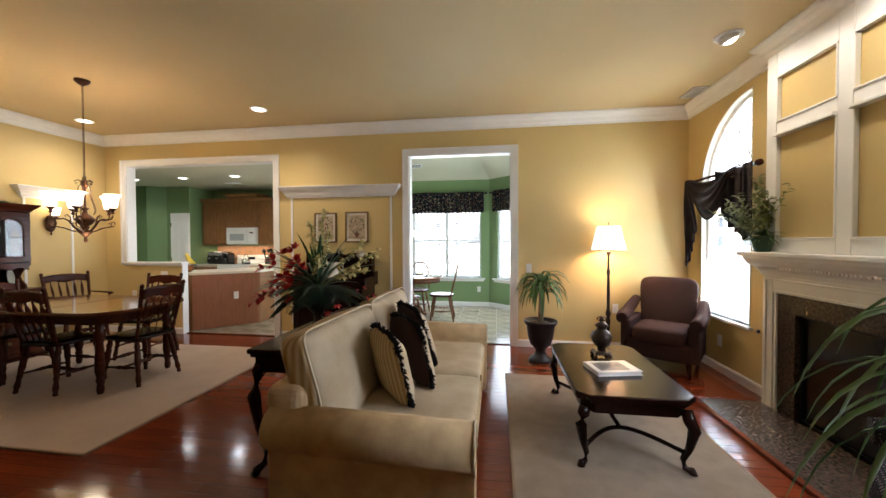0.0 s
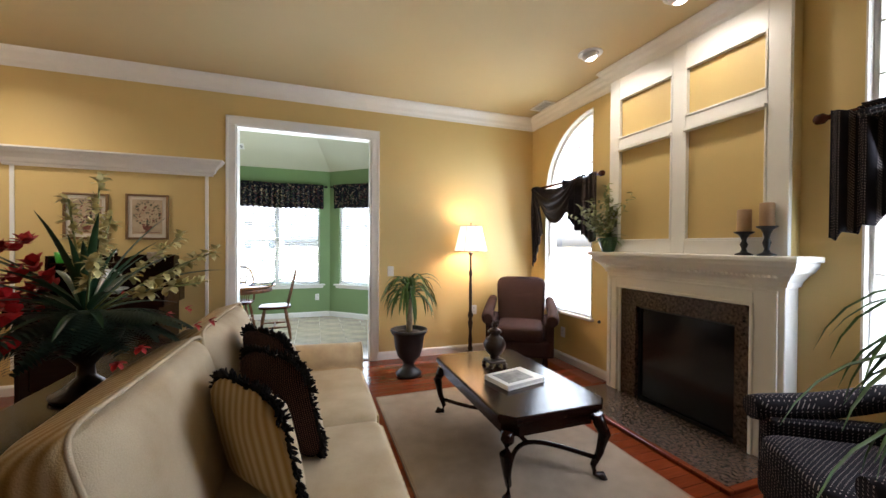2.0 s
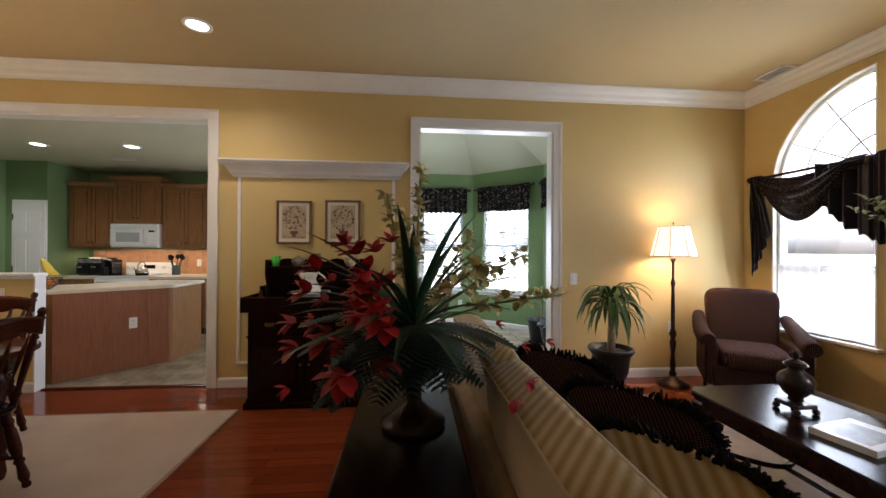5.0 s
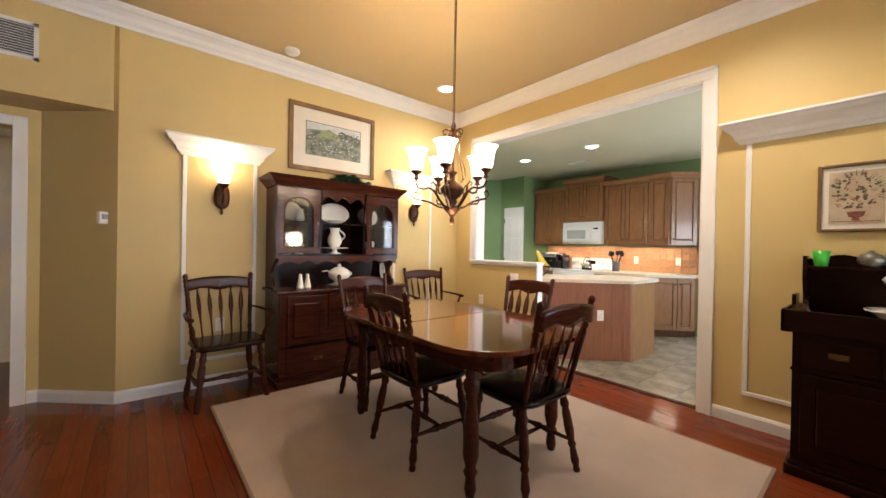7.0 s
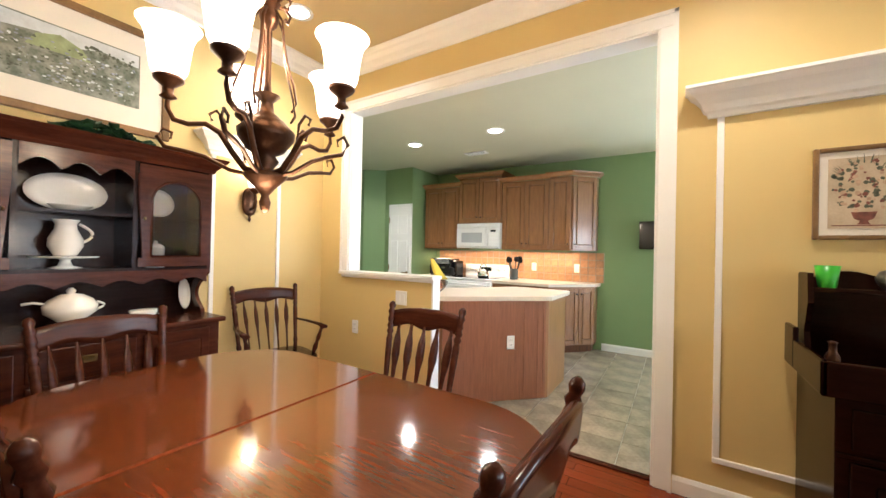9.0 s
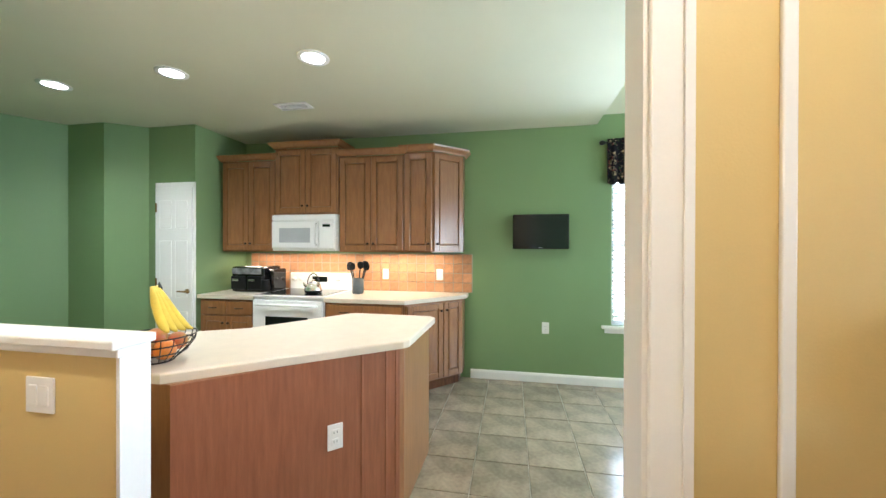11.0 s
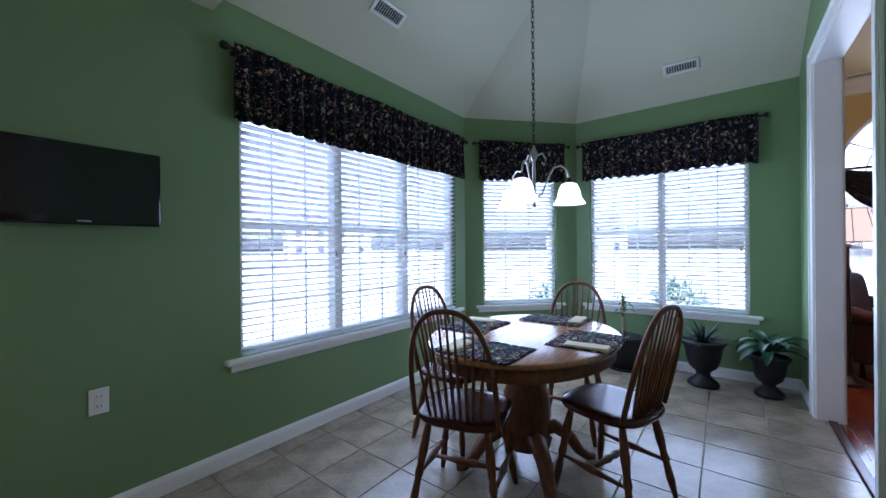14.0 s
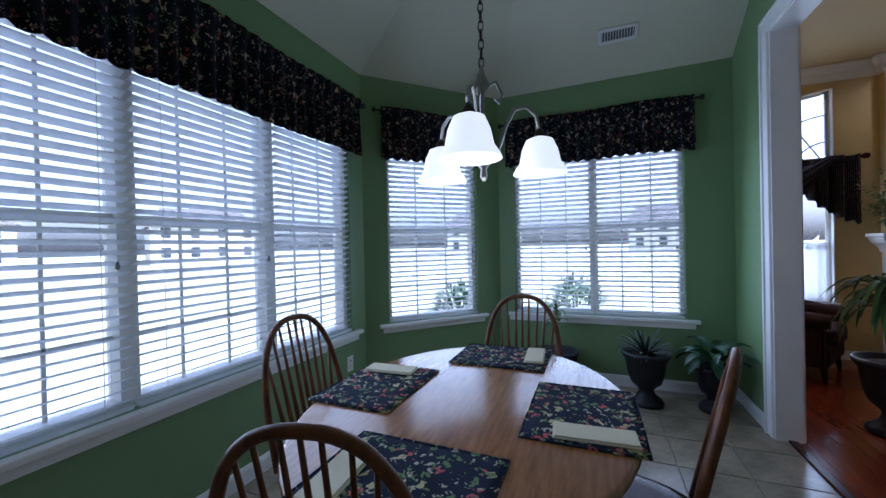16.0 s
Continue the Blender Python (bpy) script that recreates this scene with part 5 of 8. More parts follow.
# ---- dining side ----
def dining_table(m):
    t = thing("dining_table", m, "polished cherry dining table with rounded ends and turned legs", "dining table")
    hx, hy = 0.80, 0.50

    def outline(g, n=9):
        pts = []
        for cx, cy, a0 in ((hx - 0.32, hy - 0.30, 0), (-hx + 0.32, hy - 0.30, 90), (-hx + 0.32, -hy + 0.30, 180), (hx - 0.32, -hy + 0.30, 270)):
            for i in range(n + 1):
                a = radians(a0 + 90 * i / n)
                pts.append((cx + (0.32 + g) * math.cos(a), cy + (0.30 + g) * math.sin(a)))
        return pts

    full = outline(0)
    for s, nm in ((1, "leaf_east"), (-1, "leaf_west")):
        half = [(x, y) for x, y in full if x * s > 0.002]
        if s > 0:
            half = sorted(half, key=lambda p: math.atan2(p[1], p[0])) 
            half = [(0.002, -hy)] + half + [(0.002, hy)]
        else:
            half = sorted(half, key=lambda p: math.atan2(p[1], -p[0]))[::-1]
            half = [(-0.002, hy)] + half + [(-0.002, -hy)]
        part("tabletop", prism(bm_new(), half, 0.725, 0.752, 0.006), M_TOPWOOD, t)
    part("apron", prism(bm_new(), outline(-0.09), 0.63, 0.725), M_CHERRY, t)
    leg = [(0, 0.03), (0.16, 0.032), (0.17, 0.038), (0.2, 0.03), (0.22, 0.042), (0.27, 0.045), (0.31, 0.03), (0.33, 0.036), (0.36, 0.026), (0.55, 0.038), (0.72, 0.04), (0.8, 0.026), (0.83, 0.036), (0.87, 0.024), (0.95, 0.03), (1, 0.022)]
    for sx in (-1, 1):
        for sy in (-1, 1):
            b = bm_new()
            turned(b, (sx * 0.56, sy * 0.335, 0.72), (sx * 0.565, sy * 0.34, 0), leg, 14)
            part("leg", b, M_CHERRY, t)
    return t


dining_table(turn(-4.345, 3.285, 0.012, 0))

POST = [(0, 0.016), (0.08, 0.014), (0.12, 0.019), (0.16, 0.013), (0.45, 0.017), (0.62, 0.018), (0.66, 0.013), (0.69, 0.021), (0.72, 0.013), (0.75, 0.021), (0.78, 0.013), (0.81, 0.02), (0.86, 0.014), (0.89, 0.022), (0.92, 0.014), (0.95, 0.02), (0.98, 0.017), (1.0, 0.006)]
LEG = [(0, 0.02), (0.1, 0.019), (0.16, 0.026), (0.22, 0.018), (0.28, 0.024), (0.5, 0.026), (0.62, 0.017), (0.66, 0.024), (0.7, 0.016), (0.86, 0.024), (0.93, 0.015), (0.97, 0.02), (1, 0.016)]


def side_chair(m, arms, label, group):
    """Colonial chair with turned posts and arrow spindles; front at -y."""
    t = thing("dining_chair", m, label, "chair", group)
    b = bm_new()
    w = 0.25 if arms else 0.225
    blob(b, (2 * w, 0.43, 0.045), (0, 0, 0.445), 0.35, 0.4, 32, 8)
    part("seat", b, M_DARK, t)
    for sx in (-1, 1):
        for y, yy in ((-0.15, -0.2), (0.15, 0.22)):
            b = bm_new()
            turned(b, (sx * (w - 0.06), y, 0.435), (sx * (w - 0.01), yy, 0), LEG, 10)
            part("leg", b, M_CHERRY, t)
        b = bm_new()
        turned(b, (sx * (w - 0.035), -0.185, 0.16), (sx * (w - 0.035), 0.2, 0.17), [(0, 0.009), (0.3, 0.012), (0.42, 0.02), (0.5, 0.014), (0.58, 0.02), (0.7, 0.012), (1, 0.009)], 8)
        part("stretcher", b, M_CHERRY, t)
        b = bm_new()
        turned(b, (sx * (w - 0.04), 0.175, 0.45), (sx * (w - 0.005), 0.29, 0.97), POST, 10)
        part("back_post", b, M_CHERRY, t)
    b = bm_new()
    turned(b, (-w + 0.04, 0.0, 0.165), (w - 0.04, 0.0, 0.165), [(0, 0.009), (0.35, 0.013), (0.45, 0.02), (0.5, 0.014), (0.55, 0.02), (0.65, 0.013), (1, 0.009)], 8)
    part("stretcher", b, M_CHERRY, t)
    b = bm_new()
    turned(b, (-w + 0.03, -0.185, 0.22), (w - 0.03, -0.185, 0.22), [(0, 0.009), (0.35, 0.014), (0.45, 0.022), (0.5, 0.014), (0.55, 0.022), (0.65, 0.014), (1, 0.009)], 8)
    part("stretcher", b, M_CHERRY, t)
    b = bm_new()

    def crest(u, v):
        x = (-1 + 2 * u) * (w - 0.012)
        top = 0.915 + 0.03 * math.sin(math.pi * u) ** 0.6
        bot = 0.84 - 0.012 * math.cos(4 * math.pi * u)
        return (x, 0.283 + 0.014 * math.sin(math.pi * u) - 0.02 * (1 - v) * 0.5, bot + (top - bot) * v)

    cloth(b, crest, 20, 4)
    o = part("crest_rail", b, M_CHERRY, t)
    thick(o, 0.02)
    for i in range(5):
        b = bm_new()
        x = (i - 2) * 0.082
        p, q = Vector((x * 0.85, 0.165, 0.455)), Vector((x, 0.278, 0.85))
        pts = [p.lerp(q, k) for k in (0, 0.25, 0.45, 0.6, 0.78, 0.9, 1)]
        tube(b, pts, [0.008, 0.009, 0.013, 0.022, 0.02, 0.01, 0.008], 8, flat=0.45)
        part("spindle", b, M_CHERRY, t)
    if arms:
        for sx in (-1, 1):
            b = bm_new()
            tube(b, [(sx * (w - 0.02), 0.23, 0.68), (sx * (w + 0.02), 0.08, 0.675), (sx * (w + 0.035), -0.1, 0.672), (sx * (w + 0.03), -0.18, 0.668)], [0.014, 0.018, 0.022, 0.026], 8, flat=0.6)
            part("arm", b, M_CHERRY, t)
            b = bm_new()
            turned(b, (sx * (w - 0.02), -0.10, 0.455), (sx * (w + 0.03), -0.14, 0.665), [(0, 0.012), (0.25, 0.02), (0.4, 0.011), (0.6, 0.018), (0.8, 0.011), (1, 0.014)], 8)
            part("arm_post", b, M_CHERRY, t)
    return t


G1 = "chairs round the dining table"
chair = side_chair(turn(-4.335, 3.06, 0.012, 180), False, "dark cherry spindle-back dining chair at the table", G1)
for x, y, d in ((-3.79, 3.34, -92), (-4.42, 3.98, 4), (-5.12, 3.20, 90)):
    copy_thing(chair, turn(x, y, 0.012, d))
G2 = "armchairs along the dining wall"
achair = side_chair(turn(-5.85, 2.25, 0, 94), True, "dark cherry spindle-back armchair against the yellow wall", G2)
copy_thing(achair, turn(-5.83, 4.32, 0, 78))


def hutch(m):
    """Tall dresser; front at -y, its back on the wall."""
    t = thing("china_hutch", m, "dark cherry china hutch with arched glass doors", "hutch")
    W, D1, D2 = 0.62, 0.45, 0.32
    b = bm_new()
    box(b, -W, W, -D1, 0, 0.09, 0.80, 0.004)
    part("base_cabinet", b, M_CHERRY, t)
    b = bm_new()
    box(b, -W - 0.02, W + 0.02, -D1 - 0.02, 0, 0.0, 0.07, 0.01)
    box(b, -W - 0.01, W + 0.01, -D1 - 0.01, 0, 0.07, 0.09, 0.006)
    part("plinth", b, M_CHERRY, t)
    part("counter", box(bm_new(), -W - 0.03, W + 0.03, -D1 - 0.03, 0, 0.80, 0.83, 0.01), M_CHERRY, t)

    def drawer(x0, x1, z0, z1):
        dr = part("drawer", box(bm_new(), x0, x1, -D1 - 0.014, -D1 + 0.005, z0, z1, 0.007), M_CHERRY, t)
        b = bm_new()
        cx, cz = (x0 + x1) / 2, (z0 + z1) / 2
        box(b, cx - 0.04, cx + 0.04, -D1 - 0.02, -D1 - 0.014, cz - 0.014, cz + 0.02, 0.003)
        tube(b, arc(lambda u: (cx - 0.032 + 0.064 * u, -D1 - 0.026, cz - 0.012 * math.sin(math.pi * u) + 0.006), 8), 0.004, 6)
        part("pull", b, M_BRASS, dr, "brass bail pull")

    drawer(-0.20, 0.20, 0.635, 0.78)
    drawer(-0.20, 0.20, 0.48, 0.62)
    drawer(-0.56, -0.02, 0.11, 0.33)
    drawer(0.02, 0.56, 0.11, 0.33)
    for s in (-1, 1):
        d = part("cabinet_door", box(bm_new(), s * 0.23, s * 0.56, -D1 - 0.014, -D1 + 0.005, 0.36, 0.78, 0.006), M_CHERRY, t)
        b = bm_new()
        box(b, s * 0.28, s * 0.51, -D1 - 0.024, -D1 - 0.012, 0.42, 0.72, 0.012)
        part("raised_panel", b, M_CHERRY, d)
    part("rail", box(bm_new(), -W, W, -D1 - 0.008, -D1 + 0.005, 0.335, 0.355, 0.003), M_DARK, t)
    # upper part
    part("back_panel", box(bm_new(), -W + 0.02, W - 0.02, -0.022, 0, 0.83, 1.74), M_DARK, t)
    for s in (-1, 1):
        b = bm_new()
        prof = [(-0.0, 0.83), (-D2 + 0.06, 0.83)] + arc(lambda u: (-D2 + 0.06 + 0.09 * math.sin(math.pi * u), 0.86 + 0.2 * u), 8) + [(-D2, 1.10), (-D2, 1.74), (0.0, 1.74)]
        f0 = [b.verts.new((s * W, y, z)) for y, z in prof]
        f1 = [b.verts.new((s * (W - 0.022), y, z)) for y, z in prof]
        b.faces.new(f0)
        b.faces.new(f1[::-1])
        for i in range(len(prof)):
            b.faces.new((f0[i], f1[i], f1[(i + 1) % len(prof)], f0[(i + 1) % len(prof)]))
        bmesh.ops.recalc_face_normals(b, faces=b.faces)
        part("side_panel", b, M_CHERRY, t)
        part("divider", box(bm_new(), s * 0.215, s * 0.235, -D2 + 0.01, -0.022, 1.14, 1.74), M_DARK, t)
    part("lower_shelf", box(bm_new(), -W + 0.022, W - 0.022, -D2 + 0.005, -0.022, 1.12, 1.14), M_DARK, t)
    part("upper_shelf", box(bm_new(), -0.215, 0.215, -D2 + 0.04, -0.022, 1.425, 1.44), M_DARK, t)
    for s in (-1, 1):
        part("side_shelf", box(bm_new(), s * 0.235, s * (W - 0.022), -D2 + 0.04, -0.022, 1.425, 1.44), M_DARK, t)

    def scallop(x0, x1, z0, z1, n, amp, name):
        b = bm_new()
        up = [(x0, z1), (x1, z1)]
        low = arc(lambda u: (x1 + (x0 - x1) * u, z0 + amp * abs(math.sin(n * math.pi * u))), 40)
        pr = up + low
        f0 = [b.verts.new((x, -D2 - 0.006, z)) for x, z in pr]
        f1 = [b.verts.new((x, -D2 + 0.014, z)) for x, z in pr]
        b.faces.new(f0)
        b.faces.new(f1[::-1])
        for i in range(len(pr)):
            b.faces.new((f0[i], f1[i], f1[(i + 1) % len(pr)], f0[(i + 1) % len(pr)]))
        bmesh.ops.recalc_face_normals(b, faces=b.faces)
        part(name, b, M_CHERRY, t)

    scallop(-0.215, 0.215, 1.63, 1.74, 3, 0.05, "scalloped_apron")
    scallop(-W + 0.022, W - 0.022, 1.04, 1.125, 7, 0.035, "lower_apron")
    for s in (-1, 1):
        # door with an arched light
        x0, x1, z0, z1 = 0.235, W - 0.005, 1.145, 1.73
        a0, a1, sp = x0 + 0.06, x1 - 0.06, 1.52
        r = (a1 - a0) / 2
        hole = [(a0, z0 + 0.06), (a1, z0 + 0.06)] + arc(lambda u: ((a0 + a1) / 2 + r * math.cos(math.pi * u), sp + r * math.sin(math.pi * u)), 14)
        b = bm_new()
        outer = []
        for x, z in hole:
            dx, dz = x - (a0 + a1) / 2, z - (z0 + z1) / 2
            k = min(((x1 - x0) / 2) / max(1e-6, abs(dx)), ((z1 - z0) / 2) / max(1e-6, abs(dz)))
            outer.append(((a0 + a1) / 2 + dx * k, (z0 + z1) / 2 + dz * k))
        corner = [(x0, z0), (x1, z0), (x1, z1), (x0, z1)]
        n = len(hole)
        for y in (-D2 - 0.012, -D2 + 0.008):
            hv = [b.verts.new((s * x, y, z)) for x, z in hole]
            ov = [b.verts.new((s * x, y, z)) for x, z in outer]
            for i in range(n):
                b.faces.new((hv[i], hv[(i + 1) % n], ov[(i + 1) % n], ov[i]))
        for cx, cz in corner:
            box(b, s * min(cx, (a0 + a1) / 2 + (cx - (a0 + a1) / 2) * 0.84), s * max(cx, (a0 + a1) / 2 + (cx - (a0 + a1) / 2) * 0.84), -D2 - 0.0115, -D2 + 0.0075, min(cz, (z0 + z1) / 2 + (cz - (z0 + z1) / 2) * 0.82), max(cz, (z0 + z1) / 2 + (cz - (z0 + z1) / 2) * 0.82))
        tube(b, [(s * x, -D2 - 0.008, z) for x, z in hole + hole[:1]], 0.008, 6)
        d = part("glass_door", b, M_CHERRY, t)
        b = bm_new()
        b.faces.new([b.verts.new((s * x, -D2, z)) for x, z in hole])
        thick(part("pane", b, M_PANE, d), 0.003)
        part("knob", blob(bm_new(), (0.014, 0.02, 0.02), (s * (x0 + 0.025), -D2 - 0.022, 1.42), 0.9, 0.9, 8, 6), M_BRASS, d)
    b = bm_new()
    sweep(b, [(W, 0, 1.74), (W, -D2, 1.74), (-W, -D2, 1.74), (-W, 0, 1.74)], [(0, 0), (0.01, 0), (0.018, 0.02), (0.03, 0.035), (0.05, 0.055), (0.065, 0.07), (0.075, 0.09), (0, 0.09)])
    part("cornice", b, M_CHERRY, t)
    part("top", box(bm_new(), -W, W, -D2, 0, 1.74, 1.815), M_DARK, t)
    return t


HM = pose(-6.185, 3.225, 0, 0, 0, 90)
hutch(HM)


def china(name, prof, at, label, cat="china", seg=20, extra=None, squash=1.0):
    b = bm_new()
    lathe(b, prof, seg, squash=squash)
    t = thing(name, HM @ Matrix.Translation(at), label, cat, "white china in the hutch")
    part("body", b, M_CHINA, t)
    if extra:
        e = bm_new()
        extra(e)
        part("handle", e, M_CHINA, t)
    return t


def plate(name, at, rx, rz, label):
    b = bm_new()
    lathe(b, [(0.0, 0.0), (0.6, 0.0), (0.7, 0.03), (1.0, 0.07), (1.0, 0.085), (0.7, 0.045), (0.58, 0.02), (0.0, 0.02)], 28)
    bmesh.ops.transform(b, matrix=Matrix.Diagonal((rx, rz, 0.18, 1)), verts=b.verts)
    t = thing(name, HM @ Matrix.Translation(at) @ Matrix.Rotation(radians(80), 4, "X"), label, "plate", "white china in the hutch")
    part("dish", b, M_CHINA, t)


plate("platter", (0.0, -0.07, 1.545), 0.165, 0.105, "large oval white platter standing on the shelf")
plate("plate", (0.41, -0.07, 1.535), 0.09, 0.09, "round cream plate standing on the shelf")
plate("plate", (-0.42, -0.07, 1.535), 0.09, 0.09, "round white plate behind the glass door")
plate("plate", (0.56, -0.10, 0.95), 0.035, 0.1, "white plate on edge beside the counter")
china("bowl", [(0.035, 0), (0.06, 0.01), (0.085, 0.03), (0.09, 0.035), (0.08, 0.03), (0.001, 0.012)], (0.0, -0.14, 1.44), "low white bowl on the upper shelf", "bowl")
china("pitcher", [(0.045, 0), (0.05, 0.01), (0.07, 0.05), (0.068, 0.09), (0.045, 0.14), (0.042, 0.165), (0.055, 0.19), (0.05, 0.19), (0.035, 0.16), (0.001, 0.15)], (-0.02, -0.16, 1.205), "white china pitcher on a cake stand", "pitcher", extra=lambda e: tube(e, arc(lambda u: (0.05 + 0.055 * math.sin(math.pi * u), 0, 0.06 + 0.11 * u), 10), 0.008, 6))
china("cake_stand", [(0.07, 0), (0.03, 0.012), (0.02, 0.04), (0.03, 0.05), (0.13, 0.055), (0.135, 0.062), (0.001, 0.062)], (-0.02, -0.16, 1.14), "white footed cake stand", "cake stand")
china("canister", [(0.04, 0), (0.046, 0.01), (0.046, 0.11), (0.05, 0.115), (0.03, 0.135), (0.01, 0.14), (0.012, 0.155), (0.0, 0.16)], (0.38, -0.15, 1.14), "white lidded canister behind the glass", "canister")
china("creamer", [(0.03, 0), (0.045, 0.03), (0.04, 0.07), (0.028, 0.1), (0.035, 0.12), (0.03, 0.12), (0.001, 0.1)], (-0.36, -0.14, 1.44), "small white creamer behind the glass", "creamer")
china("mug", [(0.036, 0), (0.04, 0.01), (0.04, 0.09), (0.036, 0.09), (0.034, 0.02), (0.001, 0.015)], (-0.37, -0.16, 1.14), "white mug behind the glass door", "mug")
china("mug", [(0.036, 0), (0.04, 0.01), (0.042, 0.1), (0.038, 0.1), (0.034, 0.02), (0.001, 0.015)], (-0.48, -0.15, 1.14), "cream mug behind the glass door", "mug")
china("soup_tureen", [(0.055, 0), (0.06, 0.012), (0.04, 0.025), (0.06, 0.04), (0.1, 0.075), (0.105, 0.11), (0.1, 0.115), (0.085, 0.14), (0.045, 0.165), (0.015, 0.17), (0.02, 0.185), (0.008, 0.2), (0.0, 0.2)], (-0.02, -0.28, 0.845), "white soup tureen with lid and ladle", "tureen", extra=lambda e: (tube(e, [(-0.08, 0, 0.12), (-0.13, 0, 0.135), (-0.17, 0, 0.13)], 0.007, 6), tube(e, arc(lambda u: (0.1 + 0.03 * math.sin(math.pi * u), 0, 0.08 + 0.04 * u), 6), 0.006, 6)))
china("saucer", [(0.06, 0), (0.11, 0.012), (0.115, 0.015), (0.06, 0.008), (0.001, 0.008)], (-0.02, -0.28, 0.83), "white stand under the tureen", "saucer")
china("gravy_boat", [(0.04, 0), (0.06, 0.02), (0.075, 0.05), (0.07, 0.05), (0.05, 0.02), (0.001, 0.015)], (0.3, -0.24, 0.84), "white gravy boat on the hutch counter", "gravy boat", squash=0.6, extra=lambda e: tube(e, arc(lambda u: (0.07 + 0.035 * math.sin(math.pi * u), 0, 0.015 + 0.035 * u), 6), 0.005, 6))
for dx in (-0.4, -0.335):
    china("salt_shaker", [(0.03, 0), (0.032, 0.01), (0.022, 0.06), (0.014, 0.1), (0.016, 0.115), (0.006, 0.13), (0.0, 0.13)], (dx, -0.3, 0.83), "tall white china shaker on the counter", "shaker", seg=14)
# trailing ivy on top
t = thing("ivy_garland", HM @ Matrix.Translation((0.12, -0.17, 1.83)), "green ivy trailing along the hutch top", "plant")
rnd = random.Random(4)
b = bm_new()
for i in range(260):
    u = rnd.gauss(0, 0.16)
    h = max(0.0, 0.1 * math.exp(-(u / 0.14) ** 2)) * rnd.random()
    a = rnd.uniform(0, 6.283)
    leaf_strip(b, (u, rnd.uniform(-0.06, 0.06), h + 0.005), (math.cos(a), math.sin(a), rnd.uniform(-0.1, 0.9)), rnd.uniform(0.05, 0.085), 0.05, 0.9, 3)
part("leaves", b, M_DEEPLEAF, t)
b = bm_new()
tube(b, arc(lambda u: (-0.4 + 0.8 * u, 0.03 * math.sin(9 * u), 0.008), 14), 0.005, 5)
part("vine", b, M_TRUNK, t)


def framed(name, m, w, h, fw, mat_frame, print_mat, mat_w, label):
    """A framed picture; hangs with its back on the plane y = 0, facing -y."""
    t = thing(name, m, label, "picture")
    b = bm_new()
    for x0, x1, z0, z1 in ((-w / 2, -w / 2 + fw, -h / 2, h / 2), (w / 2 - fw, w / 2, -h / 2, h / 2), (-w / 2 + fw, w / 2 - fw, h / 2 - fw, h / 2), (-w / 2 + fw, w / 2 - fw, -h / 2, -h / 2 + fw)):
        box(b, x0, x1, -0.028, 0, z0, z1, 0.006)
    part("frame", b, mat_frame, t)
    part("mat_board", box(bm_new(), -w / 2 + fw, w / 2 - fw, -0.012, -0.002, -h / 2 + fw, h / 2 - fw), M_MATBOARD, t)
    part("print", box(bm_new(), -w / 2 + fw + mat_w, w / 2 - fw - mat_w, -0.016, -0.012, -h / 2 + fw + mat_w, h / 2 - fw - mat_w), print_mat, t)
    return t


def ink(name, shapes, mat, parent, y):
    """Thin flat patches lying on a print: shapes are outlines in x and z."""
    b = bm_new()
    for pts in shapes:
        lo = [b.verts.new((x, y, z)) for x, z in pts]
        hi = [b.verts.new((x, y - 0.0004, z)) for x, z in pts]
        n = len(pts)
        b.faces.new(lo)
        b.faces.new(hi[::-1])
        for i in range(n):
            b.faces.new((lo[i], lo[(i + 1) % n], hi[(i + 1) % n], hi[i]))
    bmesh.ops.recalc_face_normals(b, faces=b.faces)
    return part(name, b, mat, parent)


def daub(rnd, x, z, r, n=6, flat=1.0):
    return [(x + r * rnd.uniform(0.6, 1.1) * math.cos(2 * math.pi * k / n), z + flat * r * rnd.uniform(0.6, 1.1) * math.sin(2 * math.pi * k / n)) for k in range(n)]


def printed_bouquet(t, seed):
    """A full bouquet in a footed bowl, on a buff ground."""
    rnd = random.Random(seed)
    heads, leaves, pale = [], [], []
    for i in range(120):
        a, q = rnd.uniform(0, 6.283), rnd.random() ** 0.5
        x, z = 0.105 * q * math.cos(a), 0.03 + 0.115 * q * math.sin(a)
        (heads, leaves, pale, leaves)[i % 4].append(daub(rnd, x, z, rnd.uniform(0.004, 0.012)))
    for i in range(26):
        a = rnd.uniform(-0.4, 3.5)
        leaves.append([(0.09 * math.cos(a), 0.03 + 0.10 * math.sin(a)), (0.125 * math.cos(a + 0.03), 0.03 + 0.142 * math.sin(a + 0.03)), (0.09 * math.cos(a + 0.05), 0.03 + 0.10 * math.sin(a + 0.05))])
    ink("printed_leaves", leaves, M_INKLEAF, t, -0.0161)
    ink("printed_blooms", heads, M_INKRED, t, -0.0163)
    ink("printed_petals", pale, M_INKPALE, t, -0.0165)
    ink("printed_bowl", [[(-0.04, -0.085), (0.04, -0.085), (0.03, -0.115), (0.012, -0.125), (0.02, -0.14), (-0.02, -0.14), (-0.012, -0.125), (-0.03, -0.115)], [(-0.10, -0.142), (0.10, -0.142), (0.10, -0.147), (-0.10, -0.147)]], M_INKRED, t, -0.0162)


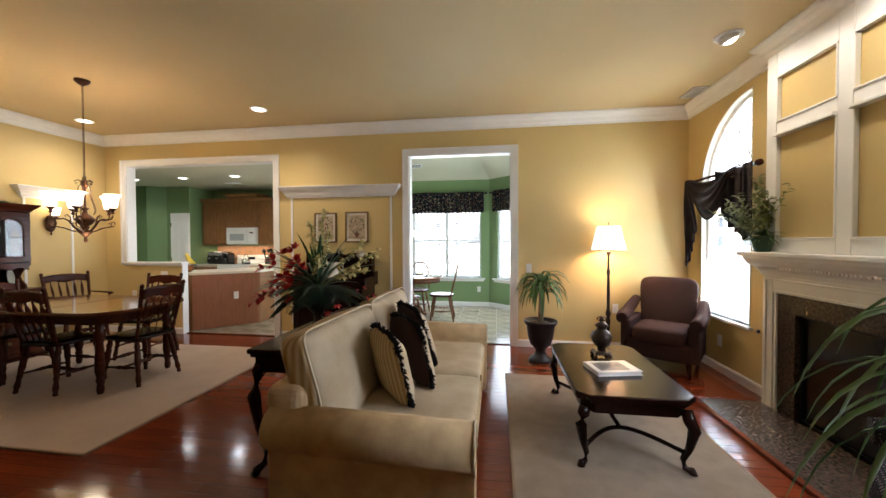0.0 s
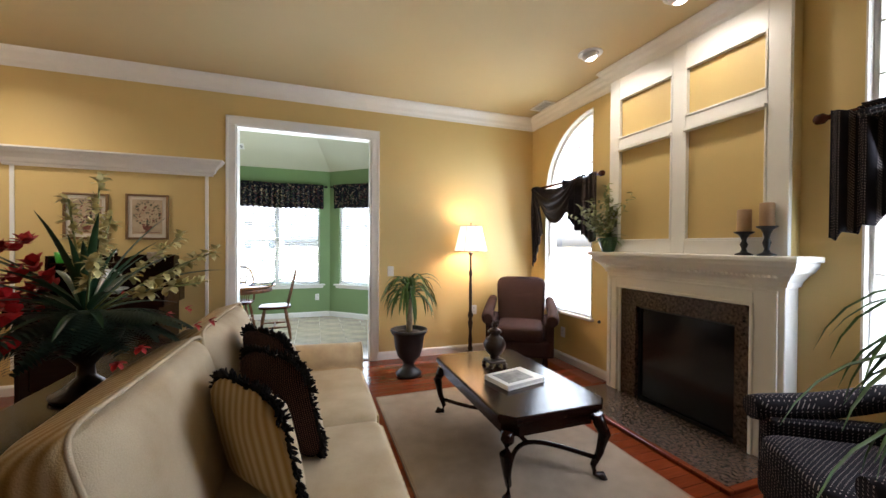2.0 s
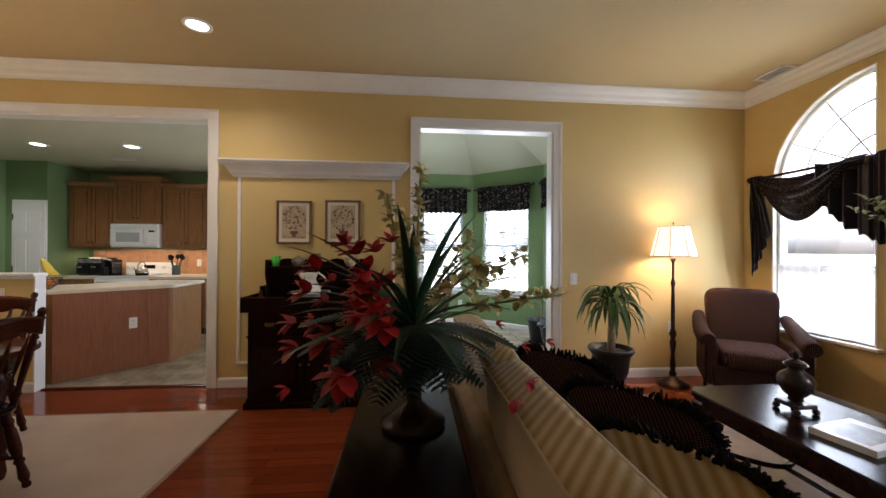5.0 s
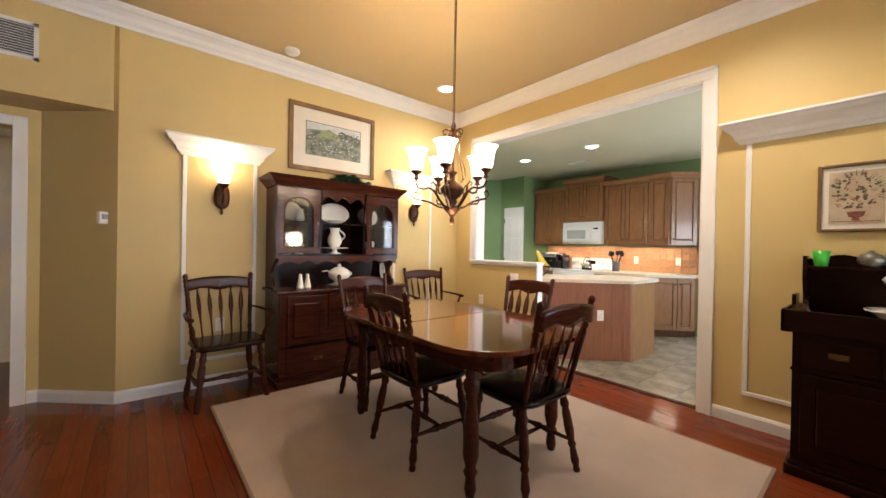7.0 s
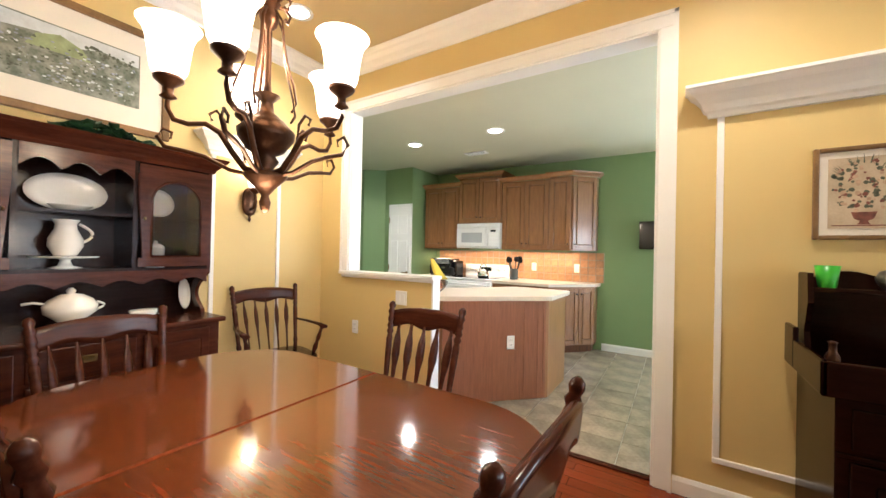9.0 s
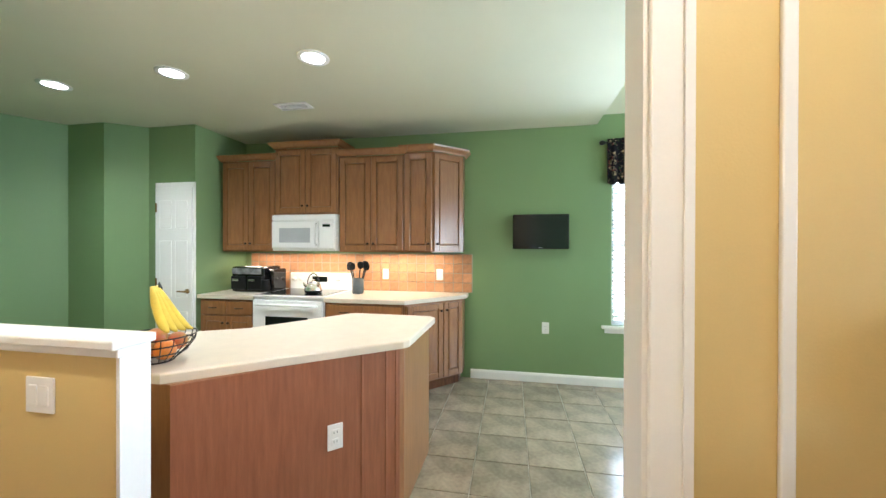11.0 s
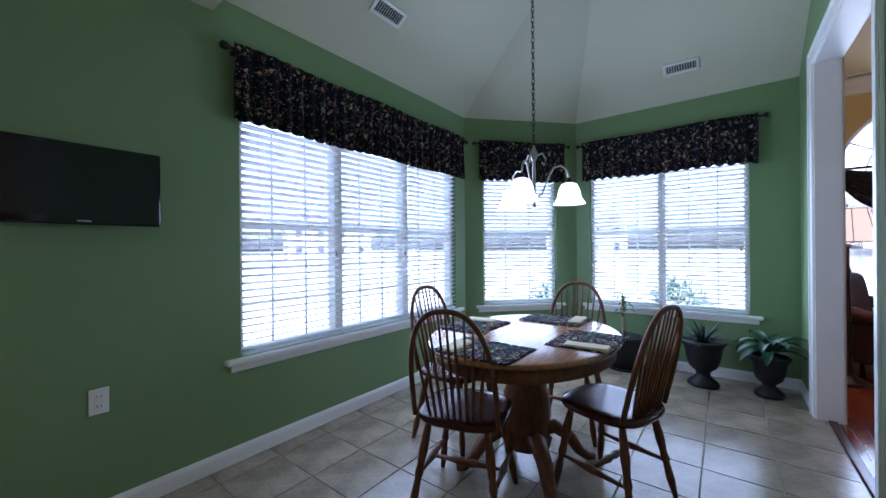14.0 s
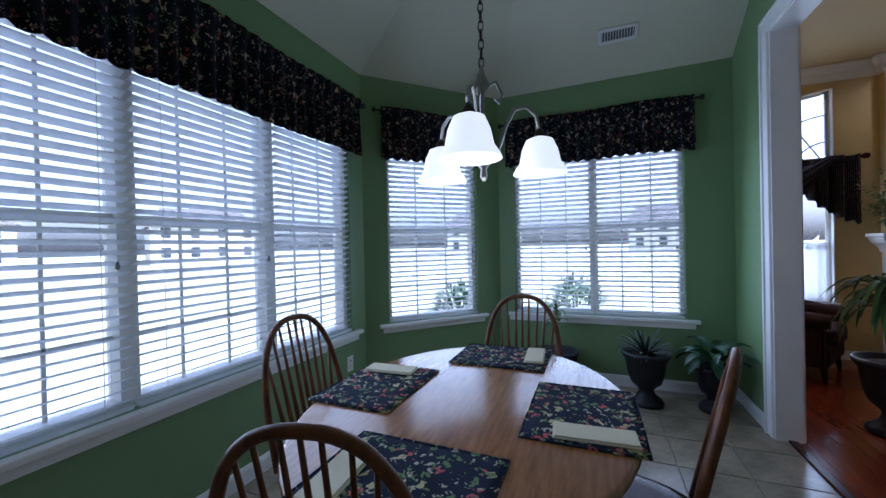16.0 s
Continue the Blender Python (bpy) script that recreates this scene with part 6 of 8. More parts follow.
def printed_garden(t):
    """A village garden under a pale sky."""
    rnd = random.Random(30)
    w, h = 0.29, 0.16
    ink("printed_sky", [[(-w, h), (w, h), (w, 0.085), (0.12, 0.11), (0.0, 0.075), (-0.14, 0.10), (-w, 0.08)]], M_INKSKY, t, -0.0161)
    ink("printed_hill", [[(-0.19, 0.02), (-0.15, 0.09), (-0.06, 0.12), (0.03, 0.08), (0.07, 0.02)]], M_INKMEADOW, t, -0.0162)
    dark, light, rose = [], [], []
    for i in range(260):
        x, z = rnd.uniform(-w + 0.012, w - 0.012), rnd.uniform(-h + 0.012, 0.075)
        (dark, light, dark, rose)[i % 4].append(daub(rnd, x, z, rnd.uniform(0.004, 0.012), 6, 0.6))
    for i in range(30):
        dark.append(daub(rnd, rnd.uniform(0.05, w - 0.02), rnd.uniform(0.075, 0.115), rnd.uniform(0.006, 0.014)))
    ink("printed_shrubs", dark, M_INKLEAF, t, -0.0163)
    ink("printed_flowers", light, M_INKSKY, t, -0.0165)
    ink("printed_roofs", rose, M_INKSLATE, t, -0.0167)


picture = framed("framed_picture", pose(X_W, 3.255, 2.295, 0, 0, 90), 0.925, 0.665, 0.045, M_GOLDFRAME, M_PRINT1, 0.12, "framed landscape print with a wide cream mat")
printed_garden(picture)
picture = framed("framed_print", pose(-2.617, Y_B, 1.566, 0, 0, 0), 0.325, 0.415, 0.02, M_GOLDFRAME, M_PRINT2, 0.03, "small framed flower print in a brown frame")
printed_bouquet(picture, 31)
picture = framed("framed_print", pose(-2.16, Y_B, 1.572, 0, 0, 0), 0.335, 0.425, 0.02, M_GOLDFRAME, M_PRINT2, 0.03, "small framed flower print beside its pair")
printed_bouquet(picture, 32)


def wall_panel(name, m, w, z0, z1, cw, label):
    """A shallow panel moulding under a deep crown cap; on the plane y = 0, facing -y."""
    t = thing(name, m, label, "wall panel")
    for s in (-1, 1):
        part("side_moulding", box(bm_new(), s * (w / 2 - 0.03), s * w / 2, -0.014, 0, z0, z1, 0.004), M_WHITE, t)
    part("bottom_moulding", box(bm_new(), -w / 2, w / 2, -0.018, 0, z0 - 0.028, z0, 0.005), M_WHITE, t)
    b = bm_new()
    hw = cw / 2 - 0.11
    sweep(b, [(hw, 0.0, z1), (hw, -0.02, z1), (-hw, -0.02, z1), (-hw, 0.0, z1)], [(0, 0), (0.008, 0), (0.014, 0.02), (0.03, 0.03), (0.04, 0.06), (0.065, 0.09), (0.085, 0.105), (0.10, 0.13), (0.11, 0.135), (0.11, 0.15), (0, 0.15)])
    box(b, -hw, hw, -0.02, 0, z1, z1 + 0.147)
    part("cap", b, M_WHITE, t, "white crown-moulded cap")
    return t


wall_panel("wall_panel", pose(X_W, 2.245, 0, 0, 0, 90), 0.56, 0.25, 1.945, 0.80, "white moulded panel round a wall sconce")
wall_panel("wall_panel", pose(X_W, 4.27, 0, 0, 0, 90), 0.56, 0.25, 1.945, 0.80, "white moulded panel round the second sconce")
wall_panel("wall_panel", pose(-2.40, Y_B, 0, 0, 0, 0), 1.475, 0.245, 1.988, 1.757, "wide white moulded panel behind the dry sink")

for y in (2.245, 4.27):
    t = thing("wall_sconce", pose(X_W, y, 1.63, 0, 0, 90), "bronze leaf wall sconce with a lit glass cup", "wall sconce", "wall sconces")
    b = bm_new()
    blob(b, (0.12, 0.045, 0.22), (0, -0.025, 0.0), 0.8, 0.9, 18, 12)
    lathe(b, [(0.004, -0.16), (0.012, -0.14), (0.006, -0.12), (0.02, -0.1)], 10, (0, -0.03, 0))
    part("backplate", b, M_BRONZE, t)
    b = bm_new()
    tube(b, [(0, -0.045, -0.06), (0, -0.09, -0.05), (0, -0.11, 0.0), (0, -0.1, 0.06)], [0.012, 0.012, 0.012, 0.01], 8)
    lathe(b, [(0.012, 0.055), (0.04, 0.085), (0.045, 0.1)], 14, (0, -0.1, 0))
    part("arm", b, M_BRONZE, t)
    b = bm_new()
    lathe(b, [(0.035, 0.1), (0.05, 0.13), (0.055, 0.18), (0.065, 0.21), (0.06, 0.21), (0.05, 0.18)], 16, (0, -0.1, 0))
    part("glass_cup", b, M_SHADE, t, "frosted amber glass, lit")
    bulb("sconce_bulb", (X_W + 0.1, y, 1.87), 0.2, WARM, 0.04)


# chandelier over the dining table
CHX, CHY = -4.31, 3.26
t = thing("chandelier", turn(CHX, CHY), "bronze scroll-arm chandelier with lit glass shades", "chandelier")
b = bm_new()
lathe(b, [(0.012, 2.92), (0.03, 2.93), (0.06, 2.955), (0.065, 2.975)], 20)
part("canopy", b, M_BRONZE, t)
b = bm_new()
for i in range(43):
    z = 2.925 - 0.022 * i
    a = (i % 2) * math.pi / 2
    tube(b, arc(lambda u: (0.008 * math.cos(2 * math.pi * u) * math.cos(a), 0.008 * math.cos(2 * math.pi * u) * math.sin(a), z + 0.015 * math.sin(2 * math.pi * u)), 8), 0.0022, 4)
tube(b, [(0.004, 0.003, 2.935), (0.004, 0.003, 1.97)], 0.003, 4)
part("chain", b, M_BRONZE, t)
b = bm_new()
lathe(b, [(0.004, 1.37), (0.012, 1.38), (0.016, 1.4), (0.01, 1.42), (0.03, 1.445), (0.055, 1.47), (0.06, 1.48), (0.03, 1.49), (0.022, 1.5), (0.035, 1.52), (0.025, 1.535), (0.05, 1.55), (0.075, 1.585), (0.078, 1.605), (0.05, 1.635), (0.02, 1.66), (0.016, 1.69), (0.035, 1.71), (0.012, 1.72), (0.009, 1.75), (0.009, 1.90), (0.022, 1.915), (0.028, 1.94), (0.018, 1.96), (0.03, 1.98), (0.006, 2.0)], 20)
part("column", b, M_BRONZE, t)
b = bm_new()
tube(b, arc(lambda u: (0.018 * math.cos(2 * math.pi * u), 0, 2.01 + 0.02 * math.sin(2 * math.pi * u)), 12), 0.004, 6)
part("ring", b, M_BRONZE, t)
for k in range(5):
    a = 2 * math.pi * k / 5 + 0.35
    ca, sa = math.cos(a), math.sin(a)
    b = bm_new()
    tube(b, [(ca * r, sa * r, z) for r, z in ((0.02, 1.48), (0.055, 1.495), (0.085, 1.535), (0.115, 1.585), (0.15, 1.605), (0.19, 1.598), (0.222, 1.605), (0.238, 1.635), (0.235, 1.665))], [0.009, 0.009, 0.008, 0.008, 0.007, 0.007, 0.007, 0.006, 0.006], 8)
    arm = part("arm", b, M_BRONZE, t)
    b = bm_new()
    tube(b, [(ca * r, sa * r, z) for r, z in ((0.03, 1.475), (0.09, 1.485), (0.15, 1.515), (0.20, 1.525), (0.24, 1.53), (0.258, 1.555), (0.245, 1.578), (0.225, 1.57), (0.228, 1.552))], [0.006, 0.006, 0.006, 0.006, 0.006, 0.005, 0.005, 0.004, 0.003], 7)
    part("lower_scroll", b, M_BRONZE, t)
    b = bm_new()
    tube(b, [(ca * r, sa * r, z) for r, z in ((0.10, 1.565), (0.105, 1.62), (0.125, 1.645), (0.142, 1.632), (0.135, 1.615))], 0.0045, 6)
    part("inner_scroll", b, M_BRONZE, t)
    b = bm_new()
    tube(b, [(ca * r, sa * r, z) for r, z in ((0.015, 1.975), (0.05, 1.99), (0.07, 1.975), (0.062, 1.95), (0.05, 1.96))], 0.005, 6)
    part("upper_scroll", b, M_BRONZE, t)
    b = bm_new()
    tube(b, [(ca * r, sa * r, z) for r, z in ((0.022, 1.955), (0.045, 1.92), (0.05, 1.86), (0.062, 1.80), (0.085, 1.73), (0.095, 1.68), (0.08, 1.655))], 0.005, 6, flat=0.6)
    part("strap", b, M_BRONZE, t)
    b = bm_new()
    m2 = Matrix.Translation((ca * 0.235, sa * 0.235, 0))
    lathe(b, [(0.006, 1.655), (0.02, 1.662), (0.012, 1.672), (0.012, 1.688), (0.034, 1.706), (0.036, 1.714)], 14, m=m2)
    part("candle_cup", b, M_BRONZE, arm)
    b = bm_new()
    lathe(b, [(0.030, 1.712), (0.042, 1.735), (0.047, 1.775), (0.053, 1.815), (0.062, 1.838), (0.073, 1.852), (0.070, 1.853), (0.058, 1.838), (0.049, 1.815), (0.043, 1.775)], 22, m=m2)
    part("shade", b, M_SHADE, arm, "frosted bell glass, lit")
for k in (0, 2, 3):
    a = 2 * math.pi * k / 5 + 0.35
    bulb("chandelier_bulb", (CHX + 0.235 * math.cos(a), CHY + 0.235 * math.sin(a), 1.90), 0.62, WARM, 0.06)
# extra fill lamp below the column to brighten the table; no bulb hangs there
bulb("chandelier_fill", (CHX, CHY, 1.30), 0.62, WARM, 0.1)

# dry sink with pitcher
t = thing("dry_sink", Matrix(), "dark cherry dry sink cabinet with raised back", "cabinet")
X0, X1, YF, YB2 = -2.825, -1.905, 4.49, 4.98
part("body", box(bm_new(), X0, X1, YF, YB2, 0.08, 0.80, 0.004), M_DARK, t)
b = bm_new()
box(b, X0 - 0.025, X1 + 0.025, YF - 0.03, YB2, 0, 0.06, 0.012)
box(b, X0 - 0.01, X1 + 0.01, YF - 0.015, YB2, 0.06, 0.085, 0.006)
part("plinth", b, M_DARK, t)
part("well_bottom", box(bm_new(), X0, X1, YF, YB2, 0.80, 0.815), M_DARK, t)
b = bm_new()
vs = []
for x0, x1, y0, y1 in ((X0 - 0.045, X1 + 0.045, YF - 0.04, YF - 0.02),):
    box(b, x0, x1, y0, y1, 0.79, 0.915, 0.006)
for x in (X0 - 0.045, X1 + 0.025):
    box(b, x, x + 0.02, YF - 0.04, YB2 - 0.15, 0.79, 0.915, 0.006)
    box(b, x, x + 0.02, YB2 - 0.15, YB2, 0.79, 0.97, 0.006)
part("tray_rim", b, M_DARK, t)
for i in range(3):
    x0 = X0 + 0.04 + i * 0.283
    d = part("drawer", box(bm_new(), x0, x0 + 0.275, YF - 0.014, YF + 0.004, 0.61, 0.755, 0.006), M_DARK, t)
    b = bm_new()
    box(b, x0 + 0.1, x0 + 0.175, YF - 0.02, YF - 0.014, 0.675, 0.705, 0.003)
    tube(b, arc(lambda u: (x0 + 0.107 + 0.061 * u, YF - 0.026, 0.69 - 0.014 * math.sin(math.pi * u)), 8), 0.004, 6)
    part("pull", b, M_BRASS, d, "brass bail pull")
for i in range(2):
    x0 = X0 + 0.035 + i * 0.43
    d = part("cabinet_door", box(bm_new(), x0, x0 + 0.42, YF - 0.014, YF + 0.004, 0.12, 0.57, 0.006), M_DARK, t)
    part("raised_panel", box(bm_new(), x0 + 0.06, x0 + 0.36, YF - 0.024, YF - 0.012, 0.18, 0.51, 0.012), M_DARK, d)
    part("knob", blob(bm_new(), (0.02, 0.02, 0.02), (x0 + (0.39 if i == 0 else 0.03), YF - 0.025, 0.36), 0.9, 0.9, 8, 6), M_BRASS, d)
part("mid_rail", box(bm_new(), X0 - 0.005, X1 + 0.005, YF - 0.018, YF, 0.58, 0.598, 0.004), M_DARK, t)
b = bm_new()
pr = [(X0 + 0.0, 0.81), (X1, 0.81)] + arc(lambda u: (X1 + (X0 - X1) * u, 1.185 + 0.035 * abs(math.sin(4 * math.pi * u + 0.6))), 40)
f0 = [b.verts.new((x, YB2 - 0.02, z)) for x, z in pr]
f1 = [b.verts.new((x, YB2, z)) for x, z in pr]
b.faces.new(f0)
b.faces.new(f1[::-1])
for i in range(len(pr)):
    b.faces.new((f0[i], f1[i], f1[(i + 1) % len(pr)], f0[(i + 1) % len(pr)]))
bmesh.ops.recalc_face_normals(b, faces=b.faces)
part("back_board", b, M_DARK, t)
part("back_shelf", box(bm_new(), X0 + 0.02, X1 - 0.02, YB2 - 0.13, YB2 - 0.02, 1.13, 1.148, 0.003), M_DARK, t)
for x in (X0, X1 - 0.02):
    b = bm_new()
    pr = [(YB2 - 0.02, 0.81), (YB2 - 0.14, 0.81), (YB2 - 0.10, 0.95), (YB2 - 0.15, 1.08), (YB2 - 0.14, 1.21), (YB2 - 0.02, 1.21)]
    f0 = [b.verts.new((x, y, z)) for y, z in pr]
    f1 = [b.verts.new((x + 0.02, y, z)) for y, z in pr]
    b.faces.new(f0)
    b.faces.new(f1[::-1])
    for i in range(len(pr)):
        b.faces.new((f0[i], f1[i], f1[(i + 1) % len(pr)], f0[(i + 1) % len(pr)]))
    bmesh.ops.recalc_face_normals(b, faces=b.faces)
    part("shelf_bracket", b, M_DARK, t)


def ware(name, m, prof, mat, label, cat, handle=None, seg=20):
    t = thing(name, m, label, cat)
    part("body", lathe(bm_new(), prof, seg), mat, t)
    if handle:
        b = bm_new()
        handle(b)
        part("handle", b, mat, t)
    return t


ware("wash_basin", turn(-2.40, 4.76, 0.815), [(0.07, 0), (0.075, 0.02), (0.11, 0.06), (0.15, 0.1), (0.175, 0.108), (0.175, 0.115), (0.14, 0.105), (0.10, 0.07), (0.001, 0.03)], M_CHINA, "wide white china wash basin in the dry sink", "basin")
t = ware("wash_pitcher", turn(-2.40, 4.76, 0.85), [(0.05, 0), (0.055, 0.01), (0.085, 0.05), (0.092, 0.09), (0.08, 0.13), (0.052, 0.175), (0.05, 0.2), (0.068, 0.245), (0.062, 0.245), (0.045, 0.2), (0.001, 0.18)], M_CHINA, "white china wash pitcher standing in the basin", "pitcher", lambda b: tube(b, arc(lambda u: (0.06 + 0.075 * math.sin(math.pi * u), 0, 0.10 + 0.15 * u), 12), [0.009] * 13, 7), 24)
b = bm_new()
tube(b, [(-0.05, 0, 0.2), (-0.085, 0, 0.235), (-0.105, 0, 0.25)], [0.03, 0.022, 0.012], 10)
part("spout", b, M_CHINA, t)
ware("green_glass_cup", turn(-2.75, 4.895, 1.148), [(0.028, 0), (0.03, 0.004), (0.042, 0.095), (0.039, 0.095), (0.027, 0.01), (0.001, 0.008)], material("green_plastic", (0.05, 0.42, 0.03), 0.3, vary=0.05, bump=0.0), "bright green glass tumbler on the dry sink shelf", "tumbler")
ware("teapot", turn(-2.55, 4.895, 1.148), [(0.03, 0), (0.05, 0.02), (0.058, 0.045), (0.045, 0.075), (0.02, 0.085), (0.008, 0.1), (0.0, 0.1)], material("patterned_pewter", (0.18, 0.17, 0.14), 0.3, metal=0.5, vary=0.6, fine=70, bump=0.1), "small dark patterned teapot on the shelf", "teapot", lambda b: tube(b, arc(lambda u: (0.05 + 0.035 * math.sin(math.pi * u), 0, 0.025 + 0.05 * u), 8), 0.005, 6))
ware("glass_goblet", turn(-2.38, 4.895, 1.148), [(0.03, 0), (0.004, 0.008), (0.004, 0.05), (0.03, 0.07), (0.04, 0.12), (0.038, 0.12), (0.028, 0.072), (0.001, 0.06)], M_STEEL, "silvery stemmed goblet on the shelf", "goblet")
ware("creamer_jug", turn(-2.07, 4.895, 1.148), [(0.03, 0), (0.05, 0.02), (0.062, 0.055), (0.055, 0.08), (0.065, 0.095), (0.06, 0.095), (0.045, 0.07), (0.001, 0.06)], material("painted_china", (0.60, 0.54, 0.42), 0.25, scale=18, vary=0.3, fine=60, bump=0.0, second=(0.35, 0.22, 0.14)), "painted china jug on the dry sink shelf", "jug", lambda b: tube(b, arc(lambda u: (0.055 + 0.03 * math.sin(math.pi * u), 0, 0.03 + 0.05 * u), 8), 0.005, 6))
ware("spool_bottle", turn(-2.79, 4.66, 0.815), [(0.02, 0), (0.022, 0.08), (0.012, 0.1), (0.012, 0.13), (0.016, 0.135), (0.0, 0.14)], M_BRONZE, "little amber bottle in the dry sink", "bottle")


# ceiling fittings
def downlight(x, y, z, label, r=0.075, tilt=0):
    t = thing("recessed_light", turn(x, y, z), label, "ceiling light", "recessed downlights")
    part("trim_ring", lathe(bm_new(), [(r + 0.025, 0), (r + 0.024, -0.006), (r, -0.008), (r - 0.004, -0.002)], 28), M_WHITE, t)
    if not tilt:
        part("lens", lathe(bm_new(), [(r - 0.003, -0.003), (r * 0.7, -0.01), (0.001, -0.012)], 24), M_LENS, t, "lit lens")
        return
    ball = part("eyeball", lathe(bm_new(), [(r - 0.006, 0.004), (r - 0.006, -0.016), (r - 0.012, -0.034), (r - 0.02, -0.042), (r - 0.026, -0.036)], 28), M_WHITE, t, "white swivelling eyeball")
    ball.matrix_basis = Matrix.Rotation(radians(-tilt), 4, "Y")
    part("lens", lathe(bm_new(), [(r - 0.024, -0.034), (r * 0.45, -0.052), (r * 0.2, -0.060), (0.001, -0.062)], 24), M_LENS, ball, "lit lens")


for x, y in ((-5.63, 4.29), (-3.10, 4.25)):
    downlight(x, y, Z_C, "lit white recessed ceiling light")
for x, y in ((1.55, 3.36), (1.57, 2.56)):
    downlight(x, y, Z_C, "lit white eyeball ceiling light near the fireplace", tilt=22)
for x, y in ((-4.96, 6.23), (-6.04, 6.24), (-7.08, 6.24)):
    downlight(x, y, Z_K, "lit white recessed kitchen light")


def vent(m, w, h, n, label):
    """A louvred grille on the plane z = 0, facing -z."""
    t = thing("air_vent", m, label, "vent", "air vents")
    b = bm_new()
    for x0, x1, y0, y1 in ((-w / 2, -w / 2 + 0.022, -h / 2, h / 2), (w / 2 - 0.022, w / 2, -h / 2, h / 2), (-w / 2, w / 2, -h / 2, -h / 2 + 0.022), (-w / 2, w / 2, h / 2 - 0.022, h / 2)):
        box(b, x0, x1, y0, y1, -0.01, -0.0005)
    part("frame", b, M_WHITE, t)
    # dark grey sheet that paints in the shade between the slats
    part("slat_shade", box(bm_new(), -w / 2 + 0.02, w / 2 - 0.02, -h / 2 + 0.02, h / 2 - 0.02, -0.002, -0.0005), material("vent_shadow", (0.12, 0.12, 0.12), 0.8, vary=0.1), t)
    s = bm_new()
    box(s, -0.0015, 0.0015, -h / 2 + 0.022, h / 2 - 0.022, -0.009, -0.002)
    me = finish("slat", s, M_WHITE)
    for i in range(n):
        share("slat", me, t, Matrix.Translation((-w / 2 + 0.03 + (w - 0.06) * i / (n - 1), 0, 0)) @ Matrix.Rotation(0.5, 4, "Y"))
    return t


vent(pose(1.86, 4.50, Z_C, 0, 0, 90), 0.3, 0.16, 12, "white ceiling air vent with slats")
vent(pose(-5.55, 6.93, Z_K, 0, 0, 0), 0.3, 0.14, 12, "white kitchen ceiling air vent")
vent(pose(X_W, 0.95, 2.56, 0, -90, 0), 0.25, 0.42, 12, "white wall return grille above the hall")
SL = math.degrees(math.atan(0.66))
vent(pose(-1.90, 7.52, 2.665 + 0.66 * 0.38 - 0.002, SL * -1, 0, 0), 0.28, 0.12, 12, "white vent on the sloped nook ceiling")
vent(pose(0.26, 5.95, 2.665 + 0.66 * 0.32 - 0.002, SL * -1, 0, -90), 0.28, 0.12, 12, "white vent on the sloped nook ceiling")
t = thing("smoke_detector", turn(-5.94, 2.74, Z_C), "round white smoke detector on the ceiling", "smoke detector")
part("body", lathe(bm_new(), [(0.065, 0), (0.065, -0.02), (0.05, -0.035), (0.001, -0.038)], 24), M_PLASTIC, t)
t = thing("thermostat", pose(-6.27, 1.495, 1.40, 0, 0, 134), "white wall thermostat with a grey screen", "thermostat")
part("body", box(bm_new(), -0.06, 0.06, -0.03, 0.0, -0.045, 0.045, 0.006), M_PLASTIC, t)
part("screen", box(bm_new(), -0.045, 0.01, -0.032, -0.029, -0.012, 0.025), M_GREYPHOTO, t, "grey display")


def plate_on(m, kind, label):
    """A wall plate on the plane y = 0, facing -y."""
    wide = 0.115 if kind == "double_switch" else 0.07
    t = thing("outlet_plate" if kind == "outlet" else "switch_plate", m, label, "outlet" if kind == "outlet" else "switch", "wall plates")
    part("plate", box(bm_new(), -wide / 2, wide / 2, -0.007, 0, -0.058, 0.058, 0.003), M_PLASTIC, t)
    if kind == "outlet":
        for z in (-0.021, 0.021):
            s = part("socket", box(bm_new(), -0.017, 0.017, -0.009, -0.006, z - 0.014, z + 0.014, 0.002), M_PLASTIC, t)
            b = bm_new()
            for x in (-0.007, 0.007):
                box(b, x - 0.0012, x + 0.0012, -0.0095, -0.0085, z - 0.004, z + 0.006)
            part("slot", b, M_BLACK, s)
    else:
        for x in ((-0.023, 0.023) if kind == "double_switch" else (0,)):
            part("rocker", box(bm_new(), x - 0.016, x + 0.016, -0.011, -0.006, -0.033, 0.033, 0.002), M_PLASTIC, t)


plate_on(pose(-5.2, Y_B, 0.88, 0, 0, 0), "double_switch", "white double switch on the half wall")
plate_on(pose(-5.72, Y_B, 0.58, 0, 0, 0), "outlet", "white outlet on the half wall")
plate_on(pose(X_W, 2.245, 0.52, 0, 0, 90), "outlet", "white outlet behind the armchair")
plate_on(pose(1.22, Y_B, 0.52, 0, 0, 0), "outlet", "white outlet beside the floor lamp")
plate_on(pose(0.16, Y_B, 1.02, 0, 0, 0), "switch", "white switch beside the nook opening")
plate_on(pose(X_E, 4.33, 0.33, 0, 0, -90), "outlet", "white outlet under the window sill")
t = thing("door_stop_knob", pose(X_E, 3.76, 0.56, 0, 0, -90), "small black gas valve key on the wall", "valve")
part("body", lathe(bm_new(), [(0.016, 0), (0.018, 0.006), (0.008, 0.01), (0.008, 0.022), (0.0, 0.024)], 12, m=Matrix.Rotation(radians(90), 4, "X")), M_BLACK, t)

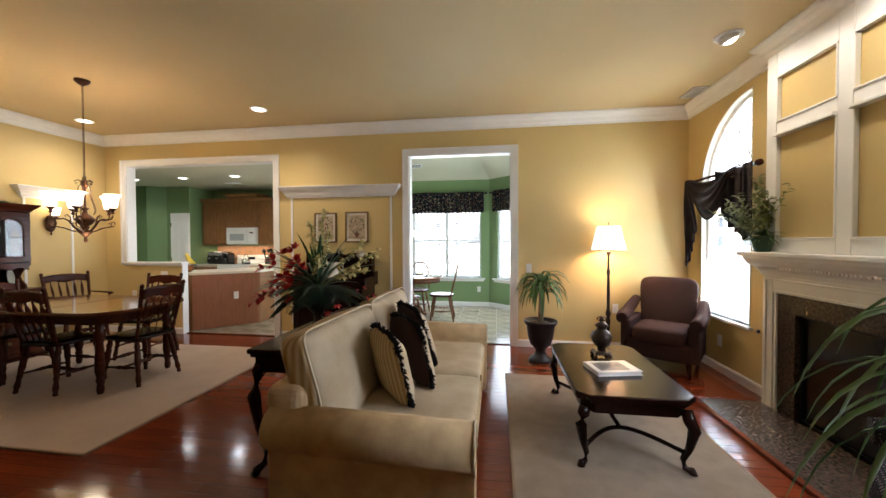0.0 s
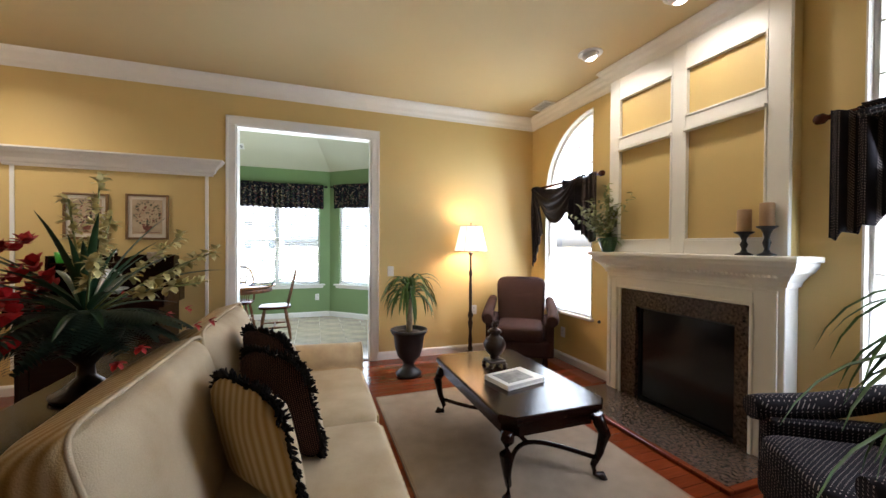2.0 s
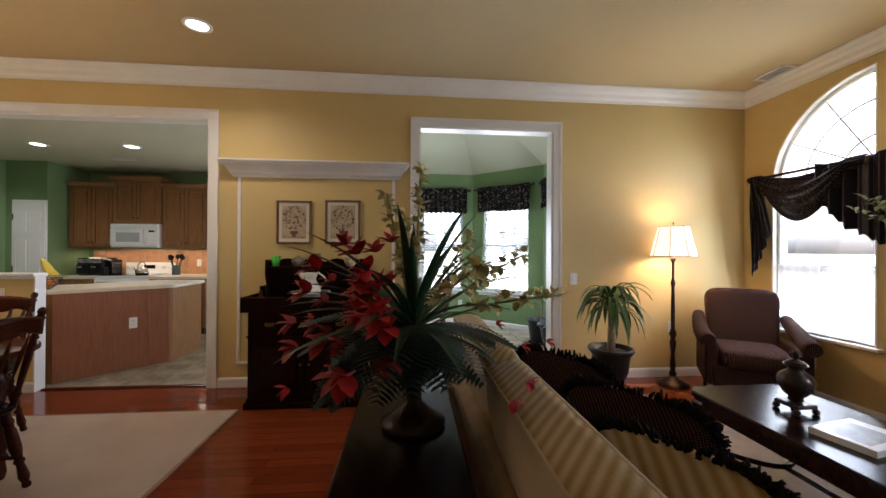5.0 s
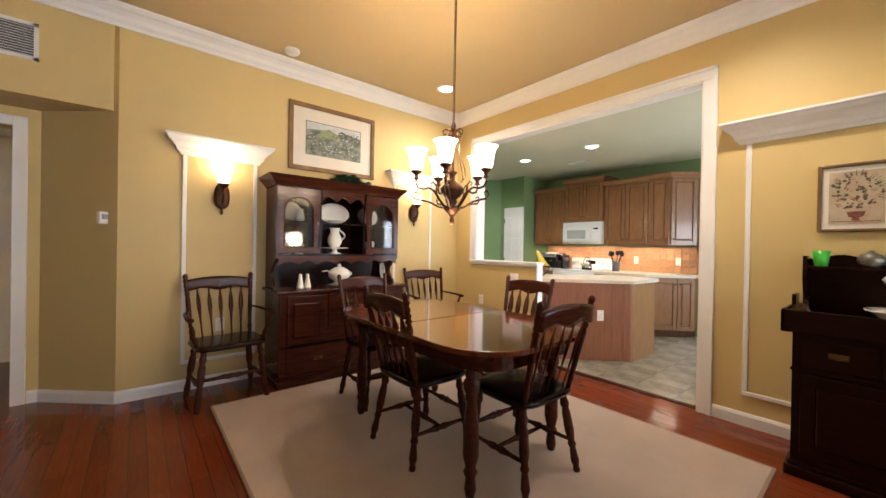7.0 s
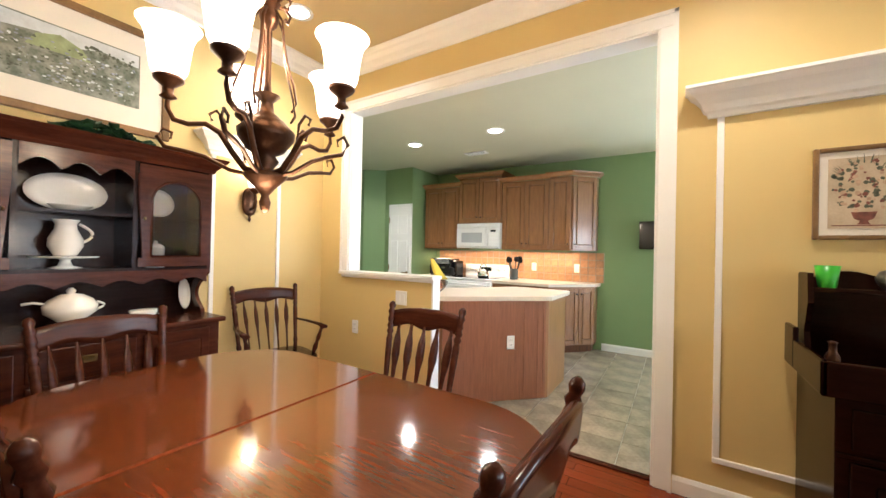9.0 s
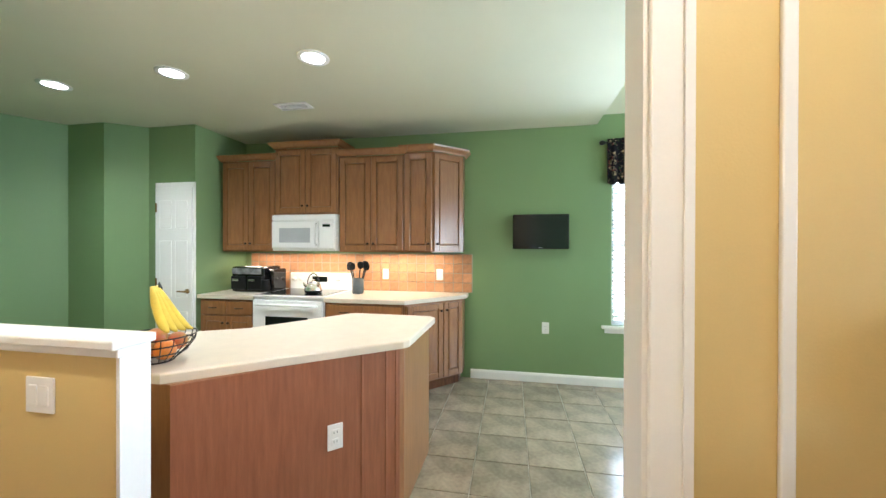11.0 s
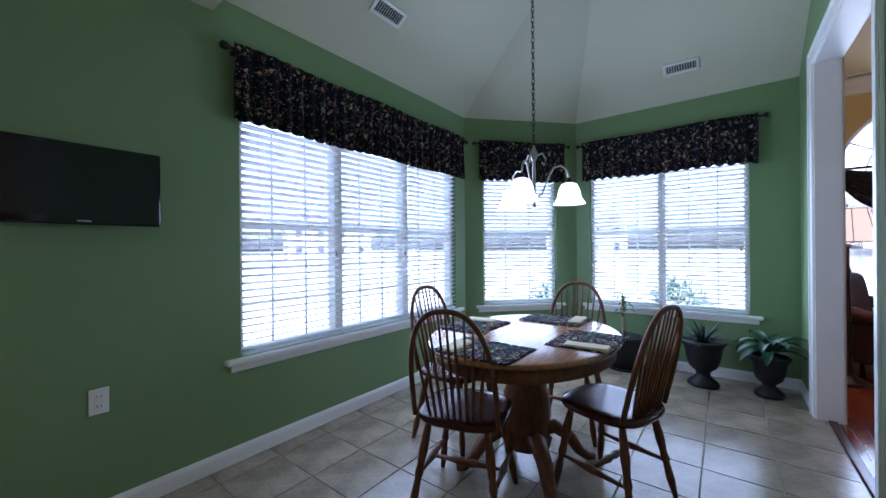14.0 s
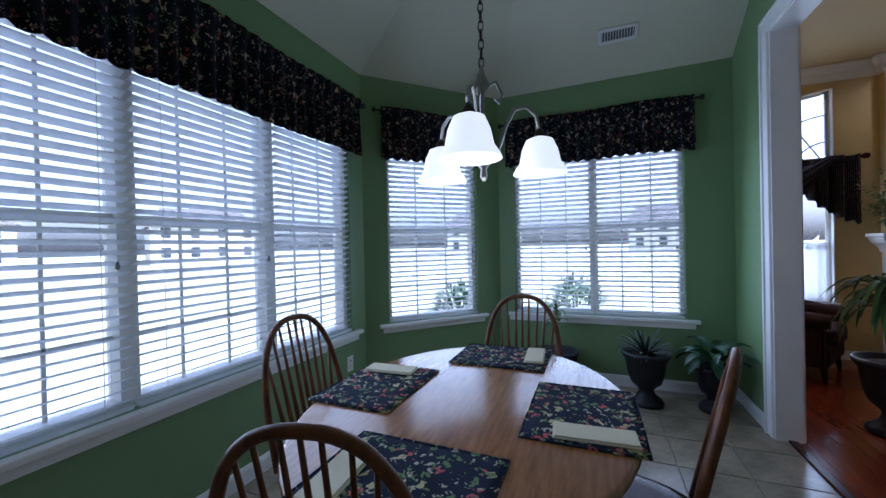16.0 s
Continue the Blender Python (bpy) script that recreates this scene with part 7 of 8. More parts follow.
# ---- kitchen and breakfast nook ----
def sash_window(name, m, w, z0, z1, bays, label):
    """Double-hung units side by side in an opening w wide; local x along the wall, room at -y."""
    t = thing(name, m, label, "window")
    t["kind"] = "structure"
    b = bm_new()
    for x0, x1, a, c in ((0, 0.035, z0, z1), (w - 0.035, w, z0, z1), (0, w, z0, z0 + 0.04), (0, w, z1 - 0.04, z1)):
        box(b, x0, x1, 0.05, 0.14, a, c)
    part("window_frame", b, M_WHITE, t)
    step = w / bays
    for i in range(1, bays):
        part("mullion", box(bm_new(), i * step - 0.035, i * step + 0.035, 0.045, 0.14, z0, z1), M_WHITE, t)
    zm = 1.385
    for i in range(bays):
        b = bm_new()
        box(b, i * step + 0.03, (i + 1) * step - 0.03, 0.07, 0.12, zm - 0.022, zm + 0.022)
        for k in (1, 2):
            x = i * step + step * k / 3
            box(b, x - 0.006, x + 0.006, 0.09, 0.1, z0 + 0.04, z1 - 0.04)
        for z in (z0 + 0.3, z0 + 0.56, zm + 0.3):
            box(b, i * step + 0.035, (i + 1) * step - 0.035, 0.09, 0.1, z - 0.006, z + 0.006)
        part("sash", b, M_WHITE, t)
        b = bm_new()
        b.faces.new([b.verts.new(p) for p in ((i * step + 0.035, 0.11, z0 + 0.04), ((i + 1) * step - 0.035, 0.11, z0 + 0.04), ((i + 1) * step - 0.035, 0.11, z1 - 0.04), (i * step + 0.035, 0.11, z1 - 0.04))])
        g = thick(part("pane", b, M_PANE, t), 0.004)
        g.visible_shadow = False
    part("window_sill", box(bm_new(), -0.09, w + 0.09, -0.045, 0.05, z0 - 0.03, z0, 0.006), M_WHITE, t)
    part("apron", box(bm_new(), -0.06, w + 0.06, -0.016, 0, z0 - 0.075, z0 - 0.03, 0.004), M_WHITE, t)
    for i in range(bays):
        bl = thing("window_blind", m, "white slatted blind lowered over the window", "blind", "blinds in the nook")
        x0, x1 = i * step + 0.012, (i + 1) * step - 0.012
        s = bm_new()
        box(s, x0, x1, -0.022, 0.022, -0.0012, 0.0012)
        me = finish("slat", s, M_BLIND)
        n = int((z1 - z0 - 0.09) / 0.043)
        for k in range(n):
            share("slat", me, bl, Matrix.Translation((0, 0.022, z0 + 0.045 + k * 0.043)) @ Matrix.Rotation(radians(-23), 4, "X"))
        part("bottom_rail", box(bm_new(), x0, x1, 0.0, 0.044, z0 + 0.006, z0 + 0.026, 0.004), M_BLIND, bl)
        part("headrail", box(bm_new(), x0, x1, -0.004, 0.048, z1 - 0.05, z1 - 0.002, 0.004), M_WHITE, bl)
        for x in (x0 + 0.1, x1 - 0.1):
            part("tape", box(bm_new(), x - 0.001, x + 0.001, -0.006, -0.004, z0 + 0.02, z1 - 0.04), M_WHITE, bl)
        part("cord_tassel", lathe(bm_new(), [(0.004, 0), (0.009, 0.006), (0.005, 0.03), (0.001, 0.034)], 8, (x1 - 0.05, -0.012, z0 + 0.58)), M_GREYPHOTO, bl)
    return t


sash_window("window_3", Matrix.Translation((WA[0], Y_K, 0)), WA[1] - WA[0], WA[2], WA[3], 3, "white triple double-hung window in the nook")
sash_window("window_4", M_BAY @ Matrix.Translation((WB[0], 0, 0)), WB[1] - WB[0], WB[2], WB[3], 1, "white single window in the angled bay")
sash_window("window_5", Matrix.Translation((XC, WC[1], 0)) @ Matrix.Rotation(radians(-90), 4, "Z"), WC[1] - WC[0], WC[2], WC[3], 2, "white double window on the nook side wall")


def valance(m, w, seed):
    """Gathered floral valance on a dark rod; local x along the wall, room at -y."""
    t = thing("valance", m, "dark floral gathered valance on a black rod", "valance", "valances in the nook")
    b = bm_new()
    turned(b, (-0.07, -0.07, 2.37), (w + 0.07, -0.07, 2.37), [(0, 0.006), (0.004, 0.022), (0.014, 0.024), (0.022, 0.010), (0.978, 0.010), (0.986, 0.024), (0.996, 0.022), (1, 0.006)], 10)
    part("rod", b, M_BLACK, t, "black rod with ball ends")
    for x in (0.02, w - 0.02):
        part("bracket", box(bm_new(), x - 0.008, x + 0.008, -0.07, 0, 2.36, 2.38), M_BLACK, t)
    b = bm_new()
    n = int(w / 0.0125)
    rnd = random.Random(seed)
    ph = [rnd.uniform(-0.6, 0.6) for _ in range(n + 2)]

    def f(u, v):
        i = int(u * n)
        x = w * u
        a = x * 2 * math.pi / 0.085 + ph[min(i, n)] * 0.5
        amp = 0.006 + 0.02 * v
        return (x, -0.075 + amp * math.sin(a) - (0.012 if v < 0.12 else 0), 2.40 - 0.43 * v + 0.012 * math.sin(a + 0.8) * v + 0.006 * math.sin(x * 7))

    cloth(b, f, n, 9)
    thick(part("cloth", b, M_VALANCE, t), 0.003)


valance(Matrix.Translation((WA[0] - 0.06, Y_K, 0)), WA[1] - WA[0] + 0.12, 1)
valance(M_BAY @ Matrix.Translation((WB[0] - 0.06, 0, 0)), WB[1] - WB[0] + 0.12, 2)
valance(Matrix.Translation((XC, WC[1] + 0.06, 0)) @ Matrix.Rotation(radians(-90), 4, "Z"), WC[1] - WC[0] + 0.12, 3)

# breakfast table
TX, TY = -1.82, 6.53
OVAL = 1.28
t = thing("breakfast_table", turn(TX, TY), "oval honey oak pedestal table", "table")
part("tabletop", lathe(bm_new(), [(0.0, 0.725), (0.46, 0.725), (0.485, 0.73), (0.49, 0.742), (0.485, 0.752), (0.475, 0.755), (0.0, 0.755)], 56, m=Matrix.Diagonal((OVAL, 1, 1, 1))), M_OAK, t)
part("apron", lathe(bm_new(), [(0.44, 0.655), (0.455, 0.66), (0.455, 0.725), (0.44, 0.725)], 48, m=Matrix.Diagonal((OVAL, 1, 1, 1))), M_OAKDARK, t)
part("pedestal", lathe(bm_new(), [(0.13, 0.14), (0.14, 0.17), (0.11, 0.2), (0.12, 0.24), (0.135, 0.3), (0.125, 0.42), (0.10, 0.5), (0.12, 0.54), (0.13, 0.6), (0.15, 0.66)], 12), M_OAKDARK, t)
for k in range(4):
    a = math.pi / 4 + k * math.pi / 2
    b = bm_new()
    tube(b, [(math.cos(a) * r, math.sin(a) * r, z) for r, z in ((0.06, 0.2), (0.16, 0.22), (0.25, 0.16), (0.31, 0.07), (0.36, 0.035), (0.40, 0.03))], [0.045, 0.05, 0.042, 0.036, 0.034, 0.026], 10, flat=0.8)
    part("leg", b, M_OAKDARK, t)

for a, off in ((0, 0.34), (90, 0.455), (180, 0.34), (270, 0.455)):
    m = turn(TX, TY, 0.755, a)
    t = thing("placemat", m, "navy floral cloth placemat on the table", "placemat", "placemats")
    b = bm_new()
    cloth(b, lambda u, v: (-0.195 + 0.39 * u, -off - 0.15 + 0.30 * v, 0.004 + 0.0015 * math.sin(u * 9) * math.sin(v * 7)), 12, 8)
    thick(part("mat", b, M_MAT, t), 0.003)
    b = bm_new()
    tube(b, [(x, y, 0.0045) for x, y in ((-0.193, -off - 0.148), (0.193, -off - 0.148), (0.193, -off + 0.148), (-0.193, -off + 0.148), (-0.193, -off - 0.148))], 0.0025, 4)
    part("hem", b, M_MAT, t)
    napkin = thing("napkin", m @ pose(-0.135, -off - 0.03, 0.006, 0, 0, 4), "folded cream napkin on a placemat", "napkin", "napkins")
    part("lower_fold", box(bm_new(), -0.04, 0.04, -0.10, 0.10, 0.0, 0.005, 0.002), M_NAPKIN, napkin)
    part("upper_fold", box(bm_new(), -0.038, 0.036, -0.098, 0.096, 0.005, 0.010, 0.002), M_NAPKIN, napkin)


def windsor(m, label):
    """Hoop-back Windsor chair; front at -y."""
    t = thing("windsor_chair", m, label, "chair", "chairs round the breakfast table")
    b = bm_new()
    blob(b, (0.44, 0.43, 0.045), (0, 0, 0.44), 0.4, 0.65, 32, 8)
    for v in b.verts:
        if v.co.z > 0.44:
            v.co.z -= 0.012 * max(0, 1 - (v.co.x ** 2 + (v.co.y - 0.03) ** 2) / 0.03)
    part("seat", b, M_CHERRY, t)
    b = bm_new()
    hoop = []
    for i in range(29):
        u = i / 28
        a = math.pi * u
        x = -0.20 * math.copysign(abs(math.cos(a)) ** 0.8, math.cos(a))
        h = 0.55 * math.sin(a) ** 0.62
        hoop.append(Vector((x, 0.165 + 0.21 * h, 0.45 + 0.93 * h)))
    tube(b, hoop, 0.0125, 8)
    part("hoop", b, M_OAKDARK, t)
    for i in range(9):
        k = (i - 4) / 4
        top = min(hoop, key=lambda p: abs(p.x - k * 0.165) + (0 if p.z > 0.6 else 9))
        b = bm_new()
        q = Vector((k * 0.12, 0.172, 0.455))
        tube(b, [q, q.lerp(top, 0.35), q.lerp(top, 0.7), top], [0.007, 0.009, 0.006, 0.005], 7)
        part("spindle", b, M_OAKDARK, t)
    for sx in (-1, 1):
        for y, yy in ((-0.13, -0.19), (0.13, 0.21)):
            b = bm_new()
            turned(b, (sx * 0.14, y, 0.43), (sx * 0.205, yy, 0), [(0, 0.013), (0.15, 0.018), (0.35, 0.022), (0.5, 0.016), (0.58, 0.021), (0.62, 0.015), (0.8, 0.02), (1, 0.012)], 10)
            part("leg", b, M_OAKDARK, t)
        b = bm_new()
        turned(b, (sx * 0.182, -0.17, 0.17), (sx * 0.182, 0.18, 0.17), [(0, 0.008), (0.3, 0.012), (0.5, 0.019), (0.7, 0.012), (1, 0.008)], 8)
        part("stretcher", b, M_OAKDARK, t)
    b = bm_new()
    turned(b, (-0.18, 0, 0.17), (0.18, 0, 0.17), [(0, 0.008), (0.3, 0.013), (0.42, 0.02), (0.5, 0.013), (0.58, 0.02), (0.7, 0.013), (1, 0.008)], 8)
    part("stretcher", b, M_OAKDARK, t)
    return t


w = windsor(turn(-2.23, 6.66, 0, 106), "brown oak hoop-back Windsor chair at the table")
for x, y, d in ((-1.75, 6.10, 163), (-1.77, 7.04, -2), (-1.20, 6.50, -86)):
    copy_thing(w, turn(x, y, 0, d))

# nook chandelier
NX, NY = -1.85, 6.46
t = thing("nook_chandelier", turn(NX, NY), "nickel chandelier with three lit white bell shades", "chandelier")
part("canopy", lathe(bm_new(), [(0.012, 3.34), (0.05, 3.38), (0.06, 3.4)], 18), M_NICKEL, t)
b = bm_new()
for i in range(56):
    z = 3.34 - 0.028 * i
    a = (i % 2) * math.pi / 2
    tube(b, arc(lambda u: (0.008 * math.cos(2 * math.pi * u) * math.cos(a), 0.008 * math.cos(2 * math.pi * u) * math.sin(a), z + 0.019 * math.sin(2 * math.pi * u)), 7), 0.0025, 4)
part("chain", b, M_DARKBRONZE, t)
part("column", lathe(bm_new(), [(0.004, 1.44), (0.012, 1.455), (0.008, 1.475), (0.02, 1.49), (0.022, 1.5), (0.01, 1.52), (0.008, 1.7), (0.025, 1.73), (0.012, 1.76), (0.004, 1.79)], 14), M_NICKEL, t)
for k in range(3):
    a = 2 * math.pi * k / 3 + radians(185)
    ca, sa = math.cos(a), math.sin(a)
    b = bm_new()
    tube(b, [(ca * r, sa * r, z) for r, z in ((0.01, 1.5), (0.045, 1.525), (0.075, 1.61), (0.105, 1.665), (0.145, 1.675), (0.178, 1.65), (0.188, 1.6))], 0.006, 7)
    arm = part("arm", b, M_NICKEL, t)
    b = bm_new()
    tube(b, [(ca * r, sa * r, z) for r, z in ((0.015, 1.73), (0.045, 1.745), (0.065, 1.71), (0.055, 1.68), (0.042, 1.695))], 0.005, 6)
    part("scroll", b, M_NICKEL, t)
    m2 = Matrix.Translation((ca * 0.188, sa * 0.188, 0))
    part("socket", lathe(bm_new(), [(0.02, 1.565), (0.023, 1.575), (0.012, 1.6), (0.006, 1.61)], 12, m=m2), M_DARKBRONZE, arm)
    part("shade", lathe(bm_new(), [(0.084, 1.465), (0.082, 1.472), (0.064, 1.50), (0.056, 1.54), (0.042, 1.572), (0.018, 1.582), (0.034, 1.57), (0.051, 1.537), (0.059, 1.498)], 20, m=m2), M_SHADEW, arm, "white bell glass, lit")
bulb("nook_bulb", (NX, NY, 1.40), 0.26, (1.0, 0.9, 0.75), 0.1)

# plants under the side window
t = thing("potted_plant", turn(0.33, 6.46), "bamboo-like stalk with curly leaves in a black pot", "potted plant")
part("pot", lathe(bm_new(), [(0.12, 0.02), (0.13, 0.03), (0.165, 0.3), (0.175, 0.31), (0.175, 0.335), (0.16, 0.335), (0.15, 0.3), (0.001, 0.3)], 24), M_IRON, t)
part("saucer", lathe(bm_new(), [(0.14, 0), (0.155, 0.02), (0.15, 0.02), (0.001, 0.012)], 20), M_IRON, t)
b = bm_new()
tube(b, [(0, 0, 0.3), (0.005, 0, 0.5), (0, 0.01, 0.68)], [0.022, 0.02, 0.016], 8)
part("stalk", b, M_TRUNK, t)
b = bm_new()
rnd = random.Random(9)
for i in range(16):
    a = rnd.uniform(0, 6.283)
    leaf_strip(b, (0.0, 0.0, 0.5 + 0.014 * i), (math.cos(a) * 0.5, math.sin(a) * 0.5, 1.0), 0.16, 0.034, 2.6, 6)
leaf_strip(b, (0, 0, 0.52), (-0.5, 0.6, 0.7), 0.14, 0.03, 1.0, 5)
part("leaves", b, M_LEAF, t)
strap_plant(turn(0.25, 5.80), 0.17, 0.40, 0.0, 44, 0.24, 0.022, 12, "spiky dark foliage plant in a black urn", M_FERN, 0.7, 0.8)
strap_plant(turn(0.27, 5.36), 0.14, 0.33, 0.06, 18, 0.30, 0.075, 13, "broad-leaved green plant in a small black urn", M_DEEPLEAF, 0.6, 1.7)

# island
TOP, ISLAND_TOP = 0.885, 0.895
ISLAND_AT = Matrix.Translation((-0.065, 0.06, 0))
t = thing("kitchen_island", ISLAND_AT, "angled peninsula with red-brown panels and cream counter", "kitchen island")
poly = [(-5.82, 5.135), (-4.90, 5.135), (-4.17, 5.765), (-4.15, 5.80), (-4.145, 6.40), (-4.18, 6.44), (-4.74, 6.45), (-5.13, 5.87), (-5.53, 5.64), (-5.82, 5.6)]
part("countertop", prism(bm_new(), poly, ISLAND_TOP - 0.038, ISLAND_TOP, 0.008), M_COUNTER, t, "cream laminate counter with rounded edge")
body = [(-5.80, 5.14), (-4.86, 5.14), (-4.205, 5.80), (-4.185, 5.83), (-4.185, 6.40), (-4.72, 6.41), (-5.11, 5.84), (-5.5, 5.6), (-5.8, 5.56)]
part("cabinet_body", prism(bm_new(), body, 0.0, ISLAND_TOP - 0.038), M_MAPLE, t)
p0, p1 = Vector((-4.86, 5.14, 0)), Vector((-4.205, 5.80, 0))
fm = Matrix.Translation(p0) @ Matrix.Rotation(math.atan2(p1.y - p0.y, p1.x - p0.x), 4, "Z")
fl = (p1 - p0).length
b = bm_new()
box(b, 0.0, fl, -0.010, 0.0, 0.01, ISLAND_TOP - 0.04)
bmesh.ops.transform(b, matrix=fm, verts=b.verts)
part("front_panel", b, M_ISLAND, t, "red-brown veneer back panel")
b = bm_new()
for x in (fl - 0.02, fl - 0.075, fl - 0.2):
    box(b, x - 0.006, x + 0.006, -0.014, -0.009, 0.01, ISLAND_TOP - 0.04, 0.002)
bmesh.ops.transform(b, matrix=fm, verts=b.verts)
part("batten", b, M_ISLAND, t)
plate_on(ISLAND_AT @ fm @ Matrix.Translation((0.60, -0.010, 0.50)), "outlet", "white outlet on the island panel")

# fruit bowl with banana hook
t = thing("fruit_bowl", turn(-5.11, 5.31, ISLAND_TOP), "black wire fruit bowl with a banana hook", "fruit bowl")
b = bm_new()
for k in range(20):
    a = 2 * math.pi * k / 20
    tube(b, arc(lambda u: ((0.06 + 0.075 * math.sin(u * math.pi / 2)) * math.cos(a), (0.06 + 0.075 * math.sin(u * math.pi / 2)) * math.sin(a), 0.01 + 0.1 * u), 6), 0.002, 4)
for r, z in ((0.06, 0.008), (0.105, 0.045), (0.128, 0.08), (0.137, 0.11)):
    tube(b, arc(lambda u: (r * math.cos(2 * math.pi * u), r * math.sin(2 * math.pi * u), z), 28), 0.003, 5)
part("wire_bowl", b, M_BLACK, t)
b = bm_new()
tube(b, [(-0.07, 0.09, 0.02), (-0.08, 0.1, 0.2), (-0.06, 0.075, 0.29), (-0.02, 0.03, 0.315), (0.01, 0.0, 0.3)], 0.004, 6)
part("hook", b, M_BLACK, t)
bn = thing("banana_bunch", turn(-5.11, 5.31, ISLAND_TOP), "ripe bananas hanging from the hook", "bananas")
for k in range(4):
    b = bm_new()
    off = (k - 1.5) * 0.018
    tube(b, arc(lambda u: (0.0 + 0.11 * u * (1 + 0.1 * k), off * (0.4 + u) - 0.01, 0.305 - 0.17 * math.sin(u * 1.5)), 9), [0.006, 0.012, 0.016, 0.018, 0.018, 0.018, 0.017, 0.014, 0.009, 0.004], 8)
    part("banana", b, M_YELLOWFRUIT, bn)
for x, y, z, r, mm, nm in ((-0.03, 0.02, 0.055, 0.042, M_ORANGE, "orange"), (0.05, -0.01, 0.055, 0.040, M_ORANGE, "orange"), (0.0, -0.055, 0.07, 0.038, M_APPLE, "apple"), (0.04, 0.055, 0.075, 0.038, M_APPLE, "apple"), (0.0, 0.0, 0.1, 0.038, M_APPLE, "apple")):
    single(nm, blob(bm_new(), (2 * r, 2 * r, 1.9 * r), (0, 0, 0), 0.95, 1.0, 16, 10), mm, turn(-5.11 + x, 5.31 + y, ISLAND_TOP + z), "ripe " + nm + " lying in the wire fruit bowl", nm, "fruit in the bowl")


def cab_door(t, x0, x1, z0, z1, y, knob=None):
    """A raised-panel door on the plane y, facing -y."""
    d = bm_new()
    w = 0.055
    for a, c, e, f in ((x0, x0 + w, z0, z1), (x1 - w, x1, z0, z1), (x0 + w, x1 - w, z1 - w, z1), (x0 + w, x1 - w, z0, z0 + w)):
        box(d, a, c, y - 0.02, y, e, f, 0.004, 1)
    dr = part("cabinet_door", d, M_MAPLE, t)
    part("raised_panel", box(bm_new(), x0 + w + 0.004, x1 - w - 0.004, y - 0.018, y - 0.002, z0 + w + 0.004, z1 - w - 0.004, 0.012), M_MAPLE, dr)
    if knob is not None:
        part("knob", blob(bm_new(), (0.022, 0.026, 0.022), (knob, y - 0.032, z0 + 0.07 if z0 > 1 else z1 - 0.07), 0.9, 0.9, 10, 8), M_DARKBRONZE, dr)
    return dr


def cab_drawer(t, x0, x1, z0, z1, y):
    dr = part("drawer", box(bm_new(), x0, x1, y - 0.02, y, z0, z1, 0.006), M_MAPLE, t)
    b = bm_new()
    cx, cz = (x0 + x1) / 2, (z0 + z1) / 2
    tube(b, arc(lambda u: (cx - 0.045 + 0.09 * u, y - 0.022 - 0.022 * math.sin(math.pi * u) ** 0.5, cz), 10), 0.005, 7)
    part("pull", b, M_DARKBRONZE, dr)
    return dr


CROWN_C = [(0, 0), (0.006, 0), (0.012, 0.015), (0.03, 0.03), (0.045, 0.045), (0.05, 0.06), (0, 0.06)]
YU = 7.52
UPPER = Matrix.Translation((-0.05, 0, 0.02))
LOWER = Matrix.Translation((-0.045, 0, 0))


def upper(x0, x1, z0, z1, y, doors, crown=True):
    t = thing("wall_cabinet", UPPER, "maple raised-panel wall cabinet with crown", "cabinet", "kitchen wall cabinets")
    part("body", box(bm_new(), x0 + 0.002, x1 - 0.002, y, Y_K, z0, z1), M_MAPLE, t)
    n = doors
    w = (x1 - x0 - 0.02) / n
    for i in range(n):
        a = x0 + 0.01 + i * w
        cab_door(t, a + 0.003, a + w - 0.003, z0 + 0.015, z1 - 0.015, y, (a + w - 0.03) if (i % 2 == 0) else (a + 0.03))
    b = bm_new()
    sweep(b, [(x0, Y_K, z1), (x0, y - 0.02, z1), (x1, y - 0.02, z1), (x1, Y_K, z1)][::-1], CROWN_C)
    part("crown", b, M_MAPLE, t)
    return t


upper(-6.72, -6.07, 1.29, 2.245, YU, 2)
upper(-6.07, -5.37, 1.672, 2.345, YU - 0.03, 2)
upper(-5.37, -4.69, 1.29, 2.245, YU, 2)
t = thing("wall_cabinet", UPPER, "maple end wall cabinet with an angled door", "cabinet", "kitchen wall cabinets")
part("body", prism(bm_new(), [(-4.688, YU), (-4.41, YU), (-4.15, 7.78), (-4.15, Y_K), (-4.688, Y_K)], 1.29, 2.26), M_MAPLE, t)
cab_door(t, -4.685, -4.415, 1.305, 2.245, YU, -4.445)
q0, q1 = Vector((-4.41, YU, 0)), Vector((-4.15, 7.78, 0))
qm = Matrix.Translation(q0) @ Matrix.Rotation(math.atan2(q1.y - q0.y, q1.x - q0.x), 4, "Z")
e = cab_door(t, 0.01, (q1 - q0).length - 0.01, 1.305, 2.245, 0, 0.04)
e.matrix_basis = qm
b = bm_new()
sweep(b, [(-4.69, Y_K, 2.26), (-4.69, YU - 0.02, 2.26), (-4.405, YU - 0.02, 2.26), (-4.135, 7.77, 2.26), (-4.135, Y_K, 2.26)][::-1], CROWN_C)
part("crown", b, M_MAPLE, t)

YL = 7.24
ZL = TOP - 0.038


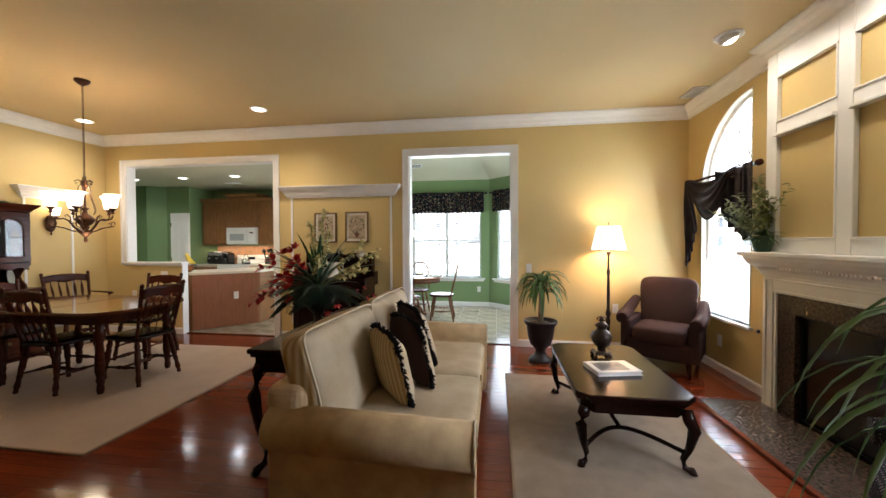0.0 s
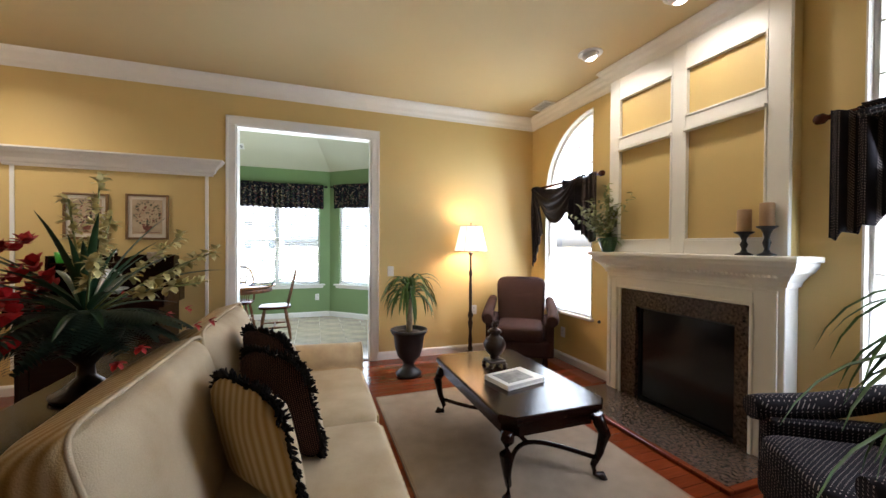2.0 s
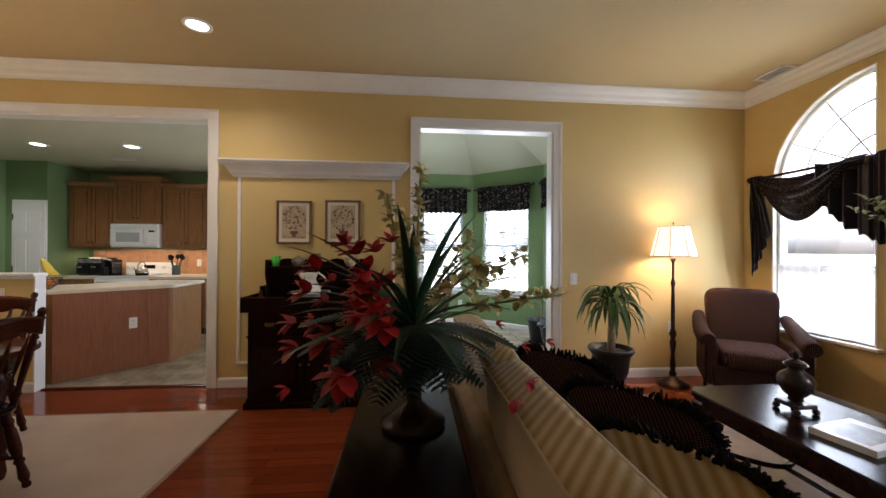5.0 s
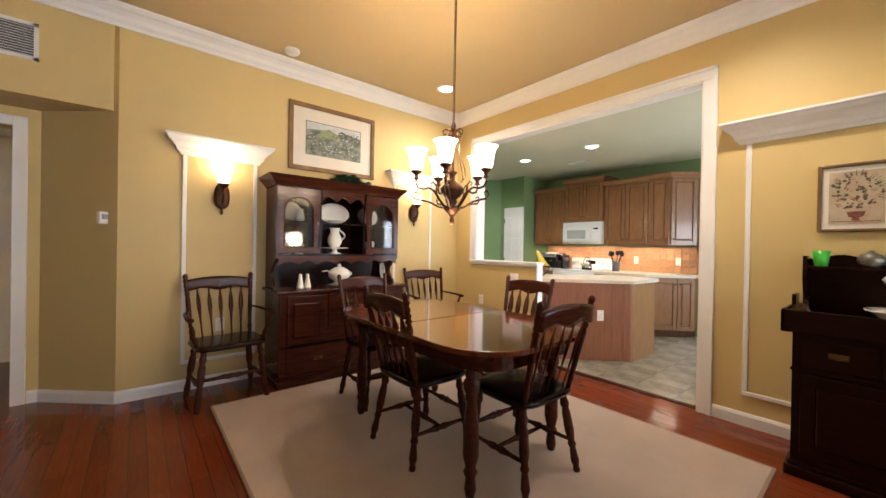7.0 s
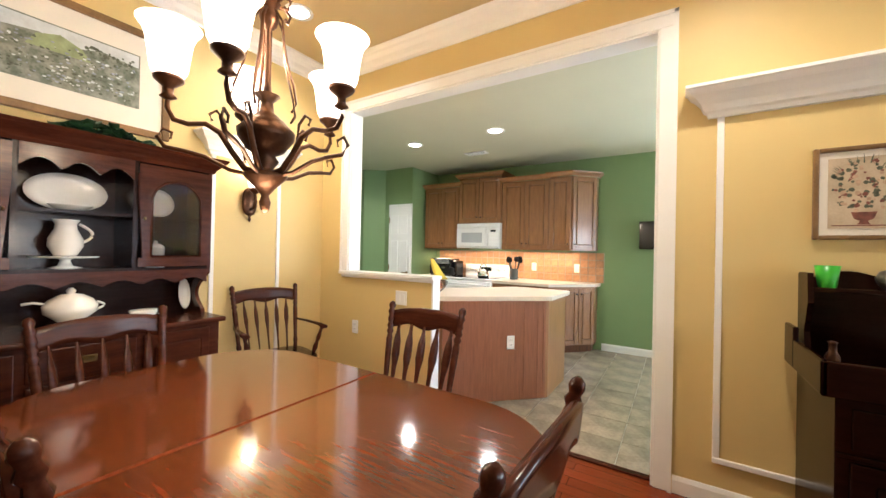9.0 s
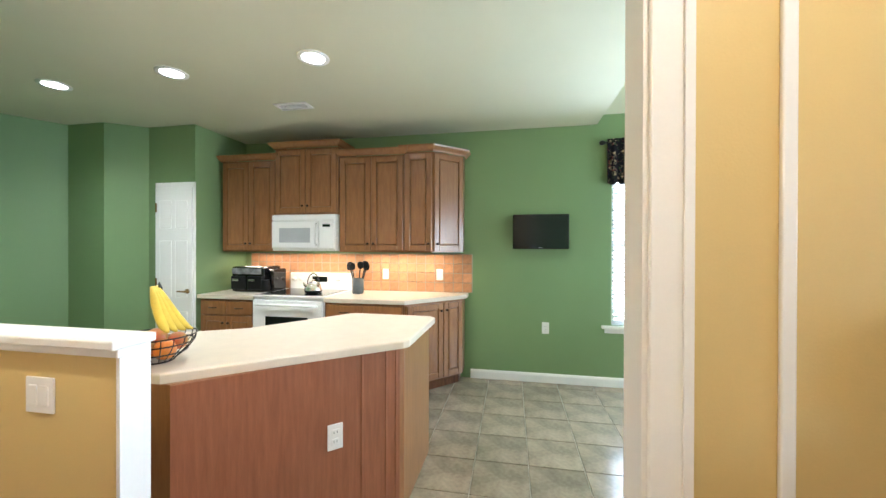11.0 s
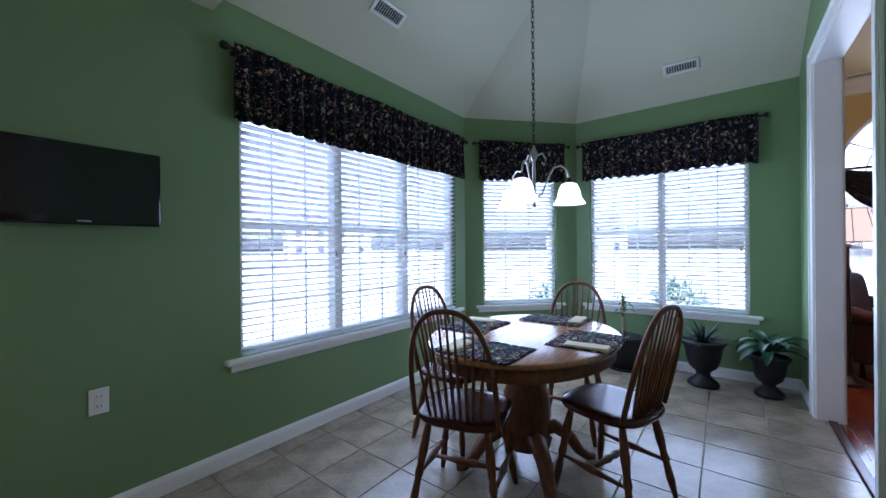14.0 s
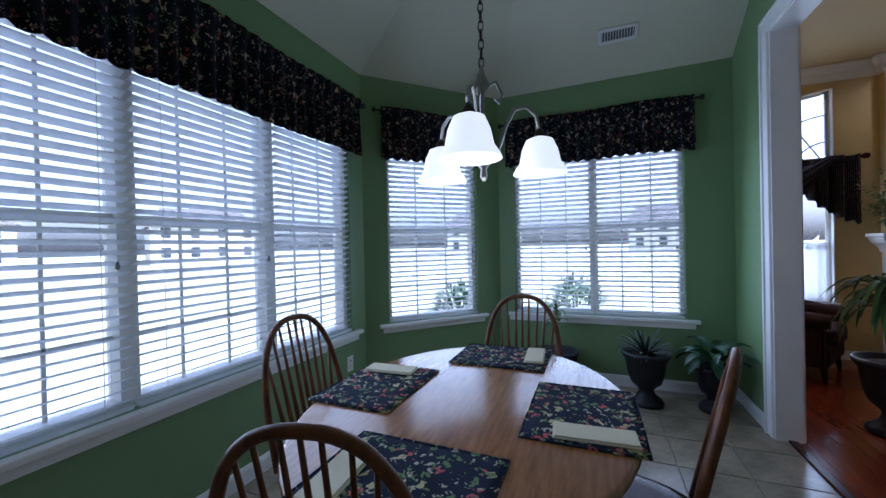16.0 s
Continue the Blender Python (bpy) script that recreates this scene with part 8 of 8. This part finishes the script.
def lower(x0, x1, drawers, label):
    t = thing("base_cabinet", LOWER, label, "cabinet", "kitchen base cabinets")
    part("body", box(bm_new(), x0 + 0.002, x1 - 0.002, YL, Y_K, 0.1, ZL), M_MAPLE, t)
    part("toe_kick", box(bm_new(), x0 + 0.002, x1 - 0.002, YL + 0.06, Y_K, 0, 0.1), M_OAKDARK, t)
    w = (x1 - x0 - 0.02) / drawers
    for i in range(drawers):
        a = x0 + 0.01 + i * w
        cab_drawer(t, a + 0.004, a + w - 0.004, ZL - 0.155, ZL - 0.02, YL)
        cab_door(t, a + 0.004, a + w - 0.004, 0.115, ZL - 0.165, YL, (a + w - 0.03) if i % 2 == 0 else (a + 0.03))
    return t


lower(-6.73, -6.12, 2, "maple base cabinet with drawers beside the range")
lower(-5.38, -4.61, 2, "maple base cabinet with drawers beside the range")
t = thing("base_cabinet", LOWER, "maple angled end base cabinet with two doors", "cabinet", "kitchen base cabinets")
part("body", prism(bm_new(), [(-4.606, YL), (-4.60, YL), (-4.15, 7.72), (-4.15, Y_K), (-4.606, Y_K)], 0.1, ZL), M_MAPLE, t)
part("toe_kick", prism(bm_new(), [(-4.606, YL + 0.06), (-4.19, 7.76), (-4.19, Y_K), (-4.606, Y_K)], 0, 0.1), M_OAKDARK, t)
q0, q1 = Vector((-4.60, YL, 0)), Vector((-4.15, 7.72, 0))
qm = Matrix.Translation(q0) @ Matrix.Rotation(math.atan2(q1.y - q0.y, q1.x - q0.x), 4, "Z")
ql = (q1 - q0).length
for a, c, kn in ((0.01, ql * 0.62, ql * 0.62 - 0.03), (ql * 0.62 + 0.006, ql - 0.01, ql * 0.62 + 0.035)):
    e = cab_door(t, a, c, 0.115, ZL - 0.02, 0, kn)
    e.matrix_basis = qm
b = bm_new()
prism(b, [(-6.77, YL - 0.03), (-6.125, YL - 0.03), (-6.125, Y_K), (-6.77, Y_K)], ZL, TOP, 0.006)
single("countertop", b, M_COUNTER, LOWER, "cream laminate countertop beside the range", "countertop")
b = bm_new()
prism(b, [(-5.375, YL - 0.03), (-4.60, YL - 0.03), (-4.11, 7.74), (-4.11, Y_K), (-5.375, Y_K)], ZL, TOP, 0.006)
single("countertop", b, M_COUNTER, LOWER, "cream laminate countertop with an angled end", "countertop")

# range
t = thing("kitchen_range", LOWER, "white electric range with black glass top", "range")
RX0, RX1 = -6.12, -5.38
part("body", box(bm_new(), RX0 + 0.004, RX1 - 0.004, YL - 0.01, Y_K - 0.02, 0.06, TOP - 0.005, 0.004), M_APPLIANCE, t)
part("cooktop", box(bm_new(), RX0 + 0.004, RX1 - 0.004, YL - 0.04, Y_K - 0.09, TOP - 0.004, TOP + 0.012, 0.006), M_APPLIANCE, t)
part("glass_top", box(bm_new(), RX0 + 0.04, RX1 - 0.04, YL + 0.02, Y_K - 0.12, TOP + 0.012, TOP + 0.0155), M_GLOSSBLACK, t)
d = part("oven_door", box(bm_new(), RX0 + 0.01, RX1 - 0.01, YL - 0.045, YL - 0.01, 0.22, TOP - 0.03, 0.008), M_APPLIANCE, t)
part("oven_window", box(bm_new(), RX0 + 0.15, RX1 - 0.15, YL - 0.048, YL - 0.044, 0.42, 0.70), M_GLOSSBLACK, d, "black oven glass")
b = bm_new()
tube(b, [(RX0 + 0.06, YL - 0.045, TOP - 0.075), (RX0 + 0.07, YL - 0.085, TOP - 0.07), (RX1 - 0.07, YL - 0.085, TOP - 0.07), (RX1 - 0.06, YL - 0.045, TOP - 0.075)], 0.012, 8)
part("oven_handle", b, M_APPLIANCE, d)
part("drawer", box(bm_new(), RX0 + 0.01, RX1 - 0.01, YL - 0.04, YL - 0.01, 0.07, 0.21, 0.006), M_APPLIANCE, t)
bp = part("control_panel", box(bm_new(), RX0 + 0.004, RX1 - 0.004, Y_K - 0.09, Y_K - 0.02, TOP - 0.004, TOP + 0.19, 0.012), M_APPLIANCE, t)
part("display", box(bm_new(), RX0 + 0.28, RX1 - 0.28, Y_K - 0.093, Y_K - 0.089, TOP + 0.09, TOP + 0.15), M_GLOSSBLACK, bp)
for x in (0.06, 0.15, 0.59, 0.68):
    part("knob", lathe(bm_new(), [(0.024, 0), (0.022, 0.02), (0.001, 0.022)], 14, m=Matrix.Translation((RX0 + x, Y_K - 0.09, TOP + 0.12)) @ Matrix.Rotation(radians(90), 4, "X")), M_APPLIANCE, bp)
part("splash", box(bm_new(), RX0 + 0.004, RX1 - 0.004, YL + 0.06, Y_K - 0.02, 0.0, 0.06), M_BLACK, t)

# microwave
t = thing("microwave", UPPER, "white over-the-range microwave with black display", "microwave")
MX0, MX1, MY = -6.065, -5.375, 7.44
part("body", box(bm_new(), MX0, MX1, MY, Y_K, 1.30, 1.668, 0.006), M_APPLIANCE, t)
d = part("door", box(bm_new(), MX0 + 0.004, MX1 - 0.17, MY - 0.022, MY, 1.325, 1.60, 0.008), M_APPLIANCE, t)
part("window", box(bm_new(), MX0 + 0.09, MX1 - 0.26, MY - 0.024, MY - 0.02, 1.385, 1.53), material("grey_microwave_mesh", (0.42, 0.44, 0.46), 0.2, vary=0.06, bump=0.0), d, "grey mesh window")
b = bm_new()
tube(b, [(MX1 - 0.19, MY - 0.022, 1.36), (MX1 - 0.19, MY - 0.05, 1.375), (MX1 - 0.19, MY - 0.05, 1.56), (MX1 - 0.19, MY - 0.022, 1.575)], 0.009, 8)
part("handle", b, M_APPLIANCE, d)
c = part("control_panel", box(bm_new(), MX1 - 0.165, MX1 - 0.004, MY - 0.02, MY, 1.325, 1.60, 0.006), M_APPLIANCE, t)
part("display", box(bm_new(), MX1 - 0.125, MX1 - 0.045, MY - 0.023, MY - 0.019, 1.54, 1.565), M_GLOSSBLACK, c)
part("vent_strip", box(bm_new(), MX0 + 0.004, MX1 - 0.004, MY - 0.015, MY, 1.61, 1.66, 0.004), M_APPLIANCE, t)
area("under_cabinet_light", (-5.72, 7.62, 1.29), (-5.72, 7.70, 0.8), 0.4, 0.1, 0.2, WARM)
area("under_cabinet_light_east", (-4.85, 7.70, 1.28), (-4.85, 7.74, 0.8), 0.9, 0.06, 0.26, WARM)
area("under_cabinet_light_west", (-6.4, 7.70, 1.28), (-6.4, 7.74, 0.8), 0.5, 0.06, 0.14, WARM)

# counter things
t = thing("kettle", turn(-5.665, 7.45, TOP + 0.016), "shiny steel kettle on the range", "kettle")
part("body", lathe(bm_new(), [(0.075, 0), (0.085, 0.01), (0.088, 0.04), (0.07, 0.085), (0.035, 0.11), (0.012, 0.115), (0.014, 0.13), (0.0, 0.135)], 22), M_STEEL, t)
b = bm_new()
tube(b, arc(lambda u: (0.065 * math.cos(math.pi * u), 0, 0.085 + 0.11 * math.sin(math.pi * u)), 12), 0.006, 7)
part("handle", b, M_BLACK, t)
b = bm_new()
tube(b, [(-0.07, 0, 0.06), (-0.1, 0, 0.085), (-0.11, 0, 0.1)], [0.02, 0.014, 0.01], 8)
part("spout", b, M_STEEL, t)
t = thing("air_fryer", turn(-6.43, 7.6, TOP), "black and steel two-drawer air fryer", "air fryer")
part("body", box(bm_new(), -0.19, 0.19, -0.14, 0.17, 0.0, 0.27, 0.03, 3), M_GLOSSBLACK, t)
for s in (-1, 1):
    d = part("basket", box(bm_new(), s * 0.01, s * 0.18, -0.155, -0.135, 0.03, 0.17, 0.01), M_BLACK, t)
    part("handle", box(bm_new(), s * 0.06, s * 0.13, -0.20, -0.15, 0.12, 0.145, 0.008), M_STEEL, d)
part("panel", box(bm_new(), -0.17, 0.17, -0.15, -0.138, 0.19, 0.25, 0.006), M_GREYPHOTO, t)
t = thing("coffee_maker", turn(-6.235, 7.63, TOP), "small black coffee maker beside the air fryer", "coffee maker")
part("body", box(bm_new(), -0.06, 0.06, -0.1, 0.14, 0, 0.24, 0.02, 2), M_GLOSSBLACK, t)
part("carafe", lathe(bm_new(), [(0.045, 0.02), (0.052, 0.05), (0.04, 0.12), (0.042, 0.13)], 14, (0, -0.14, 0)), M_BLACK, t)
t = thing("utensil_crock", turn(-5.265, 7.62, TOP), "dark crock of black cooking utensils", "utensil crock")
part("crock", lathe(bm_new(), [(0.055, 0), (0.058, 0.01), (0.058, 0.155), (0.052, 0.155), (0.05, 0.02), (0.001, 0.015)], 20), material("slate_crock", (0.06, 0.075, 0.08), 0.4, vary=0.1), t)
rnd = random.Random(2)
for i in range(6):
    a = rnd.uniform(0, 6.28)
    b = bm_new()
    tip = Vector((0.09 * math.cos(a), 0.05 * math.sin(a), 0.27 + 0.03 * rnd.random()))
    tube(b, [(0.02 * math.cos(a), 0.02 * math.sin(a), 0.02), tip], 0.006, 6)
    blob(b, (0.07, 0.02, 0.075), tip, 0.8, 0.8, 12, 8)
    part("utensil", b, M_BLACK, t)
for x, m2 in ((-5.06, None), (-4.46, None)):
    plate_on(pose(x, Y_K - 0.012, 1.07, 0, 0, 0), "switch", "white switch plate on the tiled backsplash")
plate_on(pose(-3.374, Y_K, 0.55, 0, 0, 0), "outlet", "white outlet on the green wall")
plate_on(pose(-0.62, Y_K, 0.36, 0, 0, 0), "outlet", "white outlet under the nook window")

# wall television
t = thing("wall_television", turn(-3.433, Y_K), "small black flat television on the green wall", "television")
part("bezel", box(bm_new(), -0.268, 0.268, -0.115, -0.075, 1.345, 1.688, 0.008), M_GLOSSBLACK, t)
part("screen", box(bm_new(), -0.25, 0.25, -0.117, -0.114, 1.38, 1.672), material("tv_screen", (0.004, 0.004, 0.005), 0.2, vary=0.05, bump=0.0), t)
part("badge", box(bm_new(), -0.022, 0.022, -0.118, -0.114, 1.357, 1.364), M_GREYPHOTO, t)
part("mount", box(bm_new(), -0.1, 0.1, -0.075, 0, 1.42, 1.56, 0.004), M_BLACK, t)
framed("framed_picture", pose(-2.03, Y_N, 1.48, 0, 0, 180), 0.45, 0.52, 0.03, M_BLACK, M_GREYPHOTO, 0.10, "black-framed picture on the green wall")

# pantry door
t = thing("door_6", Matrix(), "white six-panel pantry door with a brass lever", "door")
t["kind"] = "structure"
PX0, PX1, PY = -7.22, -6.80, 7.19
part("leaf", box(bm_new(), PX0, PX1, PY - 0.03, PY - 0.002, 0.005, 1.95, 0.002), M_WHITE, t)
for z0, z1 in ((0.14, 0.72), (0.86, 1.42), (1.54, 1.82)):
    for a, c in ((PX0 + 0.05, PX0 + 0.185), (PX0 + 0.235, PX1 - 0.05)):
        part("panel", box(bm_new(), a, c, PY - 0.036, PY - 0.029, z0, z1, 0.006), M_WHITE, t)
b = bm_new()
lathe(b, [(0.024, 0), (0.024, 0.008), (0.01, 0.012), (0.01, 0.04)], 14, m=Matrix.Translation((PX1 - 0.05, PY - 0.03, 0.92)) @ Matrix.Rotation(radians(90), 4, "X"))
tube(b, [(PX1 - 0.05, PY - 0.07, 0.92), (PX1 - 0.13, PY - 0.07, 0.922)], 0.008, 7)
part("door_handle", b, M_BRASS, t)
for z in (0.25, 1.0, 1.75):
    part("hinge", box(bm_new(), PX0 - 0.004, PX0 + 0.012, PY - 0.036, PY - 0.029, z - 0.045, z + 0.045), M_BRASS, t)
b = bm_new()
box(b, PX0 - 0.02, PX0 - 0.002, PY - 0.02, PY, 0, 2.0, 0.003)
box(b, PX1 + 0.002, PX1 + 0.02, PY - 0.02, PY, 0, 2.0, 0.003)
box(b, PX0 - 0.02, PX1 + 0.02, PY - 0.02, PY, 1.952, 2.0, 0.003)
part("casing", b, M_WHITE, t)

# ---- outdoors ----
GZ = -0.45
setting("ground", box(bm_new(), -400, 400, -400, 400, GZ - 0.1, GZ), M_LAWN, "pale winter lawn round the house", "ground")
b = bm_new()
box(b, -160, 160, 38, 45, GZ, GZ + 0.02)
setting("road", b, M_ROAD, "grey street beyond the lawn", "road")


def house(m, w, d, h, label):
    t = thing("house", m, label, "house", "houses across the street")
    part("wall", box(bm_new(), -w / 2, w / 2, -d / 2, d / 2, 0, h), M_SIDING, t)
    b = bm_new()
    a = [b.verts.new(p) for p in ((-w / 2 - 0.4, -d / 2 - 0.4, h), (w / 2 + 0.4, -d / 2 - 0.4, h), (w / 2 + 0.4, d / 2 + 0.4, h), (-w / 2 - 0.4, d / 2 + 0.4, h), (-w / 2 + 1.5, 0, h + 3), (w / 2 - 1.5, 0, h + 3))]
    for f in ((0, 1, 5, 4), (1, 2, 5), (2, 3, 4, 5), (3, 0, 4), (3, 2, 1, 0)):
        b.faces.new([a[i] for i in f])
    part("roof", b, M_ROOF, t)
    for i in range(4):
        for z in (1.0, 3.6):
            if z + 1.3 < h:
                x = -w / 2 + w * (i + 0.5) / 4
                win = part("window", box(bm_new(), x - 0.55, x + 0.55, -d / 2 - 0.06, -d / 2, z, z + 1.4), M_WINDARK, t)
                part("frame", box(bm_new(), x - 0.65, x + 0.65, -d / 2 - 0.04, -d / 2 - 0.001, z - 0.1, z + 1.5), M_WHITE, win)
    return t


h0 = house(pose(-12, 66, GZ, 0, 0, 6), 13, 9, 5.0, "pale two-storey house with a grey roof across the street")
for x, y, r in ((10, 68, -8), (-36, 67, 10), (66, 26, -75), (68, -6, -95), (34, 60, -25)):
    copy_thing(h0, pose(x, y, GZ, 0, 0, r))
rnd = random.Random(6)
for x, y, r in ((-3.6, 12.5, 0.7), (-1.7, 13.5, 0.6), (6.2, 9.5, 0.7), (7.5, 6.6, 0.8), (-7.0, 14.0, 0.8)):
    t = thing("shrub", turn(x, y, GZ), "small dark evergreen shrub on the lawn", "shrub", "shrubs on the lawn")
    b = bm_new()
    for i in range(420):
        d = Vector((rnd.gauss(0, 1), rnd.gauss(0, 1), rnd.gauss(0, 1))).normalized() * r * rnd.uniform(0.55, 1.0)
        leaf_strip(b, (d.x, d.y, abs(d.z) * 1.1), d + Vector((0, 0, 0.4)), 0.16, 0.07, 0.5, 2)
    part("foliage", b, M_DEEPLEAF, t)
    b = bm_new()
    tube(b, [(0, 0, 0), (0, 0, r * 0.6)], 0.04, 6)
    part("stem", b, M_TRUNK, t)

# ---- floor and splash tiles ----
TS = 0.335
tile = bm_new()
box(tile, -TS / 2 + 0.003, TS / 2 - 0.003, -TS / 2 + 0.003, TS / 2 - 0.003, -0.006, 0.0, 0.0015, 1)
tile_me = finish("floor_tile", tile, M_TILE)
count = 0
for i in range(-18, 12):
    for j in range(0, 9):
        x, y = -2.43 + i * TS, Y_B + 0.245 + j * TS
        if not (-7.6 < x < XC + 0.1 and y < Y_K + 0.16):
            continue
        if (Vector((x, y)) - C1).dot(Vector((-BU.y, BU.x))) > 0.15:
            continue
        if count < 298:
            share("floor_tile", tile_me, floor_tiled, Matrix.Translation((x, y, 0.0)))
            count += 1
sp = bm_new()
box(sp, -0.0465, 0.0465, -0.008, 0.0, -0.0465, 0.0465, 0.004, 1)
sp_me = finish("splash_tile", sp, M_SPLASH)
splash = setting("wall_splash", box(bm_new(), -6.72, -4.11, Y_K - 0.004, Y_K, TOP, 1.29), M_GROUT, "terracotta tile backsplash behind the counter", "backsplash")
for i in range(26):
    for j in range(4):
        share("splash_tile", sp_me, splash, Matrix.Translation((-6.665 + i * 0.1, Y_K - 0.004, TOP + 0.052 + j * 0.1)))
